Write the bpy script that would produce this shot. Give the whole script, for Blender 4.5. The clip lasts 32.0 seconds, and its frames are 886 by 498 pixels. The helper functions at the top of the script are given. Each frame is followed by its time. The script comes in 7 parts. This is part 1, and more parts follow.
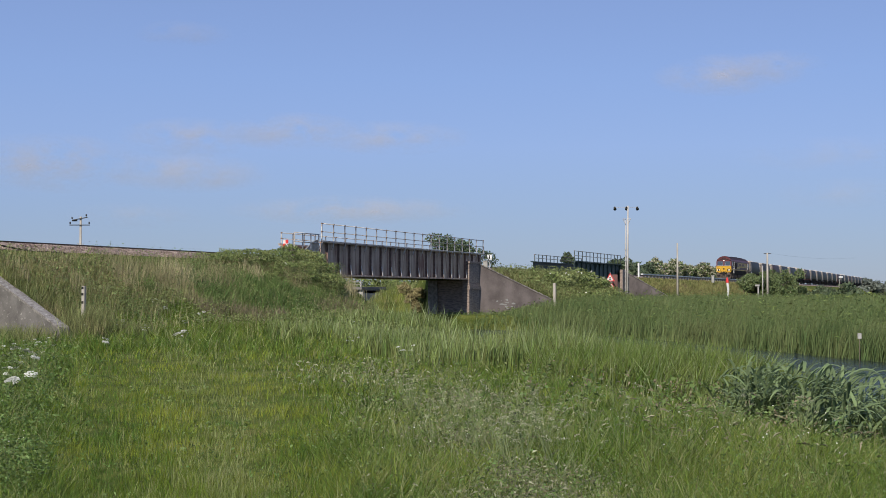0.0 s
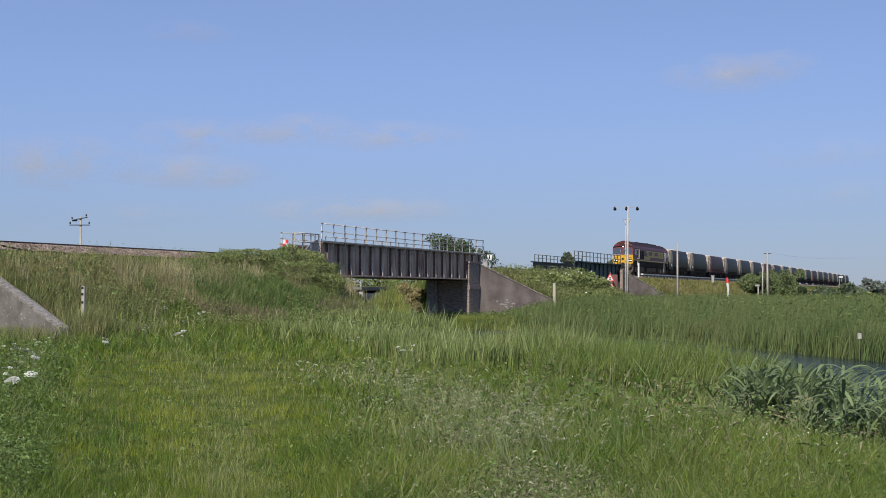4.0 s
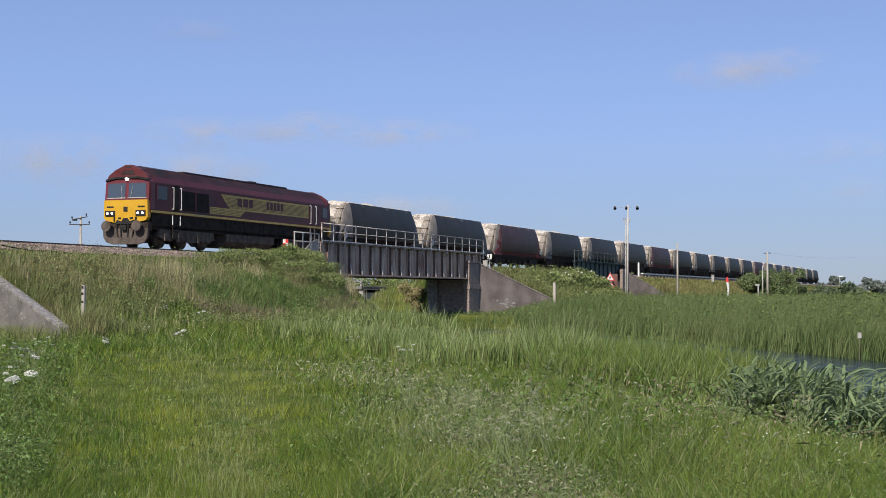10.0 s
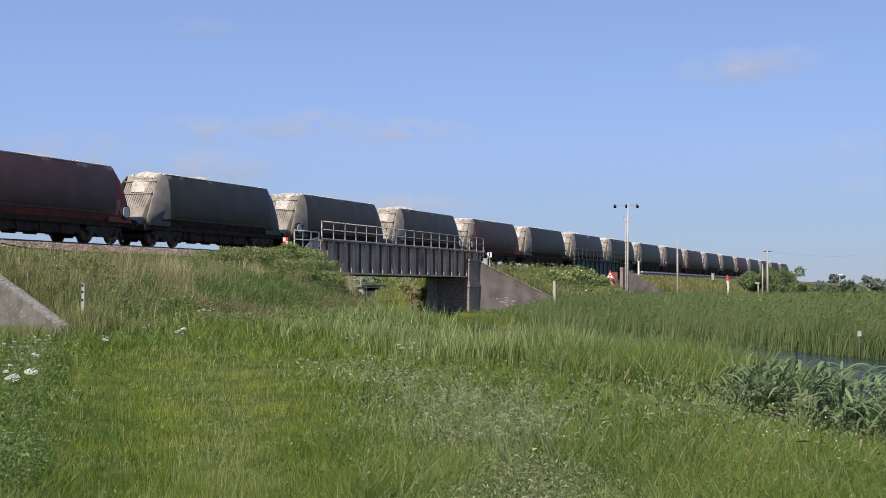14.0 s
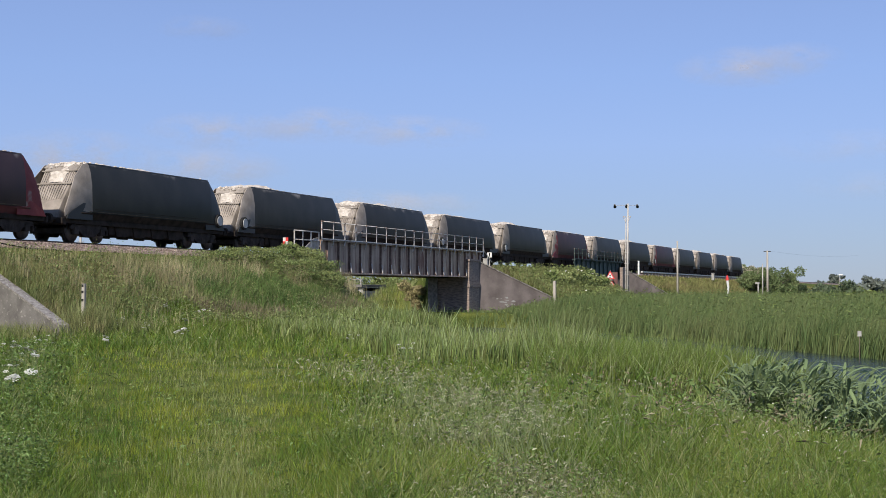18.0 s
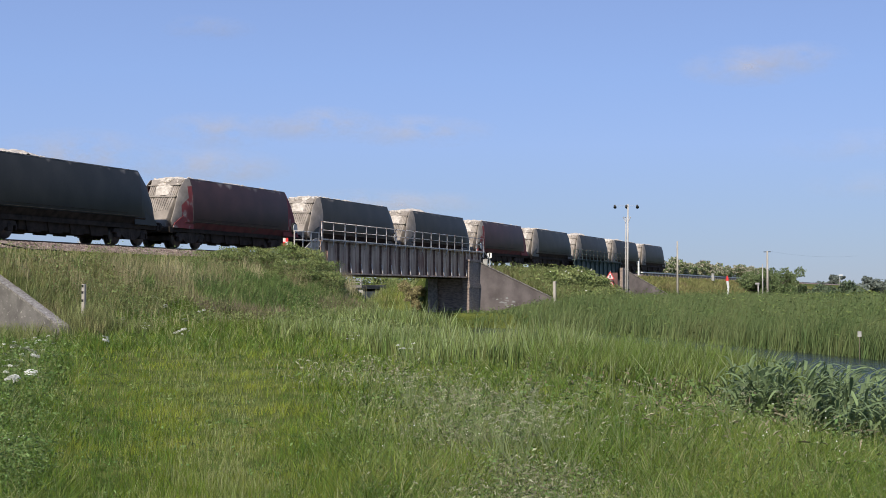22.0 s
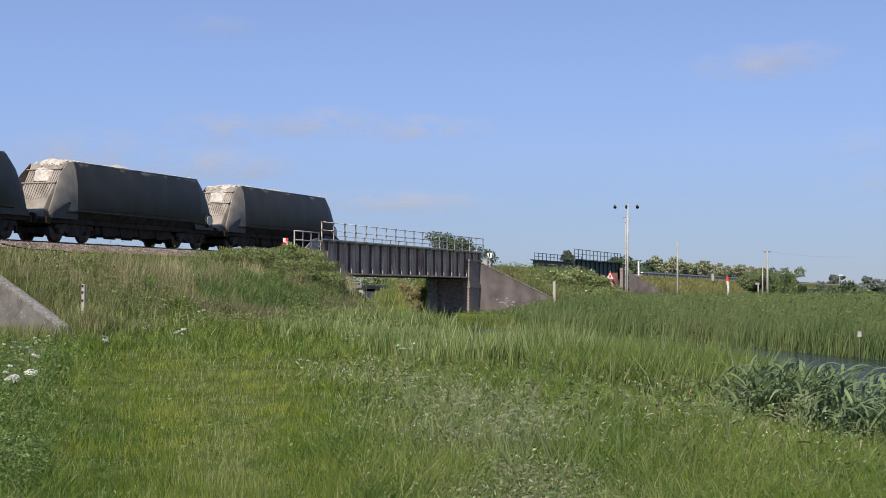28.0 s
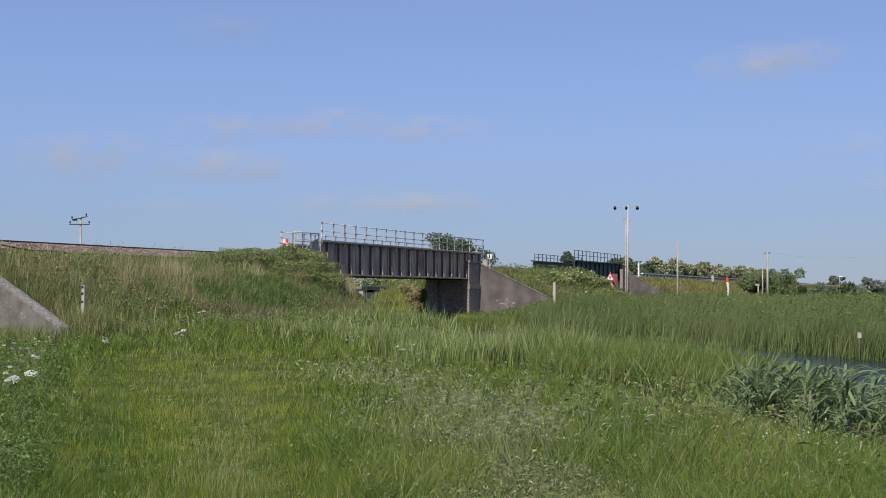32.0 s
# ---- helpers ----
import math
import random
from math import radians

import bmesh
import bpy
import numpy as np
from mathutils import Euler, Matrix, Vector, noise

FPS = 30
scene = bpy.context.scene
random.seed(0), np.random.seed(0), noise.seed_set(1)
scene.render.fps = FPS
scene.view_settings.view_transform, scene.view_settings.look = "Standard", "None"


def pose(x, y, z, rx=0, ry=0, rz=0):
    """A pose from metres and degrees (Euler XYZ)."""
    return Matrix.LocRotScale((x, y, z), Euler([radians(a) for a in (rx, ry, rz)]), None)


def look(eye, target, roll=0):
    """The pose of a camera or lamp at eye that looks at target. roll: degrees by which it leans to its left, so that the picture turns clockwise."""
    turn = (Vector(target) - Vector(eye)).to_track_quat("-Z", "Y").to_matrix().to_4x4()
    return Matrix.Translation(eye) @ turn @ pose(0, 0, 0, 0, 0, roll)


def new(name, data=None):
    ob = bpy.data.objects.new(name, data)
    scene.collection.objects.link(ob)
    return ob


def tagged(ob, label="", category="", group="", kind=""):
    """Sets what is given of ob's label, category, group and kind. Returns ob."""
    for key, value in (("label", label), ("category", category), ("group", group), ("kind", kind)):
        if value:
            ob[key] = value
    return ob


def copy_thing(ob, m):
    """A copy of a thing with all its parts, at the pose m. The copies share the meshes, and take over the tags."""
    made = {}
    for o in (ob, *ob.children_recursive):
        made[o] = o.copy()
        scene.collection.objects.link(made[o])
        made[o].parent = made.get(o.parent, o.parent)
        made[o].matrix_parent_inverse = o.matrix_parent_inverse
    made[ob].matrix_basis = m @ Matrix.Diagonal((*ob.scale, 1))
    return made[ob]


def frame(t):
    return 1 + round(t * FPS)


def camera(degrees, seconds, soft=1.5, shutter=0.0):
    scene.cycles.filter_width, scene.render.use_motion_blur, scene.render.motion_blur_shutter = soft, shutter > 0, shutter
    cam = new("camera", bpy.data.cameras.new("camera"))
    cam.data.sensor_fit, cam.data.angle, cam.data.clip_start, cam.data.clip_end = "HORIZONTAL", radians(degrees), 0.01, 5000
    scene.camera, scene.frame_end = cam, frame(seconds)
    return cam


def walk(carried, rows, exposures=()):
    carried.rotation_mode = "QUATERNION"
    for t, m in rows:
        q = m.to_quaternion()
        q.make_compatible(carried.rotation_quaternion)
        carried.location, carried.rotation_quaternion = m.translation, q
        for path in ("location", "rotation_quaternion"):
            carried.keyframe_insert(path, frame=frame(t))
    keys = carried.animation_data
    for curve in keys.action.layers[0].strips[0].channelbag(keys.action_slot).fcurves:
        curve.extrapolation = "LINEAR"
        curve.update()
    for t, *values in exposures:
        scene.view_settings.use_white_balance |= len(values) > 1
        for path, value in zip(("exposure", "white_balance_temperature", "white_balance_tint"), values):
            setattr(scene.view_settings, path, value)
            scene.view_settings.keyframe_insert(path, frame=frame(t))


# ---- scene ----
YAW, FOCAL, EYE_Z = radians(69.24), 2437.0, 1.7
cam = camera(35.67, 32.0, soft=0.8)
# slow settling of the tripod head: seconds, lift of the picture in fractions of the focal length
SETTLE = ((0, -1.0), (3.5, -1.0), (6.0, -1.0), (8.0, -0.5), (10.0, 0.0), (11.0, 1.5), (11.5, 1.0), (12.5, 3.0), (14.5, 3.2), (16.5, 4.0),
          (17.5, 3.0), (20.0, 3.0), (22.0, 2.2), (24.0, 2.2), (25.0, 3.0), (27.5, 2.2), (30.0, 1.8), (31.0, 0.4), (32.0, 0.2))


def view(lift):
    tilt = math.atan(76.4 / FOCAL) - lift / FOCAL
    return look((0, 0, EYE_Z), (100 * math.sin(YAW), 100 * math.cos(YAW), EYE_Z + 100 * math.tan(tilt)))


walk(cam, [(t, view(v)) for t, v in SETTLE], [(0, 0.20), (8, 0.20), (11, 0.36), (28, 0.34), (30, 0.20), (32, 0.18)])

# ---- light ----
SUN_AZ, SUN_EL = radians(182), radians(36)     # counter-clockwise from +X, along the track
to_sun = Vector((math.cos(SUN_AZ) * math.cos(SUN_EL), math.sin(SUN_AZ) * math.cos(SUN_EL), math.sin(SUN_EL)))
world = bpy.data.worlds.new("world")
scene.world = world
world.use_nodes = True
wn = world.node_tree
sky = wn.nodes.new("ShaderNodeTexSky")
sky.sky_type, sky.sun_disc, sky.sun_elevation = "NISHITA", False, SUN_EL
sky.sun_rotation = math.pi / 2 - SUN_AZ
sky.air_density, sky.dust_density, sky.ozone_density = 1.0, 0.0, 3.0
wn.nodes["Background"].inputs["Strength"].default_value = 0.080
cast = wn.nodes.new("ShaderNodeMix")          # the camera's cool rendering of a hazy blue sky
cast.data_type, cast.blend_type = "RGBA", "MULTIPLY"
cast.inputs[0].default_value, cast.inputs[7].default_value = 1.0, (1.0, 0.97, 1.28, 1)
wn.links.new(sky.outputs[0], cast.inputs[6])
haze = wn.nodes.new("ShaderNodeMix")          # even summer haze over the whole sky
haze.data_type = "RGBA"
haze.inputs[0].default_value, haze.inputs[7].default_value = 0.74, (2.95, 4.25, 7.5, 1)
wn.links.new(cast.outputs[2], haze.inputs[6])
band = wn.nodes.new("ShaderNodeMix")          # greyer towards the horizon, where the haze is deepest
band.data_type, band.blend_type = "RGBA", "MULTIPLY"
band.inputs[0].default_value = 1.0
height, split, low = wn.nodes.new("ShaderNodeTexCoord"), wn.nodes.new("ShaderNodeSeparateXYZ"), wn.nodes.new("ShaderNodeValToRGB")
scale = wn.nodes.new("ShaderNodeMath")
scale.operation, scale.inputs[1].default_value = "MULTIPLY", 4.0
wn.links.new(height.outputs["Generated"], split.inputs[0]), wn.links.new(split.outputs[2], scale.inputs[0]), wn.links.new(scale.outputs[0], low.inputs[0])
for k, c in ((0.0, (0.79, 0.82, 0.725)), (0.16, (0.875, 0.895, 0.82)), (0.42, (0.985, 0.995, 0.985)), (0.62, (0.95, 0.985, 1.0)), (0.85, (0.90, 0.92, 0.945))):
    e = low.color_ramp.elements.new(k)
    e.color = (*c, 1)
low.color_ramp.elements.remove(low.color_ramp.elements[0])
low.color_ramp.elements.remove(low.color_ramp.elements[-1])
wn.links.new(haze.outputs[2], band.inputs[6]), wn.links.new(low.outputs[0], band.inputs[7])
wn.links.new(band.outputs[2], wn.nodes["Background"].inputs["Color"])
sun = new("sun", bpy.data.lights.new("sun", "SUN"))
sun.data.energy, sun.data.angle, sun.data.color = 4.7, radians(0.6), (1.0, 0.93, 0.82)
sun.matrix_world = look(to_sun * 50, (0, 0, 0))


# ---- materials ----
def mat(name, c1, c2, scale=2.0, rough=0.8, metal=0.0, bump=0.3, fine=30.0, c3=None, spots=0.0, spot_scale=6.0, tint=0.0, stretch=(1, 1, 1), island=0.0, sheen=0.0, spec=None, dust=None):
    """Two-scale noise between two colours, spots of a third colour, fine relief, variation from piece to piece."""
    m = bpy.data.materials.new(name)
    m.use_nodes = True
    nt = m.node_tree
    N, L = nt.nodes, nt.links
    b = N["Principled BSDF"]
    b.inputs["Roughness"].default_value, b.inputs["Metallic"].default_value = rough, metal
    b.inputs["Specular IOR Level"].default_value = spec if spec is not None else (0.12 if sheen or rough > 0.93 else 0.4)
    co = N.new("ShaderNodeTexCoord")
    mp = N.new("ShaderNodeMapping")
    mp.inputs["Scale"].default_value = stretch
    L.new(co.outputs["Object"], mp.inputs[0])
    n1, n2 = N.new("ShaderNodeTexNoise"), N.new("ShaderNodeTexNoise")
    n1.inputs["Scale"].default_value, n1.inputs["Detail"].default_value = scale, 6
    n2.inputs["Scale"].default_value, n2.inputs["Detail"].default_value = fine, 3
    L.new(mp.outputs[0], n1.inputs[0]), L.new(mp.outputs[0], n2.inputs[0])
    ramp = N.new("ShaderNodeValToRGB")
    ramp.color_ramp.elements[0].position, ramp.color_ramp.elements[1].position = 0.32, 0.68
    ramp.color_ramp.elements[0].color, ramp.color_ramp.elements[1].color = (*c1, 1), (*c2, 1)
    mixn = N.new("ShaderNodeMath")
    mixn.operation, mixn.inputs[1].default_value = "MULTIPLY_ADD", 0.3
    sub = N.new("ShaderNodeMath")
    sub.operation, sub.inputs[1].default_value = "SUBTRACT", 0.15
    L.new(n2.outputs[0], mixn.inputs[0]), L.new(n1.outputs[0], mixn.inputs[2]), L.new(mixn.outputs[0], sub.inputs[0]), L.new(sub.outputs[0], ramp.inputs[0])
    col = ramp.outputs[0]
    if c3:
        n3 = N.new("ShaderNodeTexNoise")
        n3.inputs["Scale"].default_value, n3.inputs["Detail"].default_value = spot_scale, 5
        L.new(mp.outputs[0], n3.inputs[0])
        r3 = N.new("ShaderNodeMapRange")
        r3.inputs[1].default_value, r3.inputs[2].default_value = 0.72 - spots, 0.82 - spots
        L.new(n3.outputs[0], r3.inputs[0])
        mx = N.new("ShaderNodeMix")
        mx.data_type = "RGBA"
        mx.inputs[7].default_value = (*c3, 1)
        L.new(r3.outputs[0], mx.inputs[0]), L.new(col, mx.inputs[6])
        col = mx.outputs[2]
    if dust:
        # pale stone dust that has run down from the brim: colour, height of the brim, depth of the runs
        tone, brim, run = dust
        sp, fall, n4, ad, lim, dm = N.new("ShaderNodeSeparateXYZ"), N.new("ShaderNodeMapRange"), N.new("ShaderNodeTexNoise"), N.new("ShaderNodeMath"), N.new("ShaderNodeMapRange"), N.new("ShaderNodeMix")
        m4 = N.new("ShaderNodeMapping")
        m4.inputs["Scale"].default_value = (1.5, 1, 0.45)
        m4.inputs["Rotation"].default_value = (0, 0.25, 0)
        info = N.new("ShaderNodeObjectInfo")
        shift = N.new("ShaderNodeVectorMath")
        shift.operation, shift.inputs["Scale"].default_value = "SCALE", 90.0
        L.new(info.outputs["Random"], shift.inputs[0]), L.new(shift.outputs[0], m4.inputs["Location"])
        n4.inputs["Scale"].default_value, n4.inputs["Detail"].default_value = 0.8, 5
        fall.inputs[1].default_value, fall.inputs[2].default_value = brim - run, brim
        fall.inputs[3].default_value, fall.inputs[4].default_value = -0.45, 0.16
        ad.operation = "ADD"
        lim.inputs[1].default_value, lim.inputs[2].default_value, lim.inputs[4].default_value = 0.60, 0.80, 0.8
        dm.data_type, dm.inputs[7].default_value = "RGBA", (*tone, 1)
        L.new(co.outputs["Object"], sp.inputs[0]), L.new(sp.outputs[2], fall.inputs[0])
        L.new(co.outputs["Object"], m4.inputs[0]), L.new(m4.outputs[0], n4.inputs[0])
        L.new(fall.outputs[0], ad.inputs[0]), L.new(n4.outputs[0], ad.inputs[1]), L.new(ad.outputs[0], lim.inputs[0])
        L.new(lim.outputs[0], dm.inputs[0]), L.new(col, dm.inputs[6])
        col = dm.outputs[2]
    if tint or island:
        src = N.new("ShaderNodeNewGeometry").outputs["Random Per Island"] if island else N.new("ShaderNodeObjectInfo").outputs["Random"]
        hv = N.new("ShaderNodeHueSaturation")
        rg = N.new("ShaderNodeMapRange")
        a = island or tint
        rg.inputs[3].default_value, rg.inputs[4].default_value = 1 - a, 1 + a
        L.new(src, rg.inputs[0]), L.new(rg.outputs[0], hv.inputs["Value"]), L.new(col, hv.inputs["Color"])
        if island:
            rh = N.new("ShaderNodeMapRange")
            rh.inputs[3].default_value, rh.inputs[4].default_value = 0.485, 0.515
            L.new(src, rh.inputs[0]), L.new(rh.outputs[0], hv.inputs["Hue"])
        col = hv.outputs[0]
    L.new(col, b.inputs["Base Color"])
    if bump:
        bp = N.new("ShaderNodeBump")
        bp.inputs["Strength"].default_value, bp.inputs["Distance"].default_value = bump, 0.02
        L.new(n2.outputs[0], bp.inputs["Height"]), L.new(bp.outputs[0], b.inputs["Normal"])
    if sheen:
        tr = N.new("ShaderNodeBsdfTranslucent")
        ms = N.new("ShaderNodeMixShader")
        ms.inputs[0].default_value = sheen
        L.new(col, tr.inputs[0]), L.new(b.outputs[0], ms.inputs[1]), L.new(tr.outputs[0], ms.inputs[2])
        L.new(ms.outputs[0], N["Material Output"].inputs[0])
    return m


M_SOIL = mat("grassy_soil", (0.050, 0.069, 0.014), (0.138, 0.150, 0.036), 0.9, 0.95, bump=1.0, fine=34, c3=(0.045, 0.06, 0.02), spots=0.16, spot_scale=14, spec=0.05)
M_GRASS = mat("meadow_grass", (0.110, 0.168, 0.021), (0.251, 0.273, 0.045), 0.55, 0.6, bump=0, fine=4, c3=(0.27, 0.235, 0.10), spots=0.10, spot_scale=0.8, island=0.35, sheen=0.35, spec=0.06)
M_YELLOW_GRASS = mat("sunlit_yellow_grass", (0.153, 0.192, 0.049), (0.234, 0.263, 0.088), 0.7, 0.6, bump=0, fine=4, island=0.30, sheen=0.4, spec=0.06)
M_SEDGE = mat("dark_sedge", (0.056, 0.103, 0.019), (0.103, 0.158, 0.034), 0.8, 0.55, bump=0, fine=4, island=0.40, sheen=0.25, spec=0.06)
M_PALE_GRASS = mat("pale_flowering_grass", (0.185, 0.210, 0.082), (0.288, 0.300, 0.134), 0.9, 0.65, bump=0, fine=4, island=0.30, sheen=0.3, spec=0.06)
M_FADED = mat("faded_leaf", (0.189, 0.194, 0.117), (0.351, 0.350, 0.231), 1.2, 0.75, bump=0, fine=6, island=0.40, sheen=0.15, spec=0.06)
M_DEADSTEM = mat("dead_stem", (0.120, 0.098, 0.058), (0.215, 0.175, 0.110), 0.8, 0.8, bump=0, fine=3, island=0.35)
M_TALL = mat("tall_grass", (0.088, 0.144, 0.025), (0.172, 0.218, 0.047), 0.8, 0.6, bump=0, fine=5, c3=(0.24, 0.215, 0.10), spots=0.08, spot_scale=1.1, island=0.45, sheen=0.35, spec=0.06)
M_REED = mat("reed_leaf", (0.102, 0.146, 0.040), (0.212, 0.245, 0.082), 0.9, 0.6, bump=0, fine=3, island=0.6, sheen=0.3, spec=0.12)
# Paler copy of the reed leaf, with sun highlights put into the colour.
M_REEDTIP = mat("highlight_reed_leaf", (0.175, 0.222, 0.086), (0.285, 0.315, 0.150), 0.9, 0.55, bump=0, fine=4, island=0.35, sheen=0.3, spec=0.15)
M_REEDLEAF = mat("reed_blade", (0.126, 0.176, 0.075), (0.202, 0.249, 0.124), 1.5, 0.55, bump=0.1, fine=40, tint=0.4, sheen=0.3)
M_LITTER = mat("reed_litter", (0.160, 0.139, 0.084), (0.272, 0.246, 0.160), 2, 0.9, bump=0, fine=6, island=0.4)
# Distance haze on the far trees is put into this greyed leaf colour.
M_FARLEAF = mat("hazed_tree_leaf", (0.130, 0.150, 0.125), (0.190, 0.212, 0.180), 0.4, 0.6, bump=0, fine=2, island=0.3, sheen=0.25)
M_FARREED = mat("far_reeds", (0.089, 0.134, 0.046), (0.173, 0.204, 0.082), 0.3, 0.6, bump=0, fine=0.6, c3=(0.13, 0.13, 0.055), spots=0.08, spot_scale=0.12, island=0.28, sheen=0.3)
M_STRAW = mat("dry_grass", (0.22, 0.20, 0.10), (0.42, 0.37, 0.22), 0.3, 0.7, bump=0, fine=2, island=0.3, sheen=0.3)
M_BANK = mat("rough_bank_grass", (0.135, 0.165, 0.056), (0.245, 0.250, 0.108), 0.5, 0.7, bump=0, fine=2, c3=(0.225, 0.185, 0.095), spots=0.14, spot_scale=0.6, island=0.5, sheen=0.3)
M_OLIVE = mat("thin_olive_grass", (0.144, 0.147, 0.054), (0.231, 0.211, 0.090), 0.2, 0.8, bump=0, fine=1, c3=(0.20, 0.16, 0.085), spots=0.14, spot_scale=0.25, island=0.35, sheen=0.25)
M_BRAMBLE = mat("bramble_leaf", (0.127, 0.167, 0.055), (0.230, 0.253, 0.099), 0.6, 0.55, bump=0, fine=3, island=0.45, sheen=0.25)
# Hedge and tree leaf tones are lifted to stand in for distance haze.
M_LEAF = mat("hedge_leaf", (0.099, 0.138, 0.055), (0.185, 0.220, 0.095), 0.4, 0.55, bump=0, fine=2, island=0.4, sheen=0.25)
M_DARKLEAF = mat("tree_leaf", (0.075, 0.102, 0.060), (0.125, 0.155, 0.085), 0.4, 0.55, bump=0, fine=2, island=0.4, sheen=0.25)
M_BLOSSOM = mat("blossom", (0.300, 0.275, 0.190), (0.430, 0.400, 0.300), 3, 0.7, bump=0, island=0.2, sheen=0.2)
M_BROWNLEAF = mat("withered_leaf", (0.19, 0.165, 0.075), (0.31, 0.26, 0.13), 0.8, 0.7, bump=0, island=0.35)
M_SEED = mat("seed_head", (0.115, 0.115, 0.066), (0.191, 0.178, 0.119), 2, 0.8, bump=0, island=0.3)
M_HERB = mat("herb_leaf", (0.10, 0.16, 0.045), (0.19, 0.24, 0.09), 0.5, 0.55, bump=0, fine=3, c3=(0.26, 0.24, 0.15), spots=0.1, spot_scale=0.7, island=0.4, sheen=0.25)
M_LEAFY = mat("nettle_green", (0.076, 0.126, 0.037), (0.147, 0.200, 0.063), 0.5, 0.55, bump=0, fine=3, island=0.45, sheen=0.25)
M_STEM = mat("flower_stem", (0.10, 0.14, 0.05), (0.17, 0.19, 0.08), 3, 0.7, bump=0)
M_UMBEL = mat("umbel_white", (0.48, 0.48, 0.40), (0.62, 0.62, 0.54), 6, 0.8, bump=0, island=0.1)
M_BARK = mat("bark", (0.07, 0.055, 0.04), (0.13, 0.11, 0.08), 5, 0.9, bump=0.7, fine=25, stretch=(1, 1, 0.3))
M_BALLAST = mat("ballast", (0.135, 0.100, 0.086), (0.290, 0.225, 0.198), 5, 0.95, bump=1.0, fine=14, c3=(0.08, 0.062, 0.055), spots=0.12, spot_scale=7)
M_STONES = mat("loose_stone", (0.150, 0.110, 0.095), (0.300, 0.235, 0.205), 2, 0.95, bump=0.3, fine=30, island=0.45)
M_RAIL = mat("rail_steel", (0.045, 0.028, 0.020), (0.085, 0.052, 0.036), 6, 0.6, 0.3, fine=40)
M_SLEEPER = mat("sleeper", (0.15, 0.14, 0.13), (0.24, 0.22, 0.20), 4, 0.9)
M_GIRDER = mat("girder_paint", (0.270, 0.172, 0.120), (0.540, 0.390, 0.285), 2.4, 0.52, 0.0, 0.4, 26, c3=(0.190, 0.085, 0.056), spots=0.15, spot_scale=1.7, stretch=(1.6, 1, 0.2), spec=0.32)
M_RUST = mat("rusty_stiffener", (0.115, 0.070, 0.054), (0.235, 0.160, 0.128), 3, 0.75, 0.0, 0.4, 30, c3=(0.17, 0.068, 0.042), spots=0.12, spot_scale=3)
M_GALV = mat("galvanised_rail", (0.25, 0.235, 0.215), (0.42, 0.40, 0.375), 4, 0.6, 0.25, 0.2, 40, c3=(0.26, 0.17, 0.12), spots=0.1, spot_scale=5)
M_HANDRAIL = mat("pale_handrail_paint", (0.36, 0.33, 0.30), (0.62, 0.59, 0.55), 3, 0.7, 0, 0.2, 40, c3=(0.27, 0.16, 0.11), spots=0.15, spot_scale=4)
M_GREENIRON = mat("green_ironwork", (0.030, 0.053, 0.048), (0.053, 0.077, 0.071), 2, 0.6, 0.1, 0.3, 30)
M_BRICK = mat("blue_brick", (0.134, 0.103, 0.089), (0.302, 0.239, 0.202), 3.0, 0.9, 0, 0.6, 9, c3=(0.30, 0.27, 0.245), spots=0.10, spot_scale=5, stretch=(1, 1, 4.5))
M_PAVER = mat("wing_wall_face", (0.098, 0.080, 0.074), (0.180, 0.150, 0.140), 0.9, 0.88, 0, 0.5, 18, c3=(0.20, 0.18, 0.165), spots=0.06, spot_scale=1.6)
M_COPING = mat("coping_stone", (0.130, 0.116, 0.104), (0.300, 0.275, 0.250), 4.5, 0.9, 0, 0.5, 25)
M_CONC = mat("concrete", (0.24, 0.235, 0.22), (0.36, 0.35, 0.33), 1.3, 0.9, 0, 0.4, 20)
M_OLDCONC = mat("stained_concrete", (0.097, 0.090, 0.085), (0.175, 0.164, 0.155), 1.6, 0.92, 0, 0.6, 22, c3=(0.30, 0.28, 0.265), spots=0.10, spot_scale=7)
M_WORNCONC = mat("worn_concrete_edge", (0.115, 0.102, 0.092), (0.270, 0.250, 0.232), 7, 0.92, 0, 0.7, 30, c3=(0.38, 0.36, 0.34), spots=0.12, spot_scale=11)
M_WOODPOLE = mat("weathered_pole", (0.25, 0.225, 0.19), (0.40, 0.37, 0.325), 3, 0.85, 0, 0.5, 30, stretch=(1, 1, 0.15))
M_PALEPOLE = mat("silvered_pole", (0.317, 0.295, 0.268), (0.458, 0.431, 0.400), 3, 0.85, 0, 0.4, 30, stretch=(1, 1, 0.15))
M_PLOUGH = mat("dusty_valance", (0.060, 0.048, 0.041), (0.118, 0.097, 0.083), 3, 0.95, 0, 0.5, 24)
M_DARKMETAL = mat("dark_metal", (0.025, 0.025, 0.028), (0.06, 0.06, 0.062), 3, 0.55, 0.4, 0.2)
M_WHITE = mat("white_paint", (0.50, 0.50, 0.48), (0.64, 0.64, 0.62), 3, 0.55, 0, 0.1)
M_RED = mat("red_paint", (0.52, 0.030, 0.028), (0.66, 0.050, 0.045), 3, 0.5, 0, 0.1)
M_BLACK = mat("black_paint", (0.012, 0.012, 0.012), (0.03, 0.029, 0.028), 3, 0.8, 0, 0.1, spec=0.15)
M_MAROON = mat("maroon_paint", (0.066, 0.012, 0.014), (0.104, 0.022, 0.023), 1.2, 0.46, 0, 0.06, 20, c3=(0.060, 0.026, 0.025), spots=0.1, spot_scale=1.5, spec=0.25)
M_LOCORED = mat("cab_red", (0.095, 0.014, 0.020), (0.135, 0.025, 0.029), 2, 0.4, 0, 0.1)
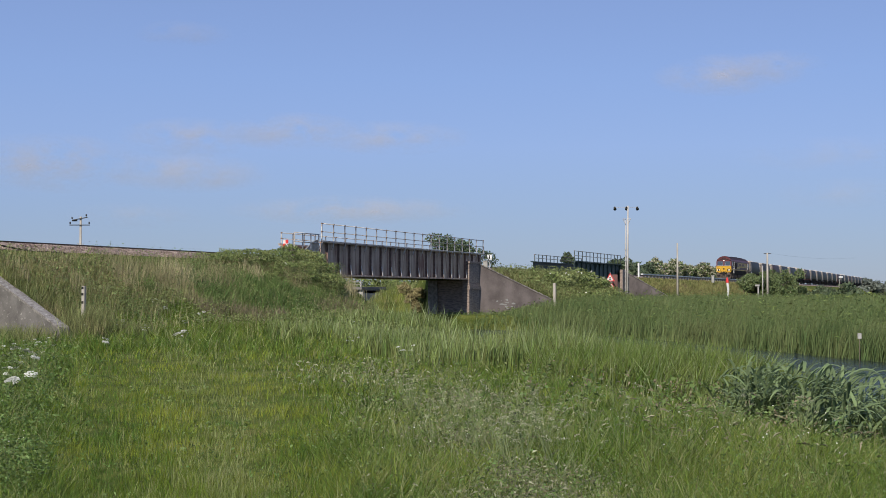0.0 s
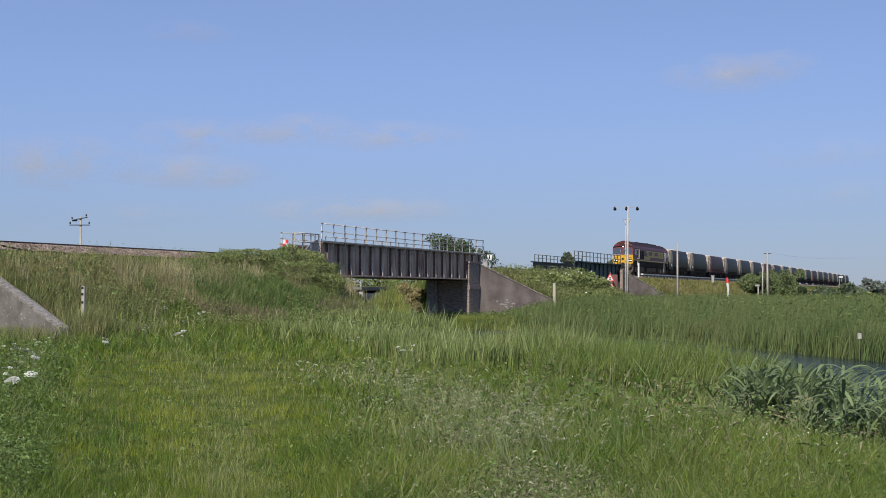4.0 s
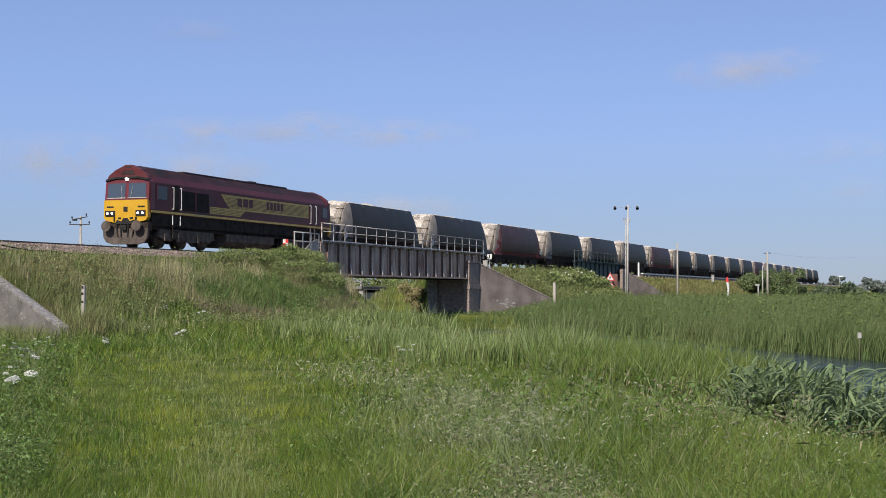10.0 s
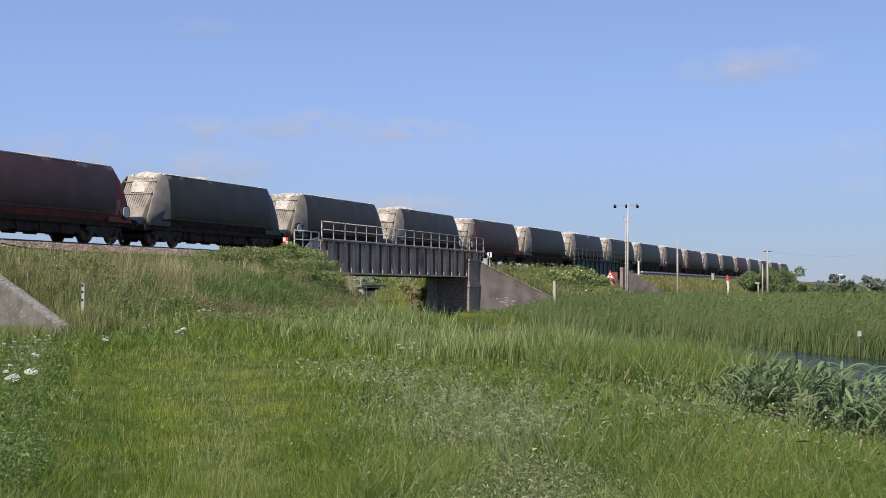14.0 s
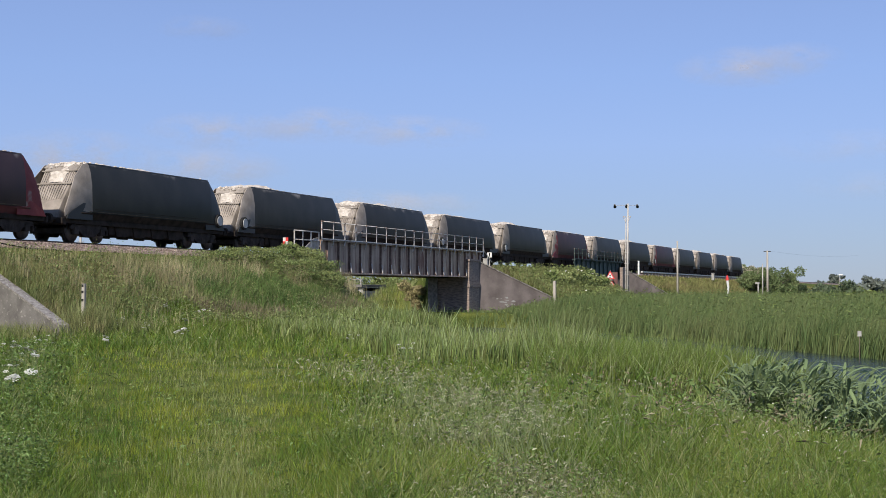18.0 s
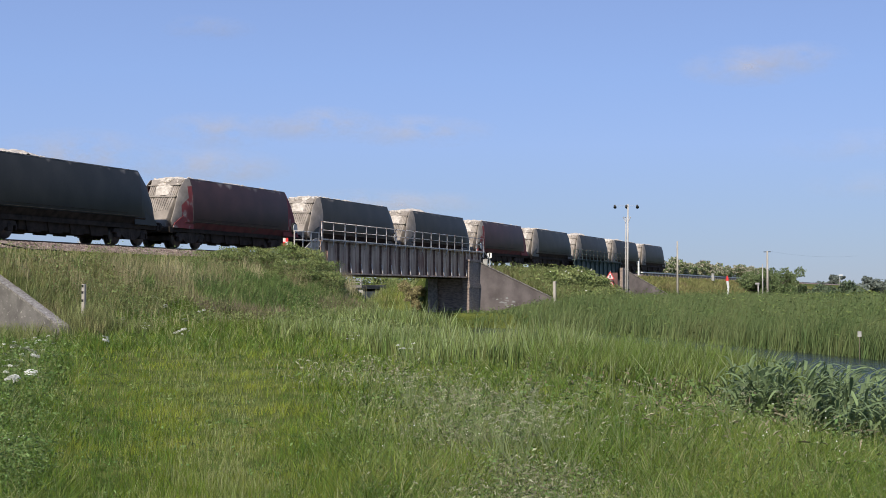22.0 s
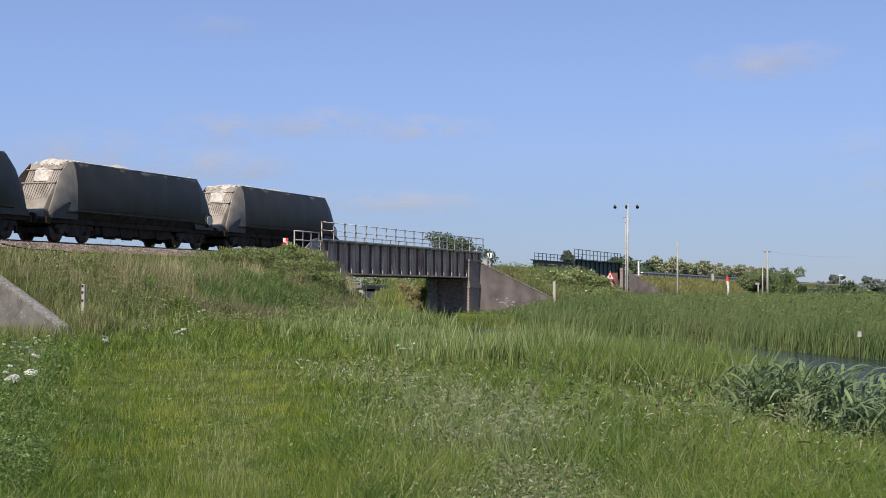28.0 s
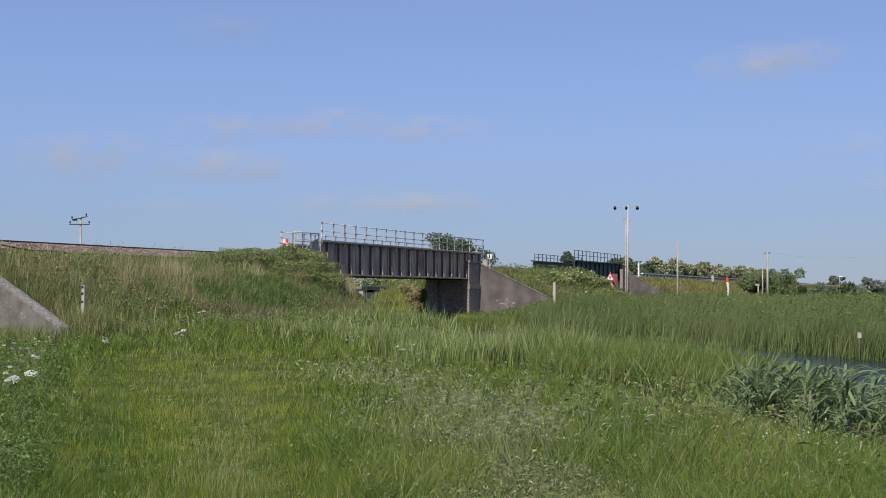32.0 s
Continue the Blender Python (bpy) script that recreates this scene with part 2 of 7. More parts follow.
M_GOLD = mat("gold_band", (0.437, 0.285, 0.059), (0.608, 0.413, 0.103), 2.5, 0.5, 0, 0.15, 30, c3=(0.15, 0.10, 0.05), spots=0.1, spot_scale=3)
M_YELLOW = mat("warning_yellow", (0.440, 0.238, 0.009), (0.510, 0.286, 0.016), 1.6, 0.45, 0, 0.1, 20, c3=(0.36, 0.20, 0.04), spots=0.08, spot_scale=4)
M_ROOF = mat("sooty_roof", (0.026, 0.011, 0.012), (0.050, 0.021, 0.021), 1.4, 0.65, 0, 0.3, 20, c3=(0.020, 0.017, 0.017), spots=0.2, spot_scale=0.6, spec=0.2)
# Grime, and the shade put under the loco sill and wagon skirts.
M_GRIMESHADE = mat("grime_and_shade", (0.022, 0.018, 0.015), (0.050, 0.039, 0.032), 2.5, 0.95, 0.1, 0.5, 24)
M_BOGIE = mat("bogie_grime", (0.028, 0.024, 0.021), (0.066, 0.054, 0.047), 3, 0.95, 0.1, 0.5, 24)
M_WAGON = mat("dusty_grey_wagon", (0.017, 0.018, 0.016), (0.033, 0.032, 0.029), 0.8, 0.5, 0, 0.18, 18, c3=(0.075, 0.068, 0.058), spots=0.03, spot_scale=0.9, tint=0.16, stretch=(1, 1, 0.7), spec=0.36, dust=((0.26, 0.23, 0.20), 3.66, 0.8))
M_WAGONRED = mat("dusty_maroon_wagon", (0.034, 0.017, 0.017), (0.058, 0.028, 0.027), 0.8, 0.5, 0, 0.18, 18, c3=(0.085, 0.055, 0.05), spots=0.03, spot_scale=0.9, tint=0.1, spec=0.36, dust=((0.27, 0.23, 0.205), 3.66, 0.9))
M_WAGONEND = mat("dusty_wagon_end", (0.181, 0.154, 0.130), (0.311, 0.269, 0.231), 1.6, 0.9, 0, 0.3, 20, c3=(0.36, 0.32, 0.285), spots=0.08, spot_scale=1.4, tint=0.1)
M_WAGONENDRED = mat("red_wagon_end", (0.16, 0.024, 0.026), (0.24, 0.050, 0.046), 1.6, 0.75, 0, 0.3, 20, c3=(0.26, 0.20, 0.175), spots=0.16, spot_scale=1.6)
M_STONE = mat("crushed_limestone", (0.36, 0.315, 0.27), (0.58, 0.52, 0.455), 4, 0.95, 0, 1.0, 12, c3=(0.27, 0.235, 0.20), spots=0.10, spot_scale=4.2)
M_LOCOGEAR = mat("dusty_running_gear", (0.063, 0.050, 0.040), (0.135, 0.108, 0.087), 3, 0.95, 0, 0.5, 24)
M_SILLRED = mat("dull_red_sill", (0.075, 0.018, 0.020), (0.125, 0.034, 0.034), 1.5, 0.85, 0, 0.3, 20, c3=(0.06, 0.04, 0.036), spots=0.14, spot_scale=2)
M_TYRE = mat("wheel_steel", (0.06, 0.052, 0.046), (0.12, 0.105, 0.095), 4, 0.55, 0.5, 0.2)
M_DISC = mat("brake_wheel_white", (0.341, 0.335, 0.322), (0.422, 0.415, 0.397), 5, 0.6, 0, 0.1)
M_REDPIER = mat("red_pier_brick", (0.10, 0.045, 0.042), (0.15, 0.065, 0.058), 2, 0.7)


def glass(name, colour, rough):
    m = bpy.data.materials.new(name)
    m.use_nodes = True
    b = m.node_tree.nodes["Principled BSDF"]
    b.inputs["Base Color"].default_value, b.inputs["Roughness"].default_value = (*colour, 1), rough
    b.inputs["IOR"].default_value = 1.5
    return m


# Blue base colour stands in for the sky reflected in the panes.
M_GLASS = glass("sky_toned_glass", (0.050, 0.066, 0.092), 0.05)
M_DARKGLASS = glass("dark_cab_glass", (0.010, 0.012, 0.013), 0.12)


def lit(name, colour, strength):
    m = bpy.data.materials.new(name)
    m.use_nodes = True
    b = m.node_tree.nodes["Principled BSDF"]
    b.inputs["Base Color"].default_value = (*colour, 1)
    b.inputs["Emission Color"].default_value, b.inputs["Emission Strength"].default_value = (*colour, 1), strength
    return m


M_LAMP = lit("head_light", (1.0, 0.95, 0.85), 2.2)


def water_material():
    m = bpy.data.materials.new("drain_water")
    m.use_nodes = True
    N, L = m.node_tree.nodes, m.node_tree.links
    b = N["Principled BSDF"]
    b.inputs["Base Color"].default_value, b.inputs["Roughness"].default_value, b.inputs["IOR"].default_value = (0.018, 0.026, 0.026, 1), 0.06, 1.33
    co, nz, bp = N.new("ShaderNodeTexCoord"), N.new("ShaderNodeTexNoise"), N.new("ShaderNodeBump")
    nz.inputs["Scale"].default_value, nz.inputs["Detail"].default_value = 5.0, 4
    bp.inputs["Strength"].default_value, bp.inputs["Distance"].default_value = 1.0, 0.12
    L.new(co.outputs["Object"], nz.inputs[0]), L.new(nz.outputs[0], bp.inputs["Height"]), L.new(bp.outputs[0], b.inputs["Normal"])
    return m


M_WATER = water_material()


def cloud_material():
    m = bpy.data.materials.new("thin_cloud")
    m.use_nodes = True
    N, L = m.node_tree.nodes, m.node_tree.links
    co = N.new("ShaderNodeTexCoord")
    gr = N.new("ShaderNodeTexGradient")
    gr.gradient_type = "SPHERICAL"
    mp = N.new("ShaderNodeMapping")
    mp.inputs["Location"].default_value, mp.inputs["Scale"].default_value = (-1, -1, 0), (2, 2, 0)
    nz = N.new("ShaderNodeTexNoise")
    nz.inputs["Scale"].default_value, nz.inputs["Detail"].default_value = 0.012, 6
    info = N.new("ShaderNodeObjectInfo")
    L.new(co.outputs["Generated"], mp.inputs[0]), L.new(mp.outputs[0], gr.inputs[0])
    off = N.new("ShaderNodeVectorMath")
    off.operation = "MULTIPLY_ADD"
    off.inputs[1].default_value = (1, 1.8, 1)
    rnd = N.new("ShaderNodeVectorMath")
    rnd.operation, rnd.inputs[1].default_value = "SCALE", (0, 0, 0)
    rnd.inputs["Scale"].default_value = 900.0
    cmb = N.new("ShaderNodeCombineXYZ")
    L.new(info.outputs["Random"], cmb.inputs[2]), L.new(cmb.outputs[0], rnd.inputs[0])
    L.new(co.outputs["Object"], off.inputs[0]), L.new(rnd.outputs[0], off.inputs[2]), L.new(off.outputs[0], nz.inputs[0])
    rg = N.new("ShaderNodeMapRange")
    rg.inputs[1].default_value, rg.inputs[2].default_value = 0.36, 0.75
    L.new(nz.outputs[0], rg.inputs[0])
    mul, gain = N.new("ShaderNodeMath"), N.new("ShaderNodeMath")
    mul.operation, gain.operation = "MULTIPLY", "MULTIPLY"
    L.new(gr.outputs[0], mul.inputs[0]), L.new(rg.outputs[0], mul.inputs[1])
    sep = N.new("ShaderNodeSeparateColor")
    L.new(info.outputs["Color"], sep.inputs[0])
    L.new(mul.outputs[0], gain.inputs[0]), L.new(sep.outputs[0], gain.inputs[1])
    tr, df, ms = N.new("ShaderNodeBsdfTransparent"), N.new("ShaderNodeBsdfDiffuse"), N.new("ShaderNodeMixShader")
    df.inputs[0].default_value = (0.37, 0.345, 0.355, 1)
    cl = N.new("ShaderNodeClamp")
    L.new(gain.outputs[0], cl.inputs[0]), L.new(cl.outputs[0], ms.inputs[0]), L.new(tr.outputs[0], ms.inputs[1]), L.new(df.outputs[0], ms.inputs[2])
    L.new(ms.outputs[0], N["Material Output"].inputs[0])
    N.remove(N["Principled BSDF"])
    return m


M_CLOUD = cloud_material()


# ---- mesh tools ----
def finish(bm, name, material, smooth=False):
    me = bpy.data.meshes.new(name)
    bmesh.ops.recalc_face_normals(bm, faces=bm.faces)
    if smooth:
        for f in bm.faces:
            f.smooth = True
    bm.to_mesh(me)
    bm.free()
    for m in (material if isinstance(material, (list, tuple)) else [material]):
        me.materials.append(m)
    return me


def part(name, bm, material, parent, label="", at=(0, 0, 0), smooth=False):
    """One mesh object under a thing or a part."""
    data = finish(bm, name, material, smooth) if isinstance(bm, bmesh.types.BMesh) else bm
    ob = new(name, data)
    ob.parent = parent
    ob.location = at
    if label:
        tagged(ob, label)
    return ob


def thing(name, label, category, at=(0, 0, 0), group="", kind="", turn=0.0):
    ob = new(name)
    ob.empty_display_size = 0.2
    ob.location, ob.rotation_euler = at, (0, 0, radians(turn))
    return tagged(ob, label, category, group, kind)


def solid(name, bm, material, label, category, at=(0, 0, 0), group="", kind="", smooth=False):
    ob = new(name, finish(bm, name, material, smooth) if isinstance(bm, bmesh.types.BMesh) else bm)
    ob.location = at
    return tagged(ob, label, category, group, kind)


def box(bm, x0, x1, y0, y1, z0, z1, bevel=0.0, mi=0):
    r = bmesh.ops.create_cube(bm, size=1.0)
    vs = r["verts"]
    for v in vs:
        v.co = Vector((x0 + (v.co.x + 0.5) * (x1 - x0), y0 + (v.co.y + 0.5) * (y1 - y0), z0 + (v.co.z + 0.5) * (z1 - z0)))
    fs = {f for v in vs for f in v.link_faces}
    for f in fs:
        f.material_index = mi
    if bevel:
        es = list({e for v in vs for e in v.link_edges})
        bmesh.ops.bevel(bm, geom=es, offset=bevel, segments=2, affect="EDGES", profile=0.6)
    return bm


def tube(bm, p, q, r, r2=None, seg=8):
    p, q = Vector(p), Vector(q)
    d = q - p
    m = Matrix.Translation((p + q) / 2) @ d.to_track_quat("Z", "Y").to_matrix().to_4x4()
    bmesh.ops.create_cone(bm, cap_ends=True, segments=seg, radius1=r, radius2=r if r2 is None else r2, depth=d.length, matrix=m)
    return bm


def prism(bm, poly, axis, a, b, mi=0):
    """Polygon (pairs) pushed along an axis from a to b. For axis x pairs are (y, z); y: (x, z); z: (x, y)."""
    def vert(u, v, w):
        return {"x": (w, u, v), "y": (u, w, v), "z": (u, v, w)}[axis]
    lo = [bm.verts.new(vert(u, v, a)) for u, v in poly]
    hi = [bm.verts.new(vert(u, v, b)) for u, v in poly]
    n = len(poly)
    fs = [bm.faces.new(lo), bm.faces.new(hi[::-1])]
    fs += [bm.faces.new((lo[i], lo[(i + 1) % n], hi[(i + 1) % n], hi[i])) for i in range(n)]
    for f in fs:
        f.material_index = mi
    return bm


def loft(bm, rings, caps=True, mi=0):
    vs = [[bm.verts.new(c) for c in ring] for ring in rings]
    n = len(rings[0])
    fs = []
    for a, b in zip(vs, vs[1:]):
        fs += [bm.faces.new((a[i], a[(i + 1) % n], b[(i + 1) % n], b[i])) for i in range(n)]
    if caps:
        fs += [bm.faces.new(vs[0][::-1]), bm.faces.new(vs[-1])]
    for f in fs:
        f.material_index = mi
    return fs


def B():
    return bmesh.new()


def raw_mesh(name, verts, faces_idx, face_len, material, smooth=False):
    """A mesh straight from arrays: verts (n, 3), all faces of one length."""
    me = bpy.data.meshes.new(name)
    n, k = len(verts), len(faces_idx) // face_len
    me.vertices.add(n)
    me.vertices.foreach_set("co", np.ascontiguousarray(verts, dtype=np.float32).ravel())
    me.loops.add(len(faces_idx))
    me.loops.foreach_set("vertex_index", np.ascontiguousarray(faces_idx, dtype=np.int32))
    me.polygons.add(k)
    me.polygons.foreach_set("loop_start", np.arange(k, dtype=np.int32) * face_len)
    me.polygons.foreach_set("loop_total", np.full(k, face_len, dtype=np.int32))
    if smooth:
        me.polygons.foreach_set("use_smooth", np.ones(k, dtype=bool))
    me.update(calc_edges=True)
    me.materials.append(material)
    return me


# ---- the lie of the land ----
TRACK_Y, RAIL_Z = 38.76, 3.9
NEAR_Y, FAR_Y = 36.6, 40.9
DRAIN = [(-140.0, -109.0), (20.0, -11.1), (52.7, 8.9), (74.0, 22.0), (84.0, 29.5), (89.5, 36.0), (91.0, 45.0), (94.0, 80.0), (110.0, 300.0)]
WATER_Z = -1.0


def drain_distance(X, Y):
    best = np.full(np.shape(X), 1e9)
    for (ax, ay), (bx, by) in zip(DRAIN, DRAIN[1:]):
        dx, dy = bx - ax, by - ay
        k = np.clip(((X - ax) * dx + (Y - ay) * dy) / (dx * dx + dy * dy), 0, 1)
        best = np.minimum(best, np.hypot(X - ax - k * dx, Y - ay - k * dy))
    return best


def bank_share(X, Y):
    """How much of the embankment stands at a place: none in the two bridge openings."""
    k = np.ones(np.shape(X))
    wing1 = np.where(Y < NEAR_Y, X + Y - 141.7, X - 102.2 - np.clip(Y - 39.6, 0, 12) * 1.3)
    wing2 = np.where(Y < NEAR_Y, X + Y - 191.3, X - 153.2)
    k = np.where(X < 90, np.clip((75.6 - X) / 2.8, 0, 1), k)
    cut = 40.72 + (Y - 29.9) * 0.41
    k = np.where((X < cut + 0.25) & (X > 14) & (Y < 36.3), np.clip((X - cut) / 0.25, 0, 1), k)
    k = np.where((X >= 90) & (X < 120), np.clip(wing1 / 0.7, 0, 1), k)
    k = np.where((X >= 120) & (X < 144), np.clip((140.0 - X) / 4.5, 0, 1), k)
    k = np.where((X >= 144) & (X < 200), np.clip(wing2 / 0.7, 0, 1), k)
    return k


def land(X, Y):
    X, Y = np.asarray(X, float), np.asarray(Y, float)
    dd = drain_distance(X, Y)
    z = 0.014 * np.sin(X * 0.35 + 1.3) * np.cos(Y * 0.41) + 0.008 * np.sin(X * 1.3 + Y * 1.7)
    far = np.abs(Y - TRACK_Y)
    z = z + np.clip((9.1 - far) / 6.2, 0, 1) * 3.42 * bank_share(X, Y)
    z = np.where(far < 2.9, np.minimum(z, 3.42), z)
    z = z + 2.1 * np.exp(-((X - 113.0) / 3.0) ** 2 - ((Y - 47.6) / 1.9) ** 2)
    reach = 9 + 5 * np.clip((30 - Y) / 6, 0, 1)
    bed = np.where(dd > 7, -(reach - dd) / (reach - 7), np.maximum(-1 - (7 - dd) / 2, -2.0))
    return np.where(dd < reach, np.minimum(z, bed), z)


def axis(pieces):
    out = [pieces[0][0]]
    for a, b, step in pieces:
        n = max(1, round((b - a) / step))
        out += [a + (b - a) * (i + 1) / n for i in range(n)]
    return np.array(out)


def ground():
    xs = axis([(-4000, -400, 600), (-400, -40, 30), (-40, 5, 3), (5, 38, 0.8), (38, 48, 0.25), (48, 112, 0.6), (112, 165, 0.8), (165, 320, 5), (320, 900, 60), (900, 4600, 400)])
    ys = axis([(-3500, -300, 400), (-300, -30, 30), (-30, 0, 1.5), (0, 29, 0.8), (29, 49, 0.5), (49, 60, 2), (60, 300, 24), (300, 4000, 400)])
    X, Y = np.meshgrid(xs, ys, indexing="ij")
    V = np.stack([X, Y, land(X, Y)], -1).reshape(-1, 3)
    ny = len(ys)
    i, j = np.meshgrid(np.arange(len(xs) - 1), np.arange(ny - 1), indexing="ij")
    a = (i * ny + j).ravel()
    me = raw_mesh("ground", V, np.stack([a, a + ny, a + ny + 1, a + 1], -1).ravel(), 4, M_SOIL, True)
    return tagged(new("ground", me), "grassy fen ground with a railway embankment and drain banks", "ground", kind="structure")


ground()


def water():
    bm = B()
    pts = []
    for i, (x, y) in enumerate(DRAIN):
        ax, ay = DRAIN[max(i - 1, 0)]
        bx, by = DRAIN[min(i + 1, len(DRAIN) - 1)]
        d = Vector((bx - ax, by - ay, 0)).normalized()
        n = Vector((-d.y, d.x, 0)) * 8.0
        pts.append((bm.verts.new(Vector((x, y, WATER_Z)) + n), bm.verts.new(Vector((x, y, WATER_Z)) - n)))
    for (a, b), (c, d) in zip(pts, pts[1:]):
        bm.faces.new((a, b, d, c))
    solid("water", bm, M_WATER, "slow blue-grey water in a wide fen drain", "water", kind="structure")


water()


# ---- railway ----
def ballast_bed():
    rng = np.random.default_rng(4)
    xs = axis([(-500, 20, 20), (20, 75, 0.22), (75, 76, 0.5), (76, 160, 0.8), (160, 420, 5), (420, 1600, 60)])
    prof = [(-2.75, 3.40), (-2.55, 3.46), (-2.35, 3.53), (-2.15, 3.60), (-1.9, 3.68), (-1.6, 3.74), (-1.2, 3.74), (0, 3.72), (1.2, 3.74), (1.7, 3.74), (2.75, 3.40)]
    X, K = np.meshgrid(xs, np.arange(len(prof)), indexing="ij")
    Y, Z = np.array([p[0] for p in prof])[K], np.array([p[1] for p in prof])[K]
    near = (X > 20) & (X < 160)
    deck = ((X > 75.2) & (X < 109.2)) | ((X > 133) & (X < 154))
    Y = np.where(deck, np.clip(Y, -1.95, 1.95), Y)
    V = np.stack([X + near * rng.normal(0, 0.05, X.shape), TRACK_Y + Y + rng.normal(0, 0.03, X.shape), Z + rng.normal(0, 0.028, X.shape)], -1).reshape(-1, 3)
    n = len(prof)
    i, j = np.meshgrid(np.arange(len(xs) - 1), np.arange(n - 1), indexing="ij")
    a = (i * n + j).ravel()
    me = raw_mesh("ballast_bed", V, np.stack([a, a + n, a + n + 1, a + 1], -1).ravel(), 4, M_BALLAST)
    tagged(new("ballast_bed", me), "pinkish grey crushed stone ballast along the track", "ballast", kind="structure")


ballast_bed()


def ballast_stones():
    """Loose stones over the shoulder nearest the bank."""
    rng = np.random.default_rng(9)
    n = 9000
    x, k = rng.uniform(36, 75, n), rng.uniform(0, 1, n)
    y = TRACK_Y - 2.75 + 1.3 * k
    z = np.interp(y - TRACK_Y, [-2.75, -2.55, -2.35, -2.15, -1.9, -1.6, -1.2], [3.40, 3.46, 3.53, 3.60, 3.68, 3.74, 3.74])
    octa = np.array([(1, 0, 0), (-1, 0, 0), (0, 1, 0), (0, -1, 0), (0, 0, 1), (0, 0, -1)], float)
    tri = np.array([0, 2, 4, 2, 1, 4, 1, 3, 4, 3, 0, 4, 2, 0, 5, 1, 2, 5, 3, 1, 5, 0, 3, 5])
    V = octa[None] * rng.uniform(0.6, 1.3, (n, 6, 1)) * rng.uniform(0.025, 0.06, (n, 1, 3)) + rng.normal(0, 0.008, (n, 6, 3)) + np.stack([x, y, z + 0.015], -1)[:, None]
    F = (tri[None] + 6 * np.arange(n)[:, None]).ravel()
    tagged(new("loose_ballast", raw_mesh("loose_ballast", V.reshape(-1, 3), F, 3, M_STONES)), "loose pinkish ballast stones on the track shoulder", "ballast", kind="stuff")


ballast_stones()


def track():
    t = thing("railway_track", "single railway track of dark rails on sleepers", "track", (0, TRACK_Y, 0), kind="structure")
    prof = [(-0.07, -0.155), (0.07, -0.155), (0.07, -0.135), (0.012, -0.12), (0.012, -0.045), (0.036, -0.035), (0.036, 0), (-0.036, 0), (-0.036, -0.035), (-0.012, -0.045), (-0.012, -0.12), (-0.07, -0.135)]
    for y in (-0.752, 0.752):
        bm = B()
        prism(bm, [(y + u, RAIL_Z + v) for u, v in prof], "x", -500, 1600)
        part("rail", bm, M_RAIL, t)
    bm = B()
    box(bm, -0.13, 0.13, -1.25, 1.25, RAIL_Z - 0.34, RAIL_Z - 0.157, 0.02)
    me = finish(bm, "sleeper", M_SLEEPER)
    for i in range(110):
        part("sleeper", me, None, t, at=(38 + i * 0.68, 0, 0))
    vs, fs = [], []
    cube = np.array([(x, y, z) for x in (-0.13, 0.13) for y in (-1.25, 1.25) for z in (RAIL_Z - 0.34, RAIL_Z - 0.157)])
    quad = np.array([0, 1, 3, 2, 4, 6, 7, 5, 0, 4, 5, 1, 2, 3, 7, 6, 1, 5, 7, 3, 0, 2, 6, 4])
    xs = [x for x in np.arange(-60, 260, 0.68) if not 37.7 < x < 112.7]
    for i, x in enumerate(xs):
        vs.append(cube + (x, 0, 0)), fs.append(quad + 8 * i)
    part("far_sleepers", raw_mesh("far_sleepers", np.concatenate(vs), np.concatenate(fs), 4, M_SLEEPER), None, t)["kind"] = "stuff"


track()


def handrail(parent, x0, x1, y, z, n, material, height=1.05, post_w=0.035, inner=1):
    """Posts on curved brackets with two rails; every piece a part."""
    posts = []
    bm = B()
    box(bm, -post_w, post_w, -0.03, 0.03, 0.0, height, 0.006)
    p = finish(bm, "post", material)
    bm = B()
    pts = [(-0.03, 0.02), (0.03, 0.02), (0.02, -0.2), (0.10, -0.42), (0.16, -0.52), (0.12, -0.52), (0.04, -0.40), (-0.03, -0.2)]
    prism(bm, [(u * inner, v) for u, v in pts], "x", -0.035, 0.035)
    br = finish(bm, "bracket", material)
    for i in range(n):
        x = x0 + (x1 - x0) * i / (n - 1)
        part("post", p, None, parent, at=(x, y, z))
        part("bracket", br, None, parent, at=(x, y, z))
    clamp = finish(tube(B(), (-0.055, 0, 0), (0.055, 0, 0), 0.05, seg=8), "clamp", M_RUST)
    for i in range(n):
        for h in (height, height * 0.52):
            part("clamp", clamp, None, parent, at=(x0 + (x1 - x0) * i / (n - 1), y, z + h))
    for h, r in ((height, 0.028), (height * 0.52, 0.024)):
        bm = B()
        tube(bm, (x0 - 0.04, y, z + h), (x1 + 0.04, y, z + h), r)
        part("top_rail" if h == height else "middle_rail", bm, material, parent, smooth=True)


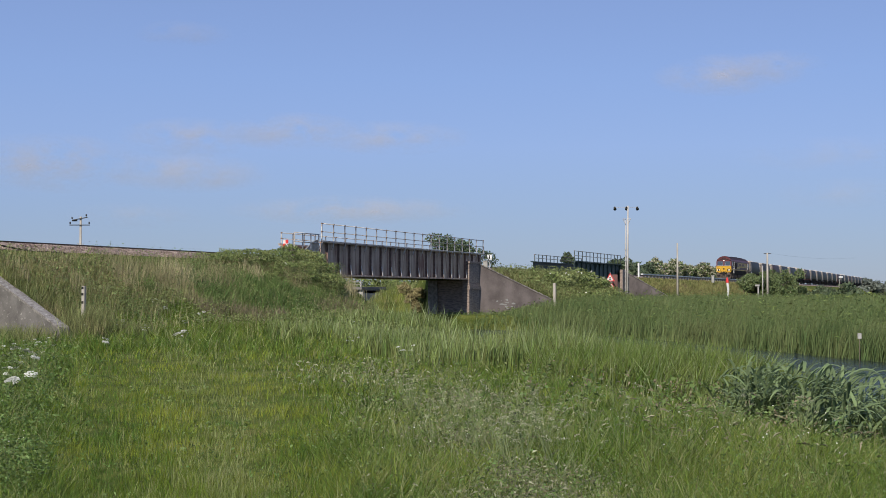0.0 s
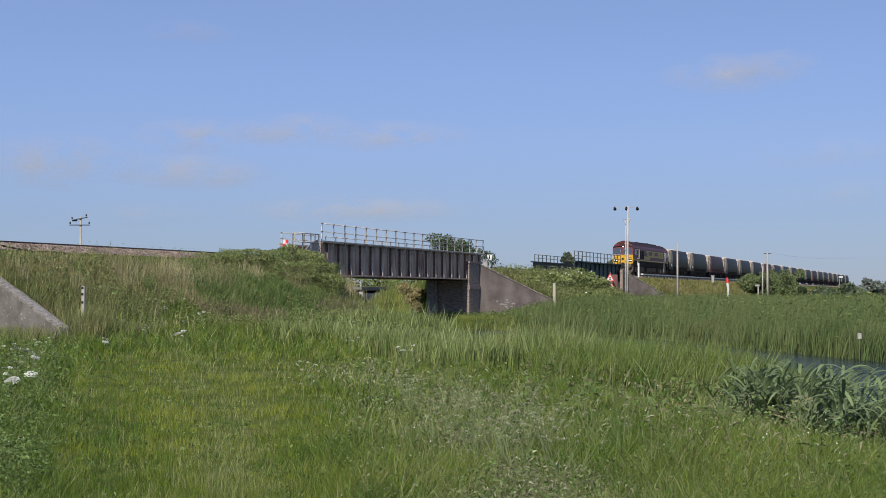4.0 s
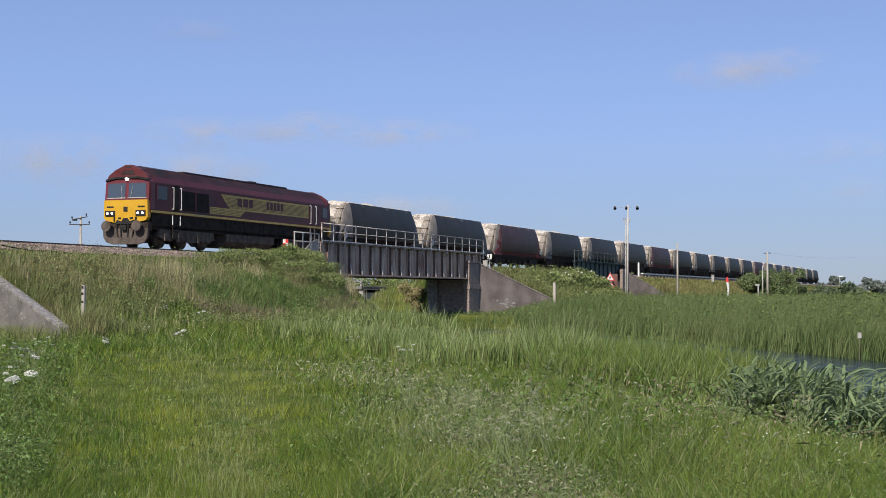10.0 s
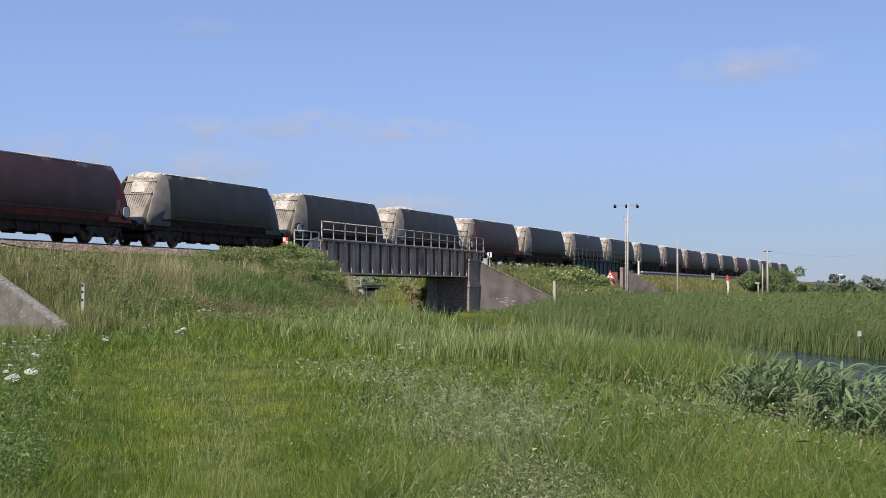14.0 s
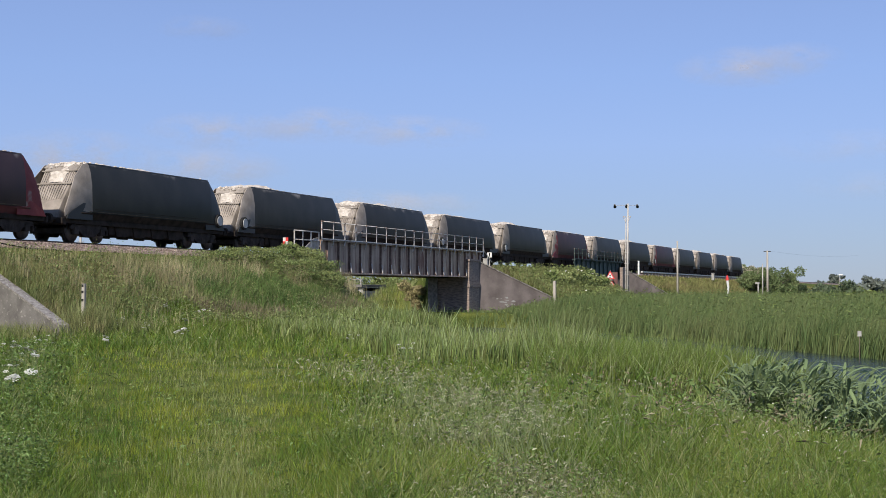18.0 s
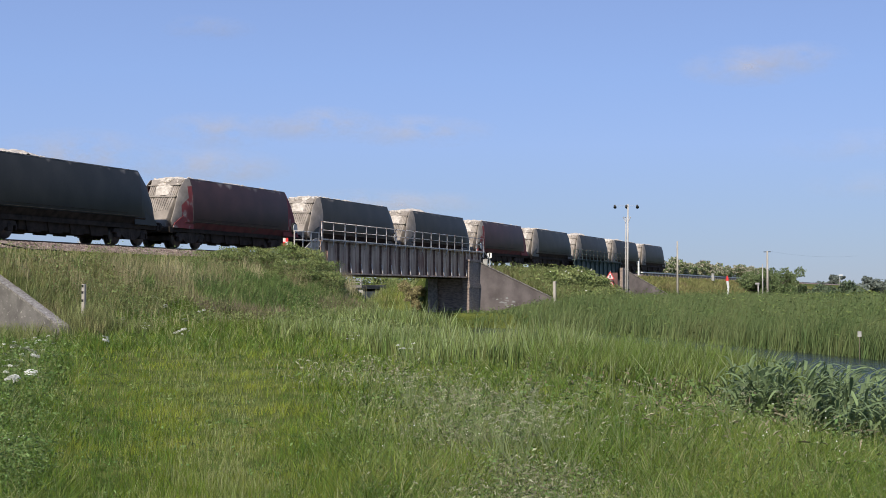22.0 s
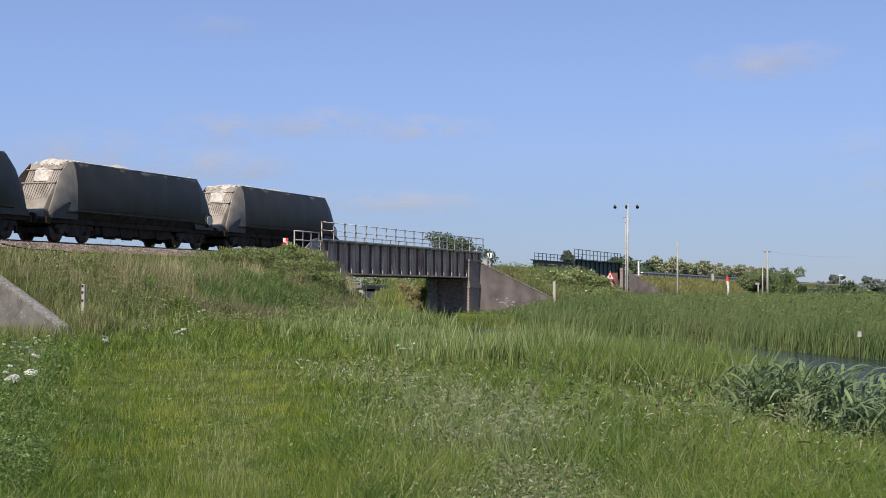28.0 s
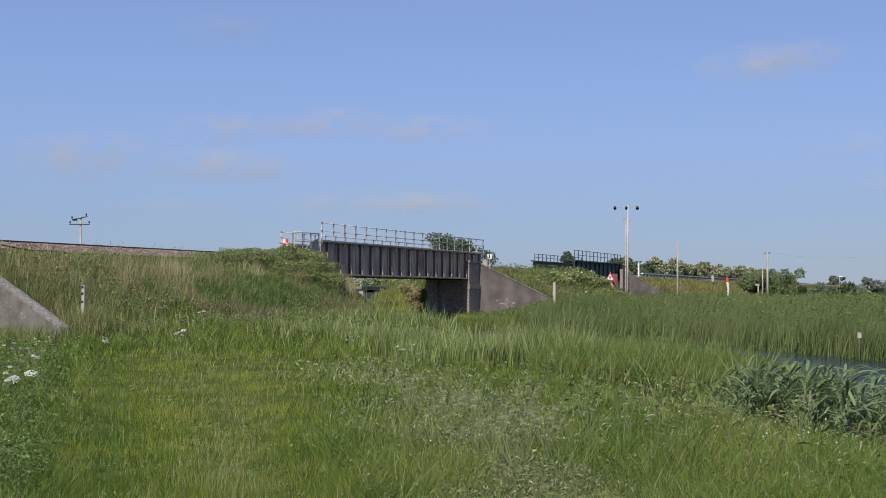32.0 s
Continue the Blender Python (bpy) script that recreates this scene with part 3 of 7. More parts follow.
def girder(parent, x0, x1, y, zt, zb, side, n, paint, stiff, knee):
    """A riveted plate girder: web, flanges and tapered stiffeners; side -1 faces the drain bank."""
    bm = B()
    box(bm, x0, x1, y - 0.02, y + 0.02, zb + 0.04, zt - 0.06)
    part("web_plate", bm, paint, parent)
    bm = B()
    box(bm, x0 - 0.05, x1 + 0.05, y - 0.22, y + 0.22, zt - 0.06, zt, 0.01)
    part("top_flange", bm, paint, parent)
    bm = B()
    box(bm, x0 - 0.05, x1 + 0.05, y - 0.24, y + 0.24, zb - 0.06, zb + 0.04, 0.01)
    part("bottom_flange", bm, paint, parent, "rust-stained bottom flange")
    bm = B()
    h = zt - zb
    box(bm, -0.012, 0.012, 0, side * 0.13, zb + 0.04, zt - 0.06)
    box(bm, -0.06, 0.06, 0, side * 0.03, zb + 0.04, zt - 0.06)
    prism(bm, [(side * 0.13, zb + 0.62), (side * 0.13, zb + 0.04), (side * 0.23, zb + 0.04), (side * 0.20, zb + 0.10)], "x", -0.06, 0.06)
    st = finish(bm, "stiffener", stiff)
    bm = B()
    prism(bm, [(side * 0.135, zb + 0.045), (side * 0.245, zb + 0.045), (side * 0.15, zb + 0.66)], "x", -0.05, 0.05)
    kn = finish(bm, "knee_plate", knee)
    for i in range(n):
        x = x0 + 0.75 + (x1 - x0 - 1.5) * i / (n - 1)
        part("stiffener", st, None, parent, at=(x, y + side * 0.021, 0))
        if knee:
            part("knee_plate", kn, None, parent, at=(x, y + side * 0.021, 0))
    bm = B()
    for i in range(int((x1 - x0) / 0.3)):
        for z in (zb + 0.10, zt - 0.13):
            box(bm, x0 + 0.15 + i * 0.3 - 0.025, x0 + 0.15 + i * 0.3 + 0.025, y + side * 0.02, y + side * 0.045, z - 0.025, z + 0.025)
    part("rivets", bm, paint, parent)["kind"] = "stuff"


def main_bridge():
    b = thing("railway_bridge", "weathered grey riveted plate girder railway bridge over the drain", "bridge")
    # Knee plates take the pale rail paint for the sunlight on their faces.
    girder(b, 75.54, 105.21, NEAR_Y, 4.78, 2.78, -1, 18, M_GIRDER, M_RUST, M_HANDRAIL)
    girder(b, 78.8, 108.8, FAR_Y, 4.78, 2.78, 1, 18, M_GIRDER, M_RUST, M_GALV)
    bm = B()
    box(bm, 75.4, 106.2, NEAR_Y + 0.05, FAR_Y - 0.05, 3.05, 3.38)
    for i in range(13):
        box(bm, 77.5 + i * 2.2, 77.7 + i * 2.2, NEAR_Y + 0.05, FAR_Y - 0.05, 2.82, 3.05)
    part("deck", bm, M_GIRDER, b)
    near = part("near_handrail", box(B(), 75.17, 105.1, NEAR_Y - 0.30, NEAR_Y - 0.20, 4.79, 4.87, 0.01), M_HANDRAIL, b, "pale galvanised handrail with curved brackets")
    handrail(near, 75.22, 105.03, NEAR_Y - 0.25, 4.87, 19, M_HANDRAIL, 1.02, 0.032)
    far = part("far_handrail", box(B(), 78.8, 108.8, FAR_Y + 0.18, FAR_Y + 0.30, 4.79, 4.87, 0.01), M_GALV, b, "pale galvanised handrail beyond the track")
    handrail(far, 79.2, 108.7, FAR_Y + 0.25, 4.80, 19, M_HANDRAIL, 0.76, inner=-1)
    # sloping stay at the end of the handrail
    bm = B()
    tube(bm, (105.15, NEAR_Y - 0.25, 4.95), (107.6, NEAR_Y - 0.1, 4.05), 0.04)
    tube(bm, (105.15, NEAR_Y - 0.25, 5.4), (105.15, NEAR_Y - 0.25, 4.4), 0.04)
    part("end_stay", bm, M_HANDRAIL, b)


main_bridge()


def approach_rail(y, x0, x1, n, z):
    r = thing("approach_handrail", "low pale metal handrail on the bridge approach", "handrail", group="approach handrails")
    for i in range(n):
        x = x0 + (x1 - x0) * i / (n - 1)
        part("post", box(B(), x - 0.035, x + 0.035, y - 0.03, y + 0.03, z - 0.9, z, 0.006), M_HANDRAIL, r)
    for dz in (0, -0.52):
        part("rail", tube(B(), (x0 - 0.05, y, z + dz), (x1 + 0.05, y, z + dz), 0.032), M_HANDRAIL, r, smooth=True)


approach_rail(NEAR_Y - 0.25, 71.58, 74.8, 4, 5.20)
solid("end_plate", prism(B(), [(73.3, 3.45), (75.12, 3.45), (75.12, 4.92), (74.5, 4.82), (73.3, 4.25)], "y", NEAR_Y - 0.10, NEAR_Y - 0.04), M_GALV, "pale metal end plate beside the bridge girder", "plate")


def wall_on(name, p, q, z_base, zp, zq, thick, material, label, stone=0.62, top=None):
    """A retaining wall from p to q in plan with a sloping top and a coping."""
    p, q = Vector((*p, 0)), Vector((*q, 0))
    d = (q - p).normalized()
    n = Vector((-d.y, d.x, 0)) * thick
    bm = B()
    lo = [bm.verts.new(v + Vector((0, 0, z_base))) for v in (p, q, q + n, p + n)]
    hi = [bm.verts.new(v + Vector((0, 0, z))) for v, z in ((p, zp), (q, zq), (q + n, zq), (p + n, zp))]
    bm.faces.new(lo), bm.faces.new(hi)
    for i in range(4):
        bm.faces.new((lo[i], lo[(i + 1) % 4], hi[(i + 1) % 4], hi[i]))
    t = thing(name, label, "wing wall")
    part("wall_face", bm, material, t)
    k = max(2, round((q - p).length / stone))
    out = -n.normalized() * (0.06 if stone < 1 else 0.025)
    for i in range(k):
        a, c = p + (q - p) * (i / k + 0.004), p + (q - p) * ((i + 1) / k - 0.004)
        za, zc = zp + (zq - zp) * i / k, zp + (zq - zp) * (i + 1) / k
        bm = B()
        lo = [bm.verts.new(v) for v in (a + out + Vector((0, 0, za + 0.004)), c + out + Vector((0, 0, zc + 0.004)), c + n + Vector((0, 0, zc + 0.004)), a + n + Vector((0, 0, za + 0.004)))]
        hi = [bm.verts.new(v.co + Vector((0, 0, 0.09))) for v in lo]
        bm.faces.new(lo), bm.faces.new(hi)
        for j in range(4):
            bm.faces.new((lo[j], lo[(j + 1) % 4], hi[(j + 1) % 4], hi[j]))
        part("coping_stone", bm, top or M_COPING, t)
    return t


def abutment():
    a = thing("bridge_abutment", "dark engineering brick abutment with a square pilaster", "abutment")
    part("wall_face", box(B(), 101.75, 102.65, NEAR_Y + 0.26, 39.3, -2.2, 2.66), M_BRICK, a)
    p = part("pilaster", box(B(), 101.45, 103.85, NEAR_Y - 0.34, NEAR_Y + 0.24, -1.5, 4.0, 0.01), M_BRICK, a, "square brick pilaster with raised courses")
    for z0, z1, o in ((4.0, 4.16, 0.07), (2.18, 2.33, 0.05), (1.95, 2.17, 0.08), (-0.3, 0.0, 0.06)):
        part("string_course", box(B(), 101.45 - o, 103.85 + o, NEAR_Y - 0.34 - o, NEAR_Y + 0.2, z0, z1, 0.006), M_BRICK, p)
    # Light on this far edge is put into its paler stone colour.
    part("far_pilaster", box(B(), 101.55, 101.74, 39.0, 39.78, -1.5, 2.66, 0.01), M_COPING, a, "far corner of the abutment, painted paler for the light on it")
    bm = B()
    box(bm, 76.3, 77.2, NEAR_Y + 0.3, FAR_Y + 0.4, -2.0, 2.66)
    part("far_wall_face", bm, M_BRICK, a)


abutment()
wall_on("wing_wall", (103.95, NEAR_Y - 0.3), (110.0, 31.0), -0.8, 3.95, 0.62, 0.5, M_PAVER, "splayed brown-grey brick wing wall with a sloping top")
wall_on("wing_wall", (43.15, 36.3), (40.40, 29.66), -0.6, 3.12, 0.40, 0.38, M_OLDCONC, "sloping stained concrete wing wall with a pale worn top edge", 3.4, M_WORNCONC)
wall_on("wing_wall", (154.2, NEAR_Y - 0.3), (160.2, 31.75), -0.6, 4.1, 0.8, 0.5, M_PAVER, "splayed grey wing wall of the green bridge")


def green_bridge():
    b = thing("green_railway_bridge", "dark green plate girder railway bridge with a slender railing", "bridge")
    girder(b, 133.6, 153.4, NEAR_Y, 4.85, 2.95, -1, 11, M_GREENIRON, M_GREENIRON, M_GREENIRON)
    girder(b, 133.6, 153.4, FAR_Y, 4.85, 2.95, 1, 11, M_GREENIRON, M_GREENIRON, M_GREENIRON)
    part("deck", box(B(), 133.6, 153.4, NEAR_Y + 0.05, FAR_Y - 0.05, 3.05, 3.38), M_GREENIRON, b)
    near = part("near_handrail", box(B(), 132.8, 152.6, NEAR_Y - 0.30, NEAR_Y - 0.22, 4.86, 4.92), M_GREENIRON, b, "dark green handrail")
    handrail(near, 132.8, 152.5, NEAR_Y - 0.26, 4.92, 14, M_GREENIRON, 0.95, 0.045)
    far = part("far_handrail", box(B(), 133.6, 153.4, FAR_Y + 0.2, FAR_Y + 0.28, 4.86, 4.92), M_GREENIRON, b, "dark green handrail")
    handrail(far, 135.0, 153.4, FAR_Y + 0.24, 4.88, 14, M_GREENIRON, 0.72, 0.045, inner=-1)
    a = thing("brick_pier", "red-brown brick pier at the end of the green bridge", "pier")
    part("pier", box(B(), 150.4, 153.9, NEAR_Y - 0.35, FAR_Y + 0.3, -0.5, 2.86, 0.04), M_BRICK, a)
    part("pilaster", box(B(), 151.6, 153.9, NEAR_Y - 0.7, NEAR_Y - 0.36, -0.5, 4.3, 0.04), M_BRICK, a)
    part("pier", box(B(), 132.0, 134.6, NEAR_Y - 0.3, FAR_Y + 0.3, -0.5, 2.86, 0.04), M_BRICK, a)


green_bridge()
solid("retaining_wall", box(B(), 14, 43.7, 36.2, 36.6, -0.6, 3.45), M_PAVER, "plain brick retaining wall below the track", "wall", kind="structure")


# ---- train ----
def wheelset_mesh(r):
    bm = B()
    for y in (-0.79, 0.79):
        s = 1 if y > 0 else -1
        tube(bm, (0, y - 0.065 * s, 0), (0, y + 0.065 * s, 0), r, seg=20)
        tube(bm, (0, y - 0.095 * s, 0), (0, y - 0.066 * s, 0), r + 0.028, seg=20)
        tube(bm, (0, y + 0.066 * s, 0), (0, y + 0.18 * s, 0), 0.13, seg=10)
    tube(bm, (0, -0.72, 0), (0, 0.72, 0), 0.09, seg=8)
    return finish(bm, "wheelset", M_TYRE, True)


WHEEL_W, WHEEL_L = wheelset_mesh(0.46), wheelset_mesh(0.53)


def wagon_bogie(t, x):
    b = B()
    for s in (-1, 1):
        y0, y1 = sorted((s * 0.97, s * 1.10))
        prism(b, [(-1.45, 0.60), (-1.35, 0.78), (-0.55, 0.80), (-0.40, 0.95), (0.40, 0.95), (0.55, 0.80), (1.35, 0.78), (1.45, 0.60), (0.75, 0.50), (0.45, 0.28), (-0.45, 0.28), (-0.75, 0.50)], "y", y0, y1)
        for c in (-1.0, 1.0):
            box(b, c - 0.17, c + 0.17, y0 - 0.04, y1 + 0.04, 0.34, 0.68, 0.03)
        for c in (-0.2, 0, 0.2):
            tube(b, (c, s * 1.05, 0.36), (c, s * 1.05, 0.62), 0.08, seg=8)
    box(b, -0.30, 0.30, -1.05, 1.05, 0.55, 0.88, 0.04)
    for c in (-1.62, 1.62):
        box(b, c - 0.05, c + 0.05, -0.95, 0.95, 0.38, 0.62)
    bogie = part("bogie", b, M_BOGIE, t, "grimy cast steel bogie", at=(x, 0, 0))
    for c in (-1.0, 1.0):
        part("wheelset", WHEEL_W, None, bogie, at=(c, 0, 0.46))


def section(x, hw_top, hw_mid, z_top, z_sill=1.02, hw_sill=1.12, crown=0.0):
    """Ring of a hopper body: sides lean in above and below."""
    zm1, zm2 = z_sill + (z_top - z_sill) * 0.16, z_sill + (z_top - z_sill) * 0.62
    half = [(hw_sill, z_sill), (hw_mid, zm1), (hw_mid - 0.12 * (hw_mid - hw_top), zm2), (hw_mid - 0.5 * (hw_mid - hw_top), zm2 + (z_top - zm2) * 0.62), (hw_top, z_top)]
    return [(x, -y, z) for y, z in half] + [(x, y, z) for y, z in reversed(half)]


def hopper_wagon(red, seed):
    rnd = random.Random(seed)
    lab = "dusty maroon bogie hopper wagon with red ends, loaded with limestone" if red else "dust-greyed black bogie hopper wagon loaded with pale limestone"
    t = thing("hopper_wagon", lab, "wagon", group="hopper wagons of the train")
    side, end = (M_WAGONRED, M_WAGONENDRED) if red else (M_WAGON, M_WAGON)
    bm = B()
    rings = [section(-6.95, 0.78, 0.82, 1.30, hw_sill=0.8), section(-5.62, 0.86, 0.98, 3.42, hw_sill=0.9), section(-5.42, 0.98, 1.20, 3.60), section(-5.1, 1.07, 1.34, 3.64),
             section(5.6, 1.07, 1.34, 3.64), section(5.85, 0.86, 0.98, 3.42, hw_sill=0.9), section(6.95, 0.78, 0.82, 1.30, hw_sill=0.8)]
    loft(bm, rings)
    bm.faces.ensure_lookup_table()
    for f in bm.faces:
        c = f.calc_center_median()
        f.material_index = 0 if -5.15 < c.x < 5.65 else 2
        if c.z > 3.3 and abs(c.y) < 0.6 and abs(c.x) < 5.65:
            f.material_index = 2
    body = part("hopper_body", bm, [side, M_WAGONENDRED if red else M_WAGONEND, M_WAGONEND], t, smooth=True)
    body.data.set_sharp_from_angle(angle=radians(34))
    for s in (-1, 1):
        # top edge rail and the pale lip above the sill
        part("top_rail", prism(B(), [(s * 1.02, 3.61), (s * 1.09, 3.61), (s * 1.08, 3.665), (s * 1.03, 3.665)], "x", -5.12, 5.6), side, body)
        y0, y1 = sorted((s * 1.32, s * 1.37))
        part("sill_strip", box(B(), -5.3, 5.3, y0, y1, 1.40, 1.425), M_LOCOGEAR, body, "dust-pale strip along the sill")
        part("sill_strip", box(B(), -4.9, 4.3, y0, y1, 1.53, 1.55), M_BOGIE, body, "thin dusty pipe above the sill")
        # Grey wagons: the shade under the tuck is put into a darker skirt.
        part("hopper_skirt", prism(B(), [(s * 1.12, 1.02), (s * 1.36, 1.34), (s * 1.30, 1.36), (s * 1.05, 1.05)], "x", -5.9, 5.9), M_SILLRED if red else M_GRIMESHADE, body)
    for s in (-1, 1):
        # ribbed sloping end sheet
        for i in range(11):
            y = -0.70 + i * 0.14
            bm = B()
            p, q = Vector((s * (6.58 - 0.07 * abs(y)), y * 0.92, 1.86 + 0.12 * abs(y))), Vector((s * 6.14, y, 2.60))
            w = Vector((0, 0.018, 0))
            o = Vector((s * 0.035, 0, 0.02))
            v = [bm.verts.new(c) for c in (p - w, p + w, q + w, q - w)]
            u = [bm.verts.new(c.co + o) for c in v]
            bm.faces.new(v), bm.faces.new(u)
            for j in range(4):
                bm.faces.new((v[j], v[(j + 1) % 4], u[(j + 1) % 4], u[j]))
            part("end_rib", bm, M_WAGONEND, body)
        for y in (-0.76, -0.64, -0.52, 0.52, 0.64, 0.76):
            bm = B()
            prism(bm, [(s * 6.05, 2.71), (s * 5.73, 3.24), (s * 5.76, 3.26), (s * 6.09, 2.73)], "y", y - 0.015, y + 0.015)
            part("end_rib", bm, M_WAGONEND, body)
        part("end_ledge", box(B(), min(s * 5.66, s * 5.80), max(s * 5.66, s * 5.80), -0.95, 0.95, 3.26, 3.31, 0.01), M_WAGONEND, body)
        part("end_ledge", box(B(), min(s * 6.04, s * 6.20), max(s * 6.04, s * 6.20), -0.92, 0.92, 2.63, 2.69, 0.01), M_WAGONEND, body)
        for sy in (-1, 1):
            # gusset between the end sheet and the headstock
            y0, y1 = sorted((sy * 1.27, sy * 1.31))
            part("end_gusset", prism(B(), [(s * 5.05, 1.02), (s * 7.0, 1.02), (s * 6.85, 1.26), (s * 6.2, 1.58), (s * 5.75, 1.78), (s * 5.05, 1.78)], "y", y0, y1), M_WAGONENDRED if red else side, body)
            cols = [(5.1, [(1.12, 1.02), (1.335, 1.42), (1.305, 2.65), (1.21, 3.25), (1.07, 3.64)]), (5.5, [(1.12, 1.02), (1.325, 1.42), (1.295, 2.60), (1.20, 3.20), (1.05, 3.58)]), (6.15, [(1.11, 1.02), (1.29, 1.42), (1.26, 2.20), (1.20, 2.66), (1.10, 2.98)]), (6.62, [(1.10, 1.02), (1.25, 1.35), (1.23, 1.7), (1.21, 1.95), (1.18, 2.12)]), (6.98, [(1.08, 1.02), (1.20, 1.12), (1.19, 1.2), (1.18, 1.28), (1.16, 1.34)])]
            if s > 0:
                cols = [(x + k, c) for (x, c), k in zip(cols, (0.5, 0.25, 0.15, 0.08, 0))]
            bm = B()
            grid = [[[bm.verts.new((s * x, sy * (y - o), z)) for y, z in col] for x, col in cols] for o in (0.0, 0.035)]
            for i in range(4):
                for j in range(4):
                    for g in grid:
                        bm.faces.new((g[i][j], g[i + 1][j], g[i + 1][j + 1], g[i][j + 1])).material_index = 2 if s > 0 else 1 if red and j < 3 - i else 0
                bm.faces.new((grid[0][i][4], grid[0][i + 1][4], grid[1][i + 1][4], grid[1][i][4]))
            plate = part("corner_plate", bm, [M_WAGONEND, M_WAGONENDRED, M_WAGONENDRED if red else side], body, smooth=True)
            plate.data.set_sharp_from_angle(angle=radians(34))
    # heaped stone
    bm = B()
    bmesh.ops.create_grid(bm, x_segments=64, y_segments=12, size=1.0)
    hump = [(rnd.uniform(-4.6, 4.6), rnd.uniform(0.8, 1.6), rnd.uniform(0.02, 0.20)) for _ in range(5)] + [(-5.05, 0.75, 0.17), (5.0, 0.9, 0.12)]
    ph = rnd.uniform(0, 99)
    for v in bm.verts:
        x, y = v.co.x * 5.75, v.co.y * 1.0
        z = 3.58 + sum(h * math.exp(-((x - c) / w) ** 2) for c, w, h in hump) * (1 - 0.75 * y * y)
        if abs(x) > 5.3:
            z -= (abs(x) - 5.3) * 0.9
            y *= 1 - (abs(x) - 5.3) * 0.3
        z += 0.10 * noise.noise(Vector((x * 2.1 + ph, y * 2.1, 0))) + 0.05 * noise.noise(Vector((x * 6 + ph, y * 6, 3)))
        v.co = Vector((x, y, z))
    load = part("stone_load", bm, M_STONE, t, "heap of pale crushed limestone")
    # loose stones on the brim and heaped over the leading edge
    bm = B()
    for i in range(110):
        if i < 55:
            x, y, z = -5.3 - min(0.3, abs(rnd.gauss(0, 0.2))), max(-0.9, min(0.9, rnd.gauss(0, 0.42))), 3.64
            z -= max(0, -5.35 - x) * 0.8
        else:
            x, y, z = rnd.choice([h[0] for h in hump]) + rnd.gauss(0, 1.0), rnd.choice((-1, 1)) * rnd.uniform(0.85, 1.03), 3.66
            x = max(-5.1, min(5.1, x))
        r = rnd.uniform(0.025, 0.085)
        ico = bmesh.ops.create_icosphere(bm, subdivisions=1, radius=r)
        k = Vector((rnd.uniform(0.7, 1.4), rnd.uniform(0.7, 1.4), rnd.uniform(0.5, 0.9)))
        for v in ico["verts"]:
            v.co = Vector((v.co.x * k.x * rnd.uniform(0.8, 1.2), v.co.y * k.y * rnd.uniform(0.8, 1.2), v.co.z * k.z)) + Vector((x, y, z + r * 0.3))
    part("loose_stones", bm, M_STONE, load, "loose pale stones on the brim")["kind"] = "stuff"
    # spilt stone caught on the leading end sheet
    bm = B()
    bmesh.ops.create_grid(bm, x_segments=8, y_segments=9, size=1.0)
    for v in bm.verts:
        k = (v.co.x + 1) / 2
        y = v.co.y * (0.50 - 0.14 * k)
        p = Vector((-5.72, y, 3.27)).lerp(Vector((-6.08, y, 2.70)), k) + Vector((-0.07, 0, 0.03)) * (1 - abs(v.co.y) ** 4)
        v.co = p + Vector((-0.05, 0, 0.04)) * noise.noise(Vector((y * 5 + ph, k * 4, 0)))
    part("spilt_stone", bm, M_STONE, t, "pale stone spilt on the end ledge")
    # frame
    part("underframe", box(box(box(B(), -7.1, 7.1, -1.14, 1.14, 0.90, 1.02, 0.01), -3.3, 3.3, -1.0, 1.0, 0.42, 0.9, 0.05), -7.15, -6.95, -1.25, 1.25, 0.74, 1.05, 0.02), M_GRIMESHADE, t)
    for s in (-1, 1):
        part("headstock", box(B(), min(s * 7.1, s * 7.25), max(s * 7.1, s * 7.25), -1.25, 1.25, 0.78, 1.06, 0.02), M_GRIMESHADE, t)
        y0, y1 = sorted((s * 1.10, s * 1.18))
        part("solebar", box(B(), -7.1, 7.1, y0, y1, 0.82, 1.03), M_GRIMESHADE, t)
        for x in (-2.3, -0.8, 0.8, 2.3):
            part("hopper_door", prism(B(), [(x - 0.62, 0.9), (x + 0.62, 0.9), (x + 0.45, 0.36), (x - 0.45, 0.36)], "y", *sorted((s * 0.98, s * 1.06))), M_GRIMESHADE, t)
        for sy in (-0.87, 0.87):
            bm = B()
            tube(bm, (s * 7.25, sy, 1.0), (s * 7.66, sy, 1.0), 0.09, 0.075, 10)
            tube(bm, (s * 7.66, sy, 1.0), (s * 7.735, sy, 1.0), 0.23, 0.22, 14)
            part("buffer", bm, M_GRIMESHADE, t)
        part("coupling", tube(tube(B(), (s * 7.2, 0, 0.95), (s * 7.74, 0, 0.78), 0.04), (s * 7.2, 0.35, 0.8), (s * 7.7, 0.4, 0.35), 0.025), M_BLACK, t)
    wagon_bogie(t, -5.0), wagon_bogie(t, 5.0)
    return t


def brake_wheel(t, s):
    bm = B()
    tube(bm, (s * 6.35, -1.38, 1.52), (s * 6.35, -1.43, 1.52), 0.26, 0.26, 24)
    w = part("brake_wheel", bm, M_DISC, t, "round pale grey hand brake wheel")
    part("rim", tube(B(), (s * 6.35, -1.22, 1.52), (s * 6.35, -1.395, 1.52), 0.35, 0.35, 24), M_BLACK, w)
    part("bracket", box(B(), s * 6.35 - 0.08, s * 6.35 + 0.08, -1.2, -1.0, 1.1, 1.6), M_GRIMESHADE, w)


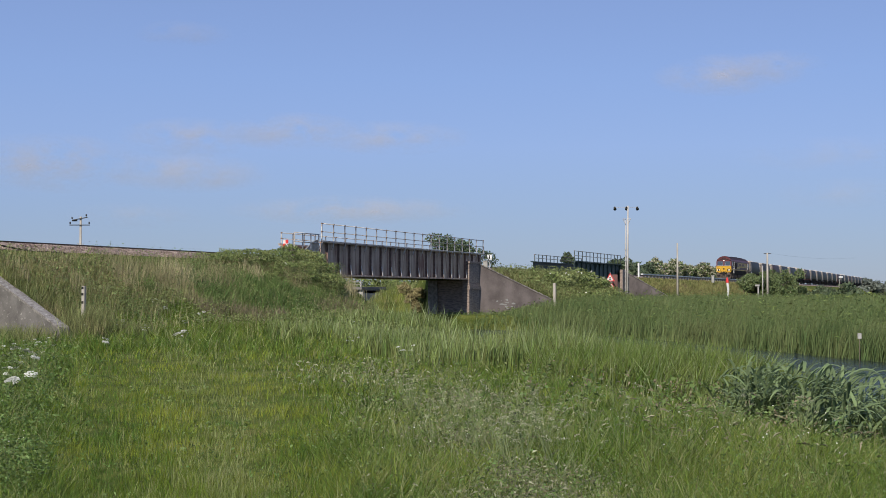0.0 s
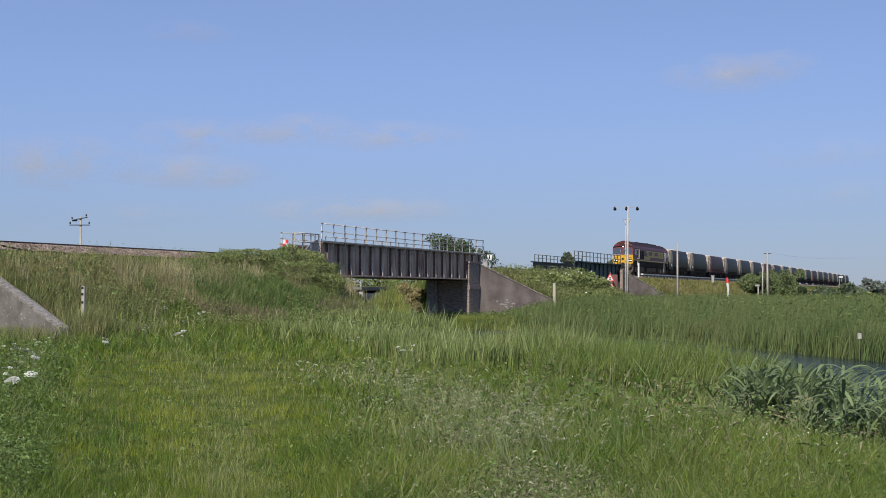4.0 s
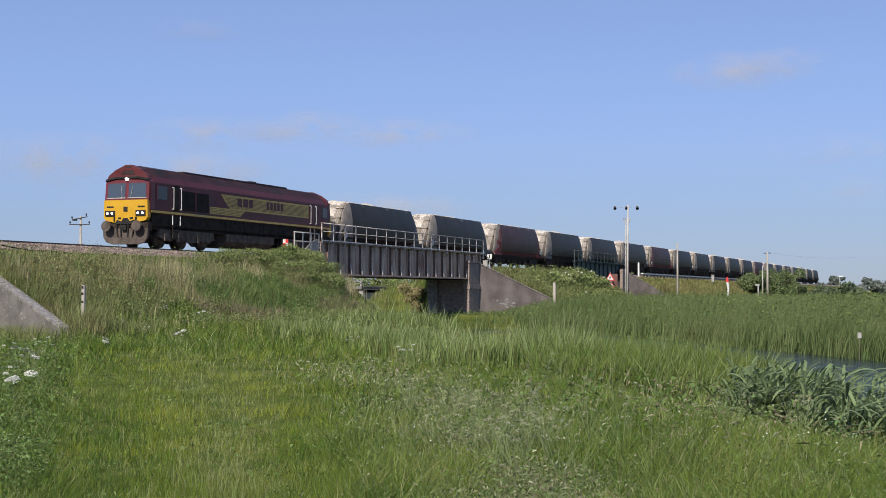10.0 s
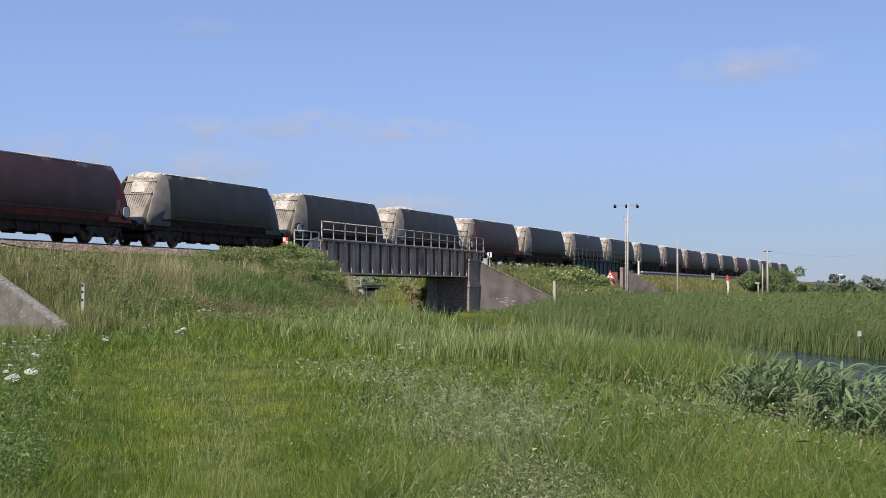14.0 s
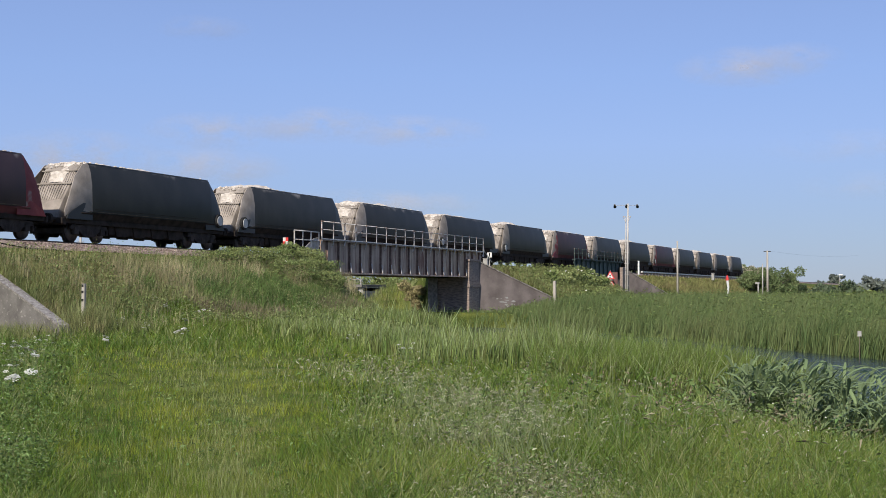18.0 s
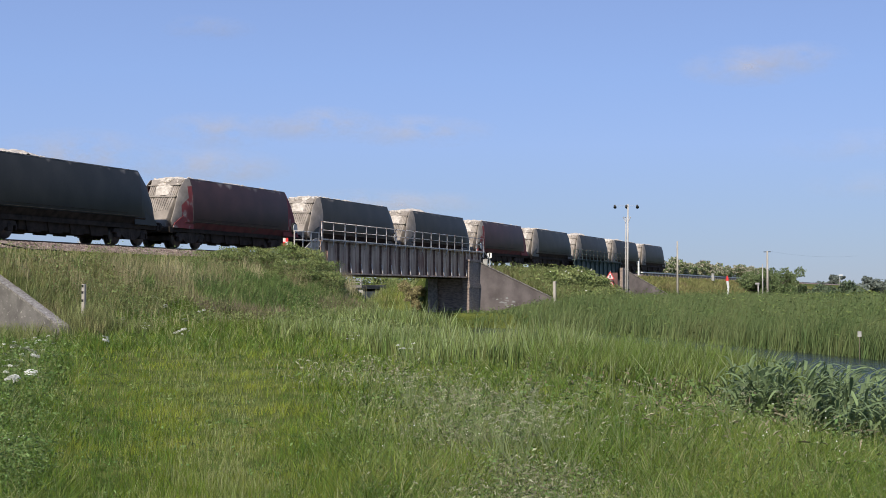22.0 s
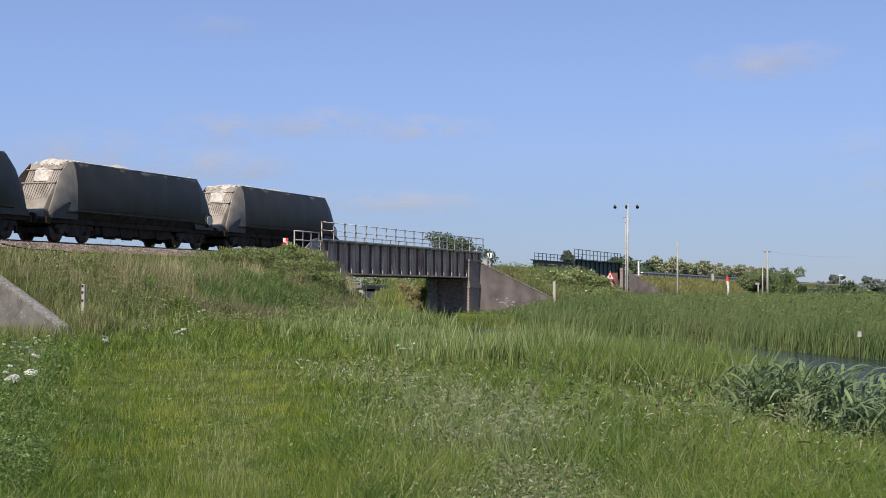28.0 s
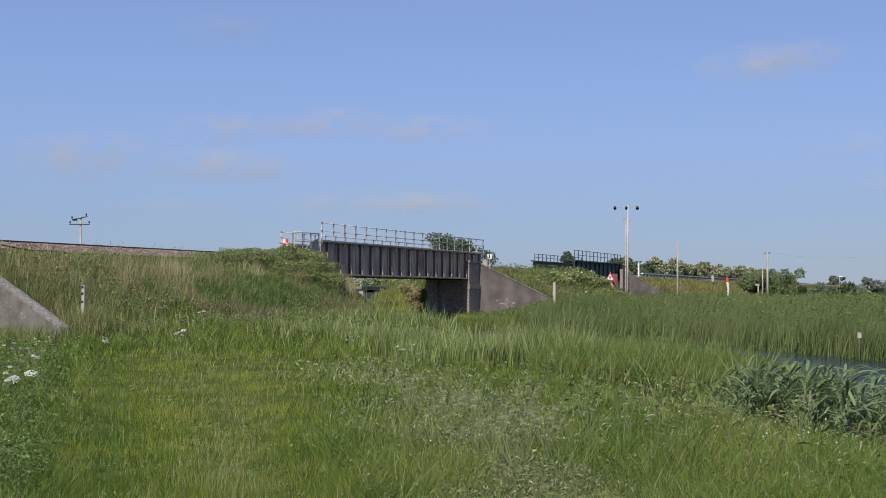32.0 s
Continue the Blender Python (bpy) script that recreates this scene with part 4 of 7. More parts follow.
def loco_ring(x, hw=1.29, zt=3.86, shoulder=3.35, z0=1.70):
    half = [(hw - 0.03, z0), (hw, z0 + 0.05), (hw, 2.75), (hw - 0.02, shoulder - 0.15), (hw - 0.16, shoulder + 0.14), (hw - 0.52, zt - 0.12), (0.28, zt)]
    return [(x, -y, z) for y, z in half] + [(x, y, z) for y, z in reversed(half)]


def cab_front(t, x, s):
    """Cab end at x; s = -1 looks forward, +1 backward."""
    hw = 1.27
    def slab(name, poly, mat_, out0, out1, label="", parent=t, lean=0.0):
        bm = B()
        lo = [bm.verts.new((x + s * (out0 - max(0, z - 2.35) * lean), y, z)) for y, z in poly]
        hi = [bm.verts.new((x + s * (out1 - max(0, z - 2.35) * lean), y, z)) for y, z in poly]
        n = len(poly)
        bm.faces.new(lo), bm.faces.new(hi)
        for i in range(n):
            bm.faces.new((lo[i], lo[(i + 1) % n], hi[(i + 1) % n], hi[i]))
        return part(name, bm, mat_, parent, label)
    nose = slab("nose", [(-hw, 1.50), (-1.16, 1.34), (-0.5, 1.22), (0.5, 1.22), (1.16, 1.34), (hw, 1.50), (hw - 0.02, 2.36), (-hw + 0.02, 2.36)], M_YELLOW, -0.1, 0.16, "yellow warning panel on the cab nose")
    slab("cab_face", [(-hw, 2.37), (hw, 2.37), (hw - 0.02, 3.28), (hw - 0.2, 3.52), (0.7, 3.82), (-0.7, 3.82), (-hw + 0.2, 3.52), (-hw + 0.02, 3.28)], M_LOCORED if s < 0 else M_MAROON, -0.3, 0.07, "red windscreen surround", lean=0.09)
    for c in (-1, 1):
        w = slab("windscreen", [(c * 0.10, 2.50), (c * 1.10, 2.50), (c * 1.10, 3.14), (c * 1.0, 3.20), (c * 0.10, 3.20)], M_GLASS, 0.075, 0.085, "dark windscreen pane", lean=0.09)
        slab("window_edge", [(c * 0.06, 2.44), (c * 1.16, 2.44), (c * 1.16, 2.49), (c * 0.06, 2.49)], M_GALV, 0.08, 0.10, parent=w, lean=0.09)
        part("wiper", tube(B(), (x + s * 0.09, c * 0.25, 2.5), (x + s * 0.04, c * 0.32, 3.05), 0.012), M_GALV, w)
        hl = part("headlight_box", box(B(), min(x + s * 0.14, x + s * 0.22), max(x + s * 0.14, x + s * 0.22), c * 0.88 - 0.28, c * 0.88 + 0.28, 1.56, 1.84, 0.02), M_BLACK, nose)
        for d in (-0.13, 0.13):
            part("lamp", tube(B(), (x + s * 0.22, c * 0.88 + d, 1.70), (x + s * 0.235, c * 0.88 + d, 1.70), 0.062, seg=14), M_LAMP, hl, "lit round head lamp")
        part("lamp_bracket", box(B(), min(x + s * 0.16, x + s * 0.24), max(x + s * 0.16, x + s * 0.24), c * 0.62 - 0.03, c * 0.62 + 0.03, 1.30, 1.52), M_BLACK, nose)
        part("socket", box(B(), min(x + s * 0.165, x + s * 0.20), max(x + s * 0.165, x + s * 0.20), c * 0.34 - 0.09, c * 0.34 + 0.09, 1.42, 1.50, 0.01), M_BLACK, nose)
        bm = B()
        tube(bm, (x + s * 0.05, c * 0.87, 1.05), (x + s * 0.48, c * 0.87, 1.05), 0.12, 0.10, 10)
        tube(bm, (x + s * 0.48, c * 0.87, 1.05), (x + s * 0.58, c * 0.87, 1.05), 0.27, 0.26, 16)
        part("buffer", bm, M_PLOUGH, t)
        part("number_bar", box(B(), min(x + s * 0.165, x + s * 0.17), max(x + s * 0.165, x + s * 0.17), c * 0.9 - 0.2, c * 0.9 + 0.2, 1.98, 2.06), M_BLACK, nose)
    brow = slab("cab_brow", [(-1.20, 3.38), (-0.66, 3.50), (0.66, 3.50), (1.20, 3.38), (1.10, 3.60), (0.72, 3.88), (0.16, 4.12), (-0.16, 4.12), (-0.72, 3.88), (-1.10, 3.60)], M_MAROON, -0.2, 0.10, "dark maroon brow over the windscreen", lean=0.09)
    slab("rain_strip", [(-1.25, 3.30), (-0.66, 3.43), (0.66, 3.43), (1.25, 3.30), (1.20, 3.41), (0.66, 3.52), (-0.66, 3.52), (-1.20, 3.41)], M_BLACK, 0.02, 0.16, "black rain strip", brow, lean=0.09)
    slab("soot_patch", [(-0.42, 3.62), (0.42, 3.62), (0.16, 4.04), (-0.16, 4.04)], M_ROOF, 0.08, 0.115, "sooty patch", brow, lean=0.09)
    part("top_lamp", tube(B(), (x - s * 0.02, 0, 3.40), (x + s * 0.13, 0, 3.40), 0.07, seg=16), M_LAMP, t, "lit round top lamp")
    part("emblem", box(B(), min(x + s * 0.165, x + s * 0.175), max(x + s * 0.165, x + s * 0.175), -0.12, 0.12, 1.78, 2.02), M_BLACK, nose)
    part("buffer_beam", box(B(), min(x - s * 0.3, x + s * 0.08), max(x - s * 0.3, x + s * 0.08), -1.25, 1.25, 0.82, 1.25, 0.04), M_GRIMESHADE, t)
    part("snow_plough", prism(B(), [(-0.75, 0.16), (0.75, 0.16), (1.12, 0.28), (1.27, 0.52), (1.3, 0.95), (-1.3, 0.95), (-1.27, 0.52), (-1.12, 0.28)], "x", *sorted((x + s * 0.02, x + s * 0.18))), M_PLOUGH, t, "dusty brown-grey valance below the buffer beam")
    slab("lower_cut", [(-0.62, 1.17), (0.62, 1.17), (0.5, 1.38), (0.25, 1.30), (0.12, 1.46), (-0.12, 1.46), (-0.25, 1.30), (-0.5, 1.38)], M_BLACK, 0.14, 0.172, "dark cut-out above the coupling", nose)
    bm = B()
    for c in (-0.55, -0.2, 0.25, 0.5):
        tube(bm, (x + s * 0.22, c, 1.15), (x + s * 0.24, c * 0.8, 0.55), 0.035)
    box(bm, min(x, x + s * 0.35), max(x, x + s * 0.35), -0.14, 0.14, 0.85, 1.12, 0.03)
    part("coupling", bm, M_BLACK, t)


def locomotive():
    t = thing("locomotive", "maroon and gold diesel freight locomotive with a yellow nose", "locomotive")
    L = 20.6
    bm = B()
    loft(bm, [loco_ring(0.02, 1.27, 3.96, 3.26), loco_ring(0.55, 1.29, 4.10, 3.40), loco_ring(L - 0.75, 1.29, 4.06, 3.40), loco_ring(L - 0.02, 1.26, 3.74, 3.22)])
    for f in bm.faces:
        f.material_index = 1 if f.calc_center_median().z > 3.5 else 0
    part("body", bm, [M_MAROON, M_ROOF], t)
    for s, y in ((-1, -1.292), (1, 1.292)):
        def panel(name, x0, x1, z0, z1, m, label="", d=0.012, parent=t):
            y0, y1 = sorted((y, y + s * d))
            return part(name, box(B(), x0, x1, y0, y1, z0, z1), m, parent, label)
        panel("cantrail_line", 0.4, 13.5, 3.20, 3.225, M_LOCORED, "thin red line under the roof edge", 0.014)
        panel("gold_line", 0.1, L - 0.1, 1.74, 1.85, M_GOLD, "thin gold line along the sill", 0.02)
        band = part("gold_band", prism(B(), [(6.9, 3.08), (17.5, 3.08), (17.5, 2.30), (9.6, 2.30), (9.0, 1.96), (5.75, 1.96), (5.75, 2.34), (7.9, 2.34), (7.35, 2.72)], "y", *sorted((y, y + s * 0.006))), M_GOLD, t, "broad ribbed gold side band")
        for i in range(9):
            z = 2.40 + i * 0.07
            panel("band_line", 7.7 - i * 0.06, 17.45, z, z + 0.018, M_MAROON, d=0.009, parent=band)
        for i in range(4):
            panel("band_line", 5.8, 9.0 + i * 0.1, 2.02 + i * 0.08, 2.038 + i * 0.08, M_MAROON, d=0.009, parent=band)
        for a, b in ((8.7, 9.2), (9.35, 9.9), (10.0, 10.45)):
            panel("letter_bar", a, b, 2.52, 2.98, M_MAROON, "maroon lettering bar", 0.011, band)
        for i in range(5):
            panel("figure_bar", 12.1 + i * 0.43, 12.42 + i * 0.43, 2.52, 2.96, M_MAROON, "maroon figure bar", 0.011, band)
        # equipment grille, doors, windows, hand rails
        grille = panel("grille", 2.95, 5.62, 1.98, 2.98, M_BLACK, "dark louvred grille", 0.02)
        for i in range(10):
            panel("louvre", 3.0, 5.58, 2.02 + i * 0.095, 2.06 + i * 0.095, M_GRIMESHADE, d=0.035, parent=grille)
        panel("grille_bar", 4.25, 4.33, 1.98, 2.98, M_MAROON, d=0.04, parent=grille)
        panel("cab_window", 0.72, 1.55, 2.42, 3.08, M_DARKGLASS, "dark cab side window", 0.014)
        panel("cab_window_post", 0.62, 0.72, 2.38, 3.12, M_LOCORED, "", 0.016)
        panel("cab_stripe", 0.06, 0.42, 1.9, 3.2, M_LOCORED, "red cab corner", 0.010)
        panel("door", 2.12, 2.72, 1.88, 3.25, M_GRIMESHADE, "dark cab door", 0.012)
        panel("rear_window", 19.45, 20.1, 2.45, 3.05, M_DARKGLASS, "dark cab side window", 0.014)
        panel("rear_door", 17.72, 18.36, 1.88, 3.2, M_MAROON, "cab door", 0.016)
        for x in (2.06, 2.78, 17.68, 18.4):
            bm = B()
            tube(bm, (x, y + s * 0.09, 1.98), (x, y + s * 0.09, 3.1), 0.016)
            tube(bm, (x, y, 2.0), (x, y + s * 0.09, 2.0), 0.02), tube(bm, (x, y, 3.08), (x, y + s * 0.09, 3.08), 0.02)
            part("hand_rail", bm, M_WHITE, t, "white hand rail")
        bm = B()
        for z in (0.52, 0.80, 1.08, 1.36):
            box(bm, 17.75, 18.33, *sorted((y - s * 0.12, y + s * 0.02)), z, z + 0.04)
        for xx in (17.72, 18.34):
            box(bm, xx, xx + 0.035, *sorted((y - s * 0.06, y + s * 0.03)), 0.50, 1.70)
        part("step_ladder", bm, M_WAGONEND, t, "pale dusty step ladder")
        for x in (2.06, 2.78):
            part("step_rail", tube(B(), (x, y + s * 0.02, 1.2), (x, y + s * 0.02, 1.66), 0.026), M_WHITE, t)
        part("steps", box(box(box(B(), 2.1, 2.75, *sorted((y - s * 0.15, y + s * 0.02)), 0.50, 0.55), 2.1, 2.75, *sorted((y - s * 0.15, y + s * 0.02)), 0.85, 0.90), 2.1, 2.14, *sorted((y - s * 0.1, y + s * 0.01)), 0.50, 1.25), M_BOGIE, t)
        # Added dark plate: the shadow under the body is put into it.
        part("sill_plate", box(B(), 0.3, L - 0.3, *sorted((y - s * 0.16, y - s * 0.06)), 1.10, 1.72), M_GRIMESHADE, t, "added dark plate for the shadow below the sill")
        for x in (7.5, 9.6, 11.8, 13.6):
            part("underframe_box", box(B(), x, x + 1.2, *sorted((y - s * 0.14, y - s * 0.03)), 1.14, 1.5, 0.02), M_GRIMESHADE, t)
    for x0, x1 in ((4.0, 9.4), (9.5, 13.2), (13.3, 15.8)):
        part("roof_hatch", box(B(), x0, x1, -0.70, 0.70, 3.90, 4.085, 0.03), M_ROOF, t)
    part("exhaust", box(B(), 12.0, 12.7, -0.3, 0.3, 4.1, 4.2, 0.02), M_BLACK, t)
    part("fuel_tank", prism(B(), [(-1.25, 0.95), (1.25, 0.95), (1.25, 0.55), (0.95, 0.28), (-0.95, 0.28), (-1.25, 0.55)], "x", 7.6, 13.1), M_LOCOGEAR, t)
    part("underframe", box(B(), 0.1, L - 0.1, -1.12, 1.12, 0.92, 1.72), M_GRIMESHADE, t)
    for c in (3.65, L - 3.65):
        bm = B()
        for s in (-1, 1):
            y0, y1 = sorted((s * 1.06, s * 1.22))
            prism(bm, [(-2.75, 0.55), (-2.6, 0.95), (2.6, 0.95), (2.75, 0.55), (1.6, 0.36), (1.2, 0.50), (0.8, 0.36), (-0.8, 0.36), (-1.2, 0.50), (-1.6, 0.36)], "y", y0, y1)
            for a in (-2.05, 0, 2.05):
                box(bm, a - 0.2, a + 0.2, y0 - 0.05, y1 + 0.06, 0.36, 0.74, 0.04)
            for a in (-1.0, 1.0):
                tube(bm, (a, s * 1.22, 0.35), (a, s * 1.22, 0.8), 0.10, seg=10)
        box(bm, -2.4, 2.4, -0.9, 0.9, 0.6, 0.88)
        bg = part("bogie", bm, M_LOCOGEAR, t, "grimy three-axle bogie", at=(c, 0, 0))
        for a in (-2.05, 0, 2.05):
            part("wheelset", WHEEL_L, None, bg, at=(a, 0, 0.53))
    cab_front(t, 0.0, -1), cab_front(t, L, 1)
    return t


LOCO = locomotive()
proto_grey = [hopper_wagon(False, 11), hopper_wagon(False, 12), hopper_wagon(False, 13)]
proto_red = hopper_wagon(True, 21)
WAGONS, used = [], set()
for k in range(20):
    src = proto_red if k in (2, 6, 12, 15) else proto_grey[k % 3]
    if src.name in used:
        w = copy_thing(src, Matrix())
    else:
        w = src
        used.add(src.name)
    WAGONS.append(w)
for k in (0, 1, 4, 6, 8, 10, 11, 15):
    brake_wheel(WAGONS[k], -1)
for k in (2, 5, 7, 12, 13, 18, 19):
    brake_wheel(WAGONS[k], 1)


# ---- poles, posts and signs ----
def pole(name, label, x, y, z0, z1, r0, r1, material, lean=(0, 0), category="pole"):
    t = thing(name, label, category, (x, y, z0))
    part("shaft", tube(B(), (0, 0, -0.4), (lean[0], lean[1], z1 - z0), r0, r1, 10), material, t, smooth=True)
    return t


def line_pole():
    t = pole("telegraph_pole", "weathered wooden telegraph pole with two crossarms", 81.4, 58.1, 0, 7.05, 0.10, 0.075, M_WOODPOLE)
    for z, w, tip in ((6.42, 0.72, 0), (6.86, 0.56, 11)):
        a = part("crossarm", box(B(), -0.04, 0.04, -w, w, 0, 0.065, 0.01), M_DARKMETAL, t, at=(-0.12, 0, z))
        a.rotation_euler = (radians(-tip), 0, radians(20))
        for y in (-w + 0.05, w - 0.05):
            part("insulator", tube(tube(B(), (0, y, 0.1), (0, y, 0.20), 0.045, 0.06, 8), (0, y, 0.20), (0, y, 0.27), 0.06, 0.03, 8), M_DARKMETAL, a)
    part("fuse_box", box(B(), -0.20, -0.02, 0.26, 0.56, 6.72, 6.85, 0.02), M_DARKMETAL, t)
    part("brace", tube(tube(B(), (0, 0, 4.7), (0.02, 0.25, 5.2), 0.03), (0, 0, 4.7), (0.02, -0.22, 5.15), 0.03), M_WOODPOLE, t)


line_pole()


def lamp_mast():
    t = pole("floodlight_mast", "tall pale wooden floodlight mast with three lamps", 135.4, 31.62, 0.2, 10.4, 0.105, 0.075, M_PALEPOLE, (0, -0.12))
    part("second_shaft", tube(B(), (0.25, 0.24, -0.3), (0.12, 0.12, 8.9), 0.075, 0.055, 10), M_PALEPOLE, t, smooth=True)
    arm = part("crossarm", tube(B(), (-0.42, 1.15, 10.02), (0.38, -0.95, 10.02), 0.016), M_GALV, t)
    for k in (0.0, 0.52, 1.0):
        p = Vector((-0.42, 1.15, 10.0)).lerp(Vector((0.38, -0.95, 10.0)), k)
        lamp = part("lamp_head", tube(tube(B(), p + Vector((0.18, 0, -0.12)), p + Vector((-0.16, -0.05, 0.04)), 0.16, 0.11, 14), p + Vector((-0.16, -0.05, 0.04)), p + Vector((-0.3, -0.06, 0.08)), 0.07, 0.05, 10), M_DARKMETAL, t, "round dark lamp head")
        part("lens", tube(B(), p + Vector((0.18, 0, -0.12)), p + Vector((0.20, 0, -0.13)), 0.13, 0.13, 14), M_GLASS, lamp)
    for c in (-1, 1):
        part("bracket", tube(tube(B(), (0, c * 0.4, 8.9), (0, c * 0.12, 8.35), 0.03), (0, c * 0.12, 8.9), (0, c * 0.4, 8.9), 0.03), M_GALV, t)
    for i in range(9):
        part("step_iron", tube(B(), (-0.05, -0.2, 2.0 + i * 0.55), (-0.05, 0.28, 2.0 + i * 0.55), 0.02), M_GALV, t)


lamp_mast()
t = pole("wooden_pole", "slim weathered wooden pole in the reeds", 152.1, 29.83, 0.3, 7.2, 0.13, 0.09, M_WOODPOLE)
t = pole("telegraph_pole", "weathered wooden pole with a small crossarm and wire", 214.15, 28.2, 0.2, 7.8, 0.20, 0.13, M_WOODPOLE)
part("crossarm", box(B(), -0.06, 0.06, -0.55, 0.55, 7.4, 7.52), M_DARKMETAL, t)
wire = B()
for i in range(8):
    a, b = i / 8, (i + 1) / 8
    f = [Vector((60 * k, -9 * k, 7.6 + 0.6 * k - 2.0 * k * (1 - k))) for k in (a, b)]
    tube(wire, f[0], f[1], 0.006, seg=4)
part("wire", wire, M_DARKMETAL, t)
t = pole("steel_pole", "thin pale blue-grey steel pole", 196.2, 26.5, 0.2, 5.45, 0.09, 0.07, M_GALV)
t = thing("white_post_sign", "short pale grey post with a small board", "sign", (196.1, 27.1, 0.3))
part("post", box(B(), -0.08, 0.08, -0.1, 0.1, 0, 2.4, 0.02), M_CONC, t)
part("board", box(B(), -0.16, -0.12, -0.2, 0.42, 2.3, 2.55, 0.01), M_CONC, t)
t = thing("marker_post", "white marker post with a red top", "post", (148.1, 23.67, 1.37))
part("post", tube(tube(B(), (0, 0.04, -1.3), (0.0, -0.05, 0.75), 0.10, 0.12, 12), (0, -0.05, 0.75), (0, 0.04, 1.4), 0.12, 0.14, 12), M_WHITE, t)
part("red_top", tube(tube(B(), (0, 0.04, 1.4), (0, 0.06, 1.75), 0.17, 0.15, 12), (0, 0.06, 1.75), (0, 0.06, 1.95), 0.09, 0.07, 10), M_RED, t, "red painted top")
t = thing("white_post", "short white concrete post on the embankment", "post", (161.0, 36.2, 4.12))
part("post", box(B(), -0.08, 0.08, -0.10, 0.10, -1.0, 1.1, 0.03), M_WHITE, t)
t = thing("fence_post", "weathered grey concrete fence post in the grass", "post", (103.75, 30.0, 0.0))
part("post", box(B(), -0.12, 0.12, -0.11, 0.11, -0.4, 2.45, 0.02), M_WOODPOLE, t)
t = thing("fence_post", "short weathered wooden post with dark notches", "post", (42.4, 30.1, -0.05))
part("post", box(B(), -0.065, 0.065, -0.065, 0.065, -0.3, 2.0, 0.02), M_WOODPOLE, t)
for z in (1.35, 1.65, 1.88):
    part("notch", box(B(), -0.075, -0.06, -0.03, 0.05, z, z + 0.09), M_BLACK, t)
t = thing("water_marker", "small pale grey board on a stake on the far bank", "sign", (56.9, 3.93, 0.0))
part("stake", box(B(), -0.015, 0.015, -0.015, 0.015, -1.0, -0.12), M_BARK, t)
part("board", box(B(), -0.015, 0.015, -0.075, 0.075, -0.12, 0.10, 0.004), M_CONC, t)


def chequer_board():
    t = thing("chequered_marker", "small red and white chequered marker board beside the track", "marker", (71.1, 36.66, 4.22))
    part("post", box(B(), -0.03, 0.03, -0.03, 0.03, -0.8, 0.3), M_GALV, t)
    for i in range(2):
        for j in range(2):
            part("square", box(B(), -0.04, -0.02, -0.17 + i * 0.17, i * 0.17, 0.1 + j * 0.22, 0.32 + j * 0.22), M_RED if (i + j) % 2 else M_WHITE, t)


chequer_board()
t = pole("lamp_post", "distant slim lamp post with a white lamp head", 430.0, 35.4, 0, 6.4, 0.10, 0.07, M_GALV)
part("lamp_head", box(B(), -0.6, 0.6, -1.1, 0.15, 6.2, 6.6, 0.1), M_WHITE, t)


def track_sign():
    t = thing("track_sign", "small white trackside board with a black figure bar", "sign", (107.7, 36.7, 4.0))
    part("post", box(B(), -0.03, 0.03, -0.03, 0.03, -0.5, 0.6), M_GALV, t)
    b = part("board", box(B(), -0.05, -0.03, -0.2, 0.2, 0.42, 0.84, 0.006), M_WHITE, t)
    part("figure_bar", box(B(), -0.06, -0.052, -0.05, 0.05, 0.5, 0.8), M_BLACK, b)
    t = thing("cable_box", "small grey cable box on the wall top", "box", (105.05, 36.15, 3.60))
    part("case", box(B(), -0.12, 0.12, -0.2, 0.2, 0.0, 0.62, 0.03), M_CONC, t)
    part("lid", box(B(), -0.14, 0.14, -0.22, 0.22, 0.62, 0.68, 0.02), M_GALV, t)


track_sign()


def warning_sign(x, y, z, size, label):
    t = thing("warning_sign", label, "road sign", (x, y, z), group="warning signs")
    part("post", tube(B(), (0.06, 0, -2.2), (0.06, 0, 0.9), 0.045), M_GALV, t)
    h = size * 0.866
    part("border", prism(B(), [(-size / 2, 0), (size / 2, 0), (0, h)], "x", -0.02, 0.02), M_RED, t, "red triangular border")
    k = 0.70
    part("face", prism(B(), [(-size / 2 * k, h * 0.09), (size / 2 * k, h * 0.09), (0, h * 0.80)], "x", -0.03, -0.022), M_WHITE, t, "white face")
    part("symbol", box(box(B(), -0.04, -0.032, -0.1, 0.1, h * 0.16, h * 0.24), -0.04, -0.032, -0.07, 0.07, h * 0.32, h * 0.5), M_BLACK, t)


warning_sign(139.8, 34.44, 2.9, 0.98, "red-bordered white triangular road warning sign under the bridge")
warning_sign(139.8, 34.27, 2.13, 0.70, "smaller red-bordered triangular sign below another sign")
# Flat slab standing in for the dull red brick pier behind the signs.
solid("sign_backboard", box(B(), 140.8, 140.86, 33.9, 34.6, 1.0, 3.6), M_REDPIER, "dull red brick pier face behind the road signs", "board")


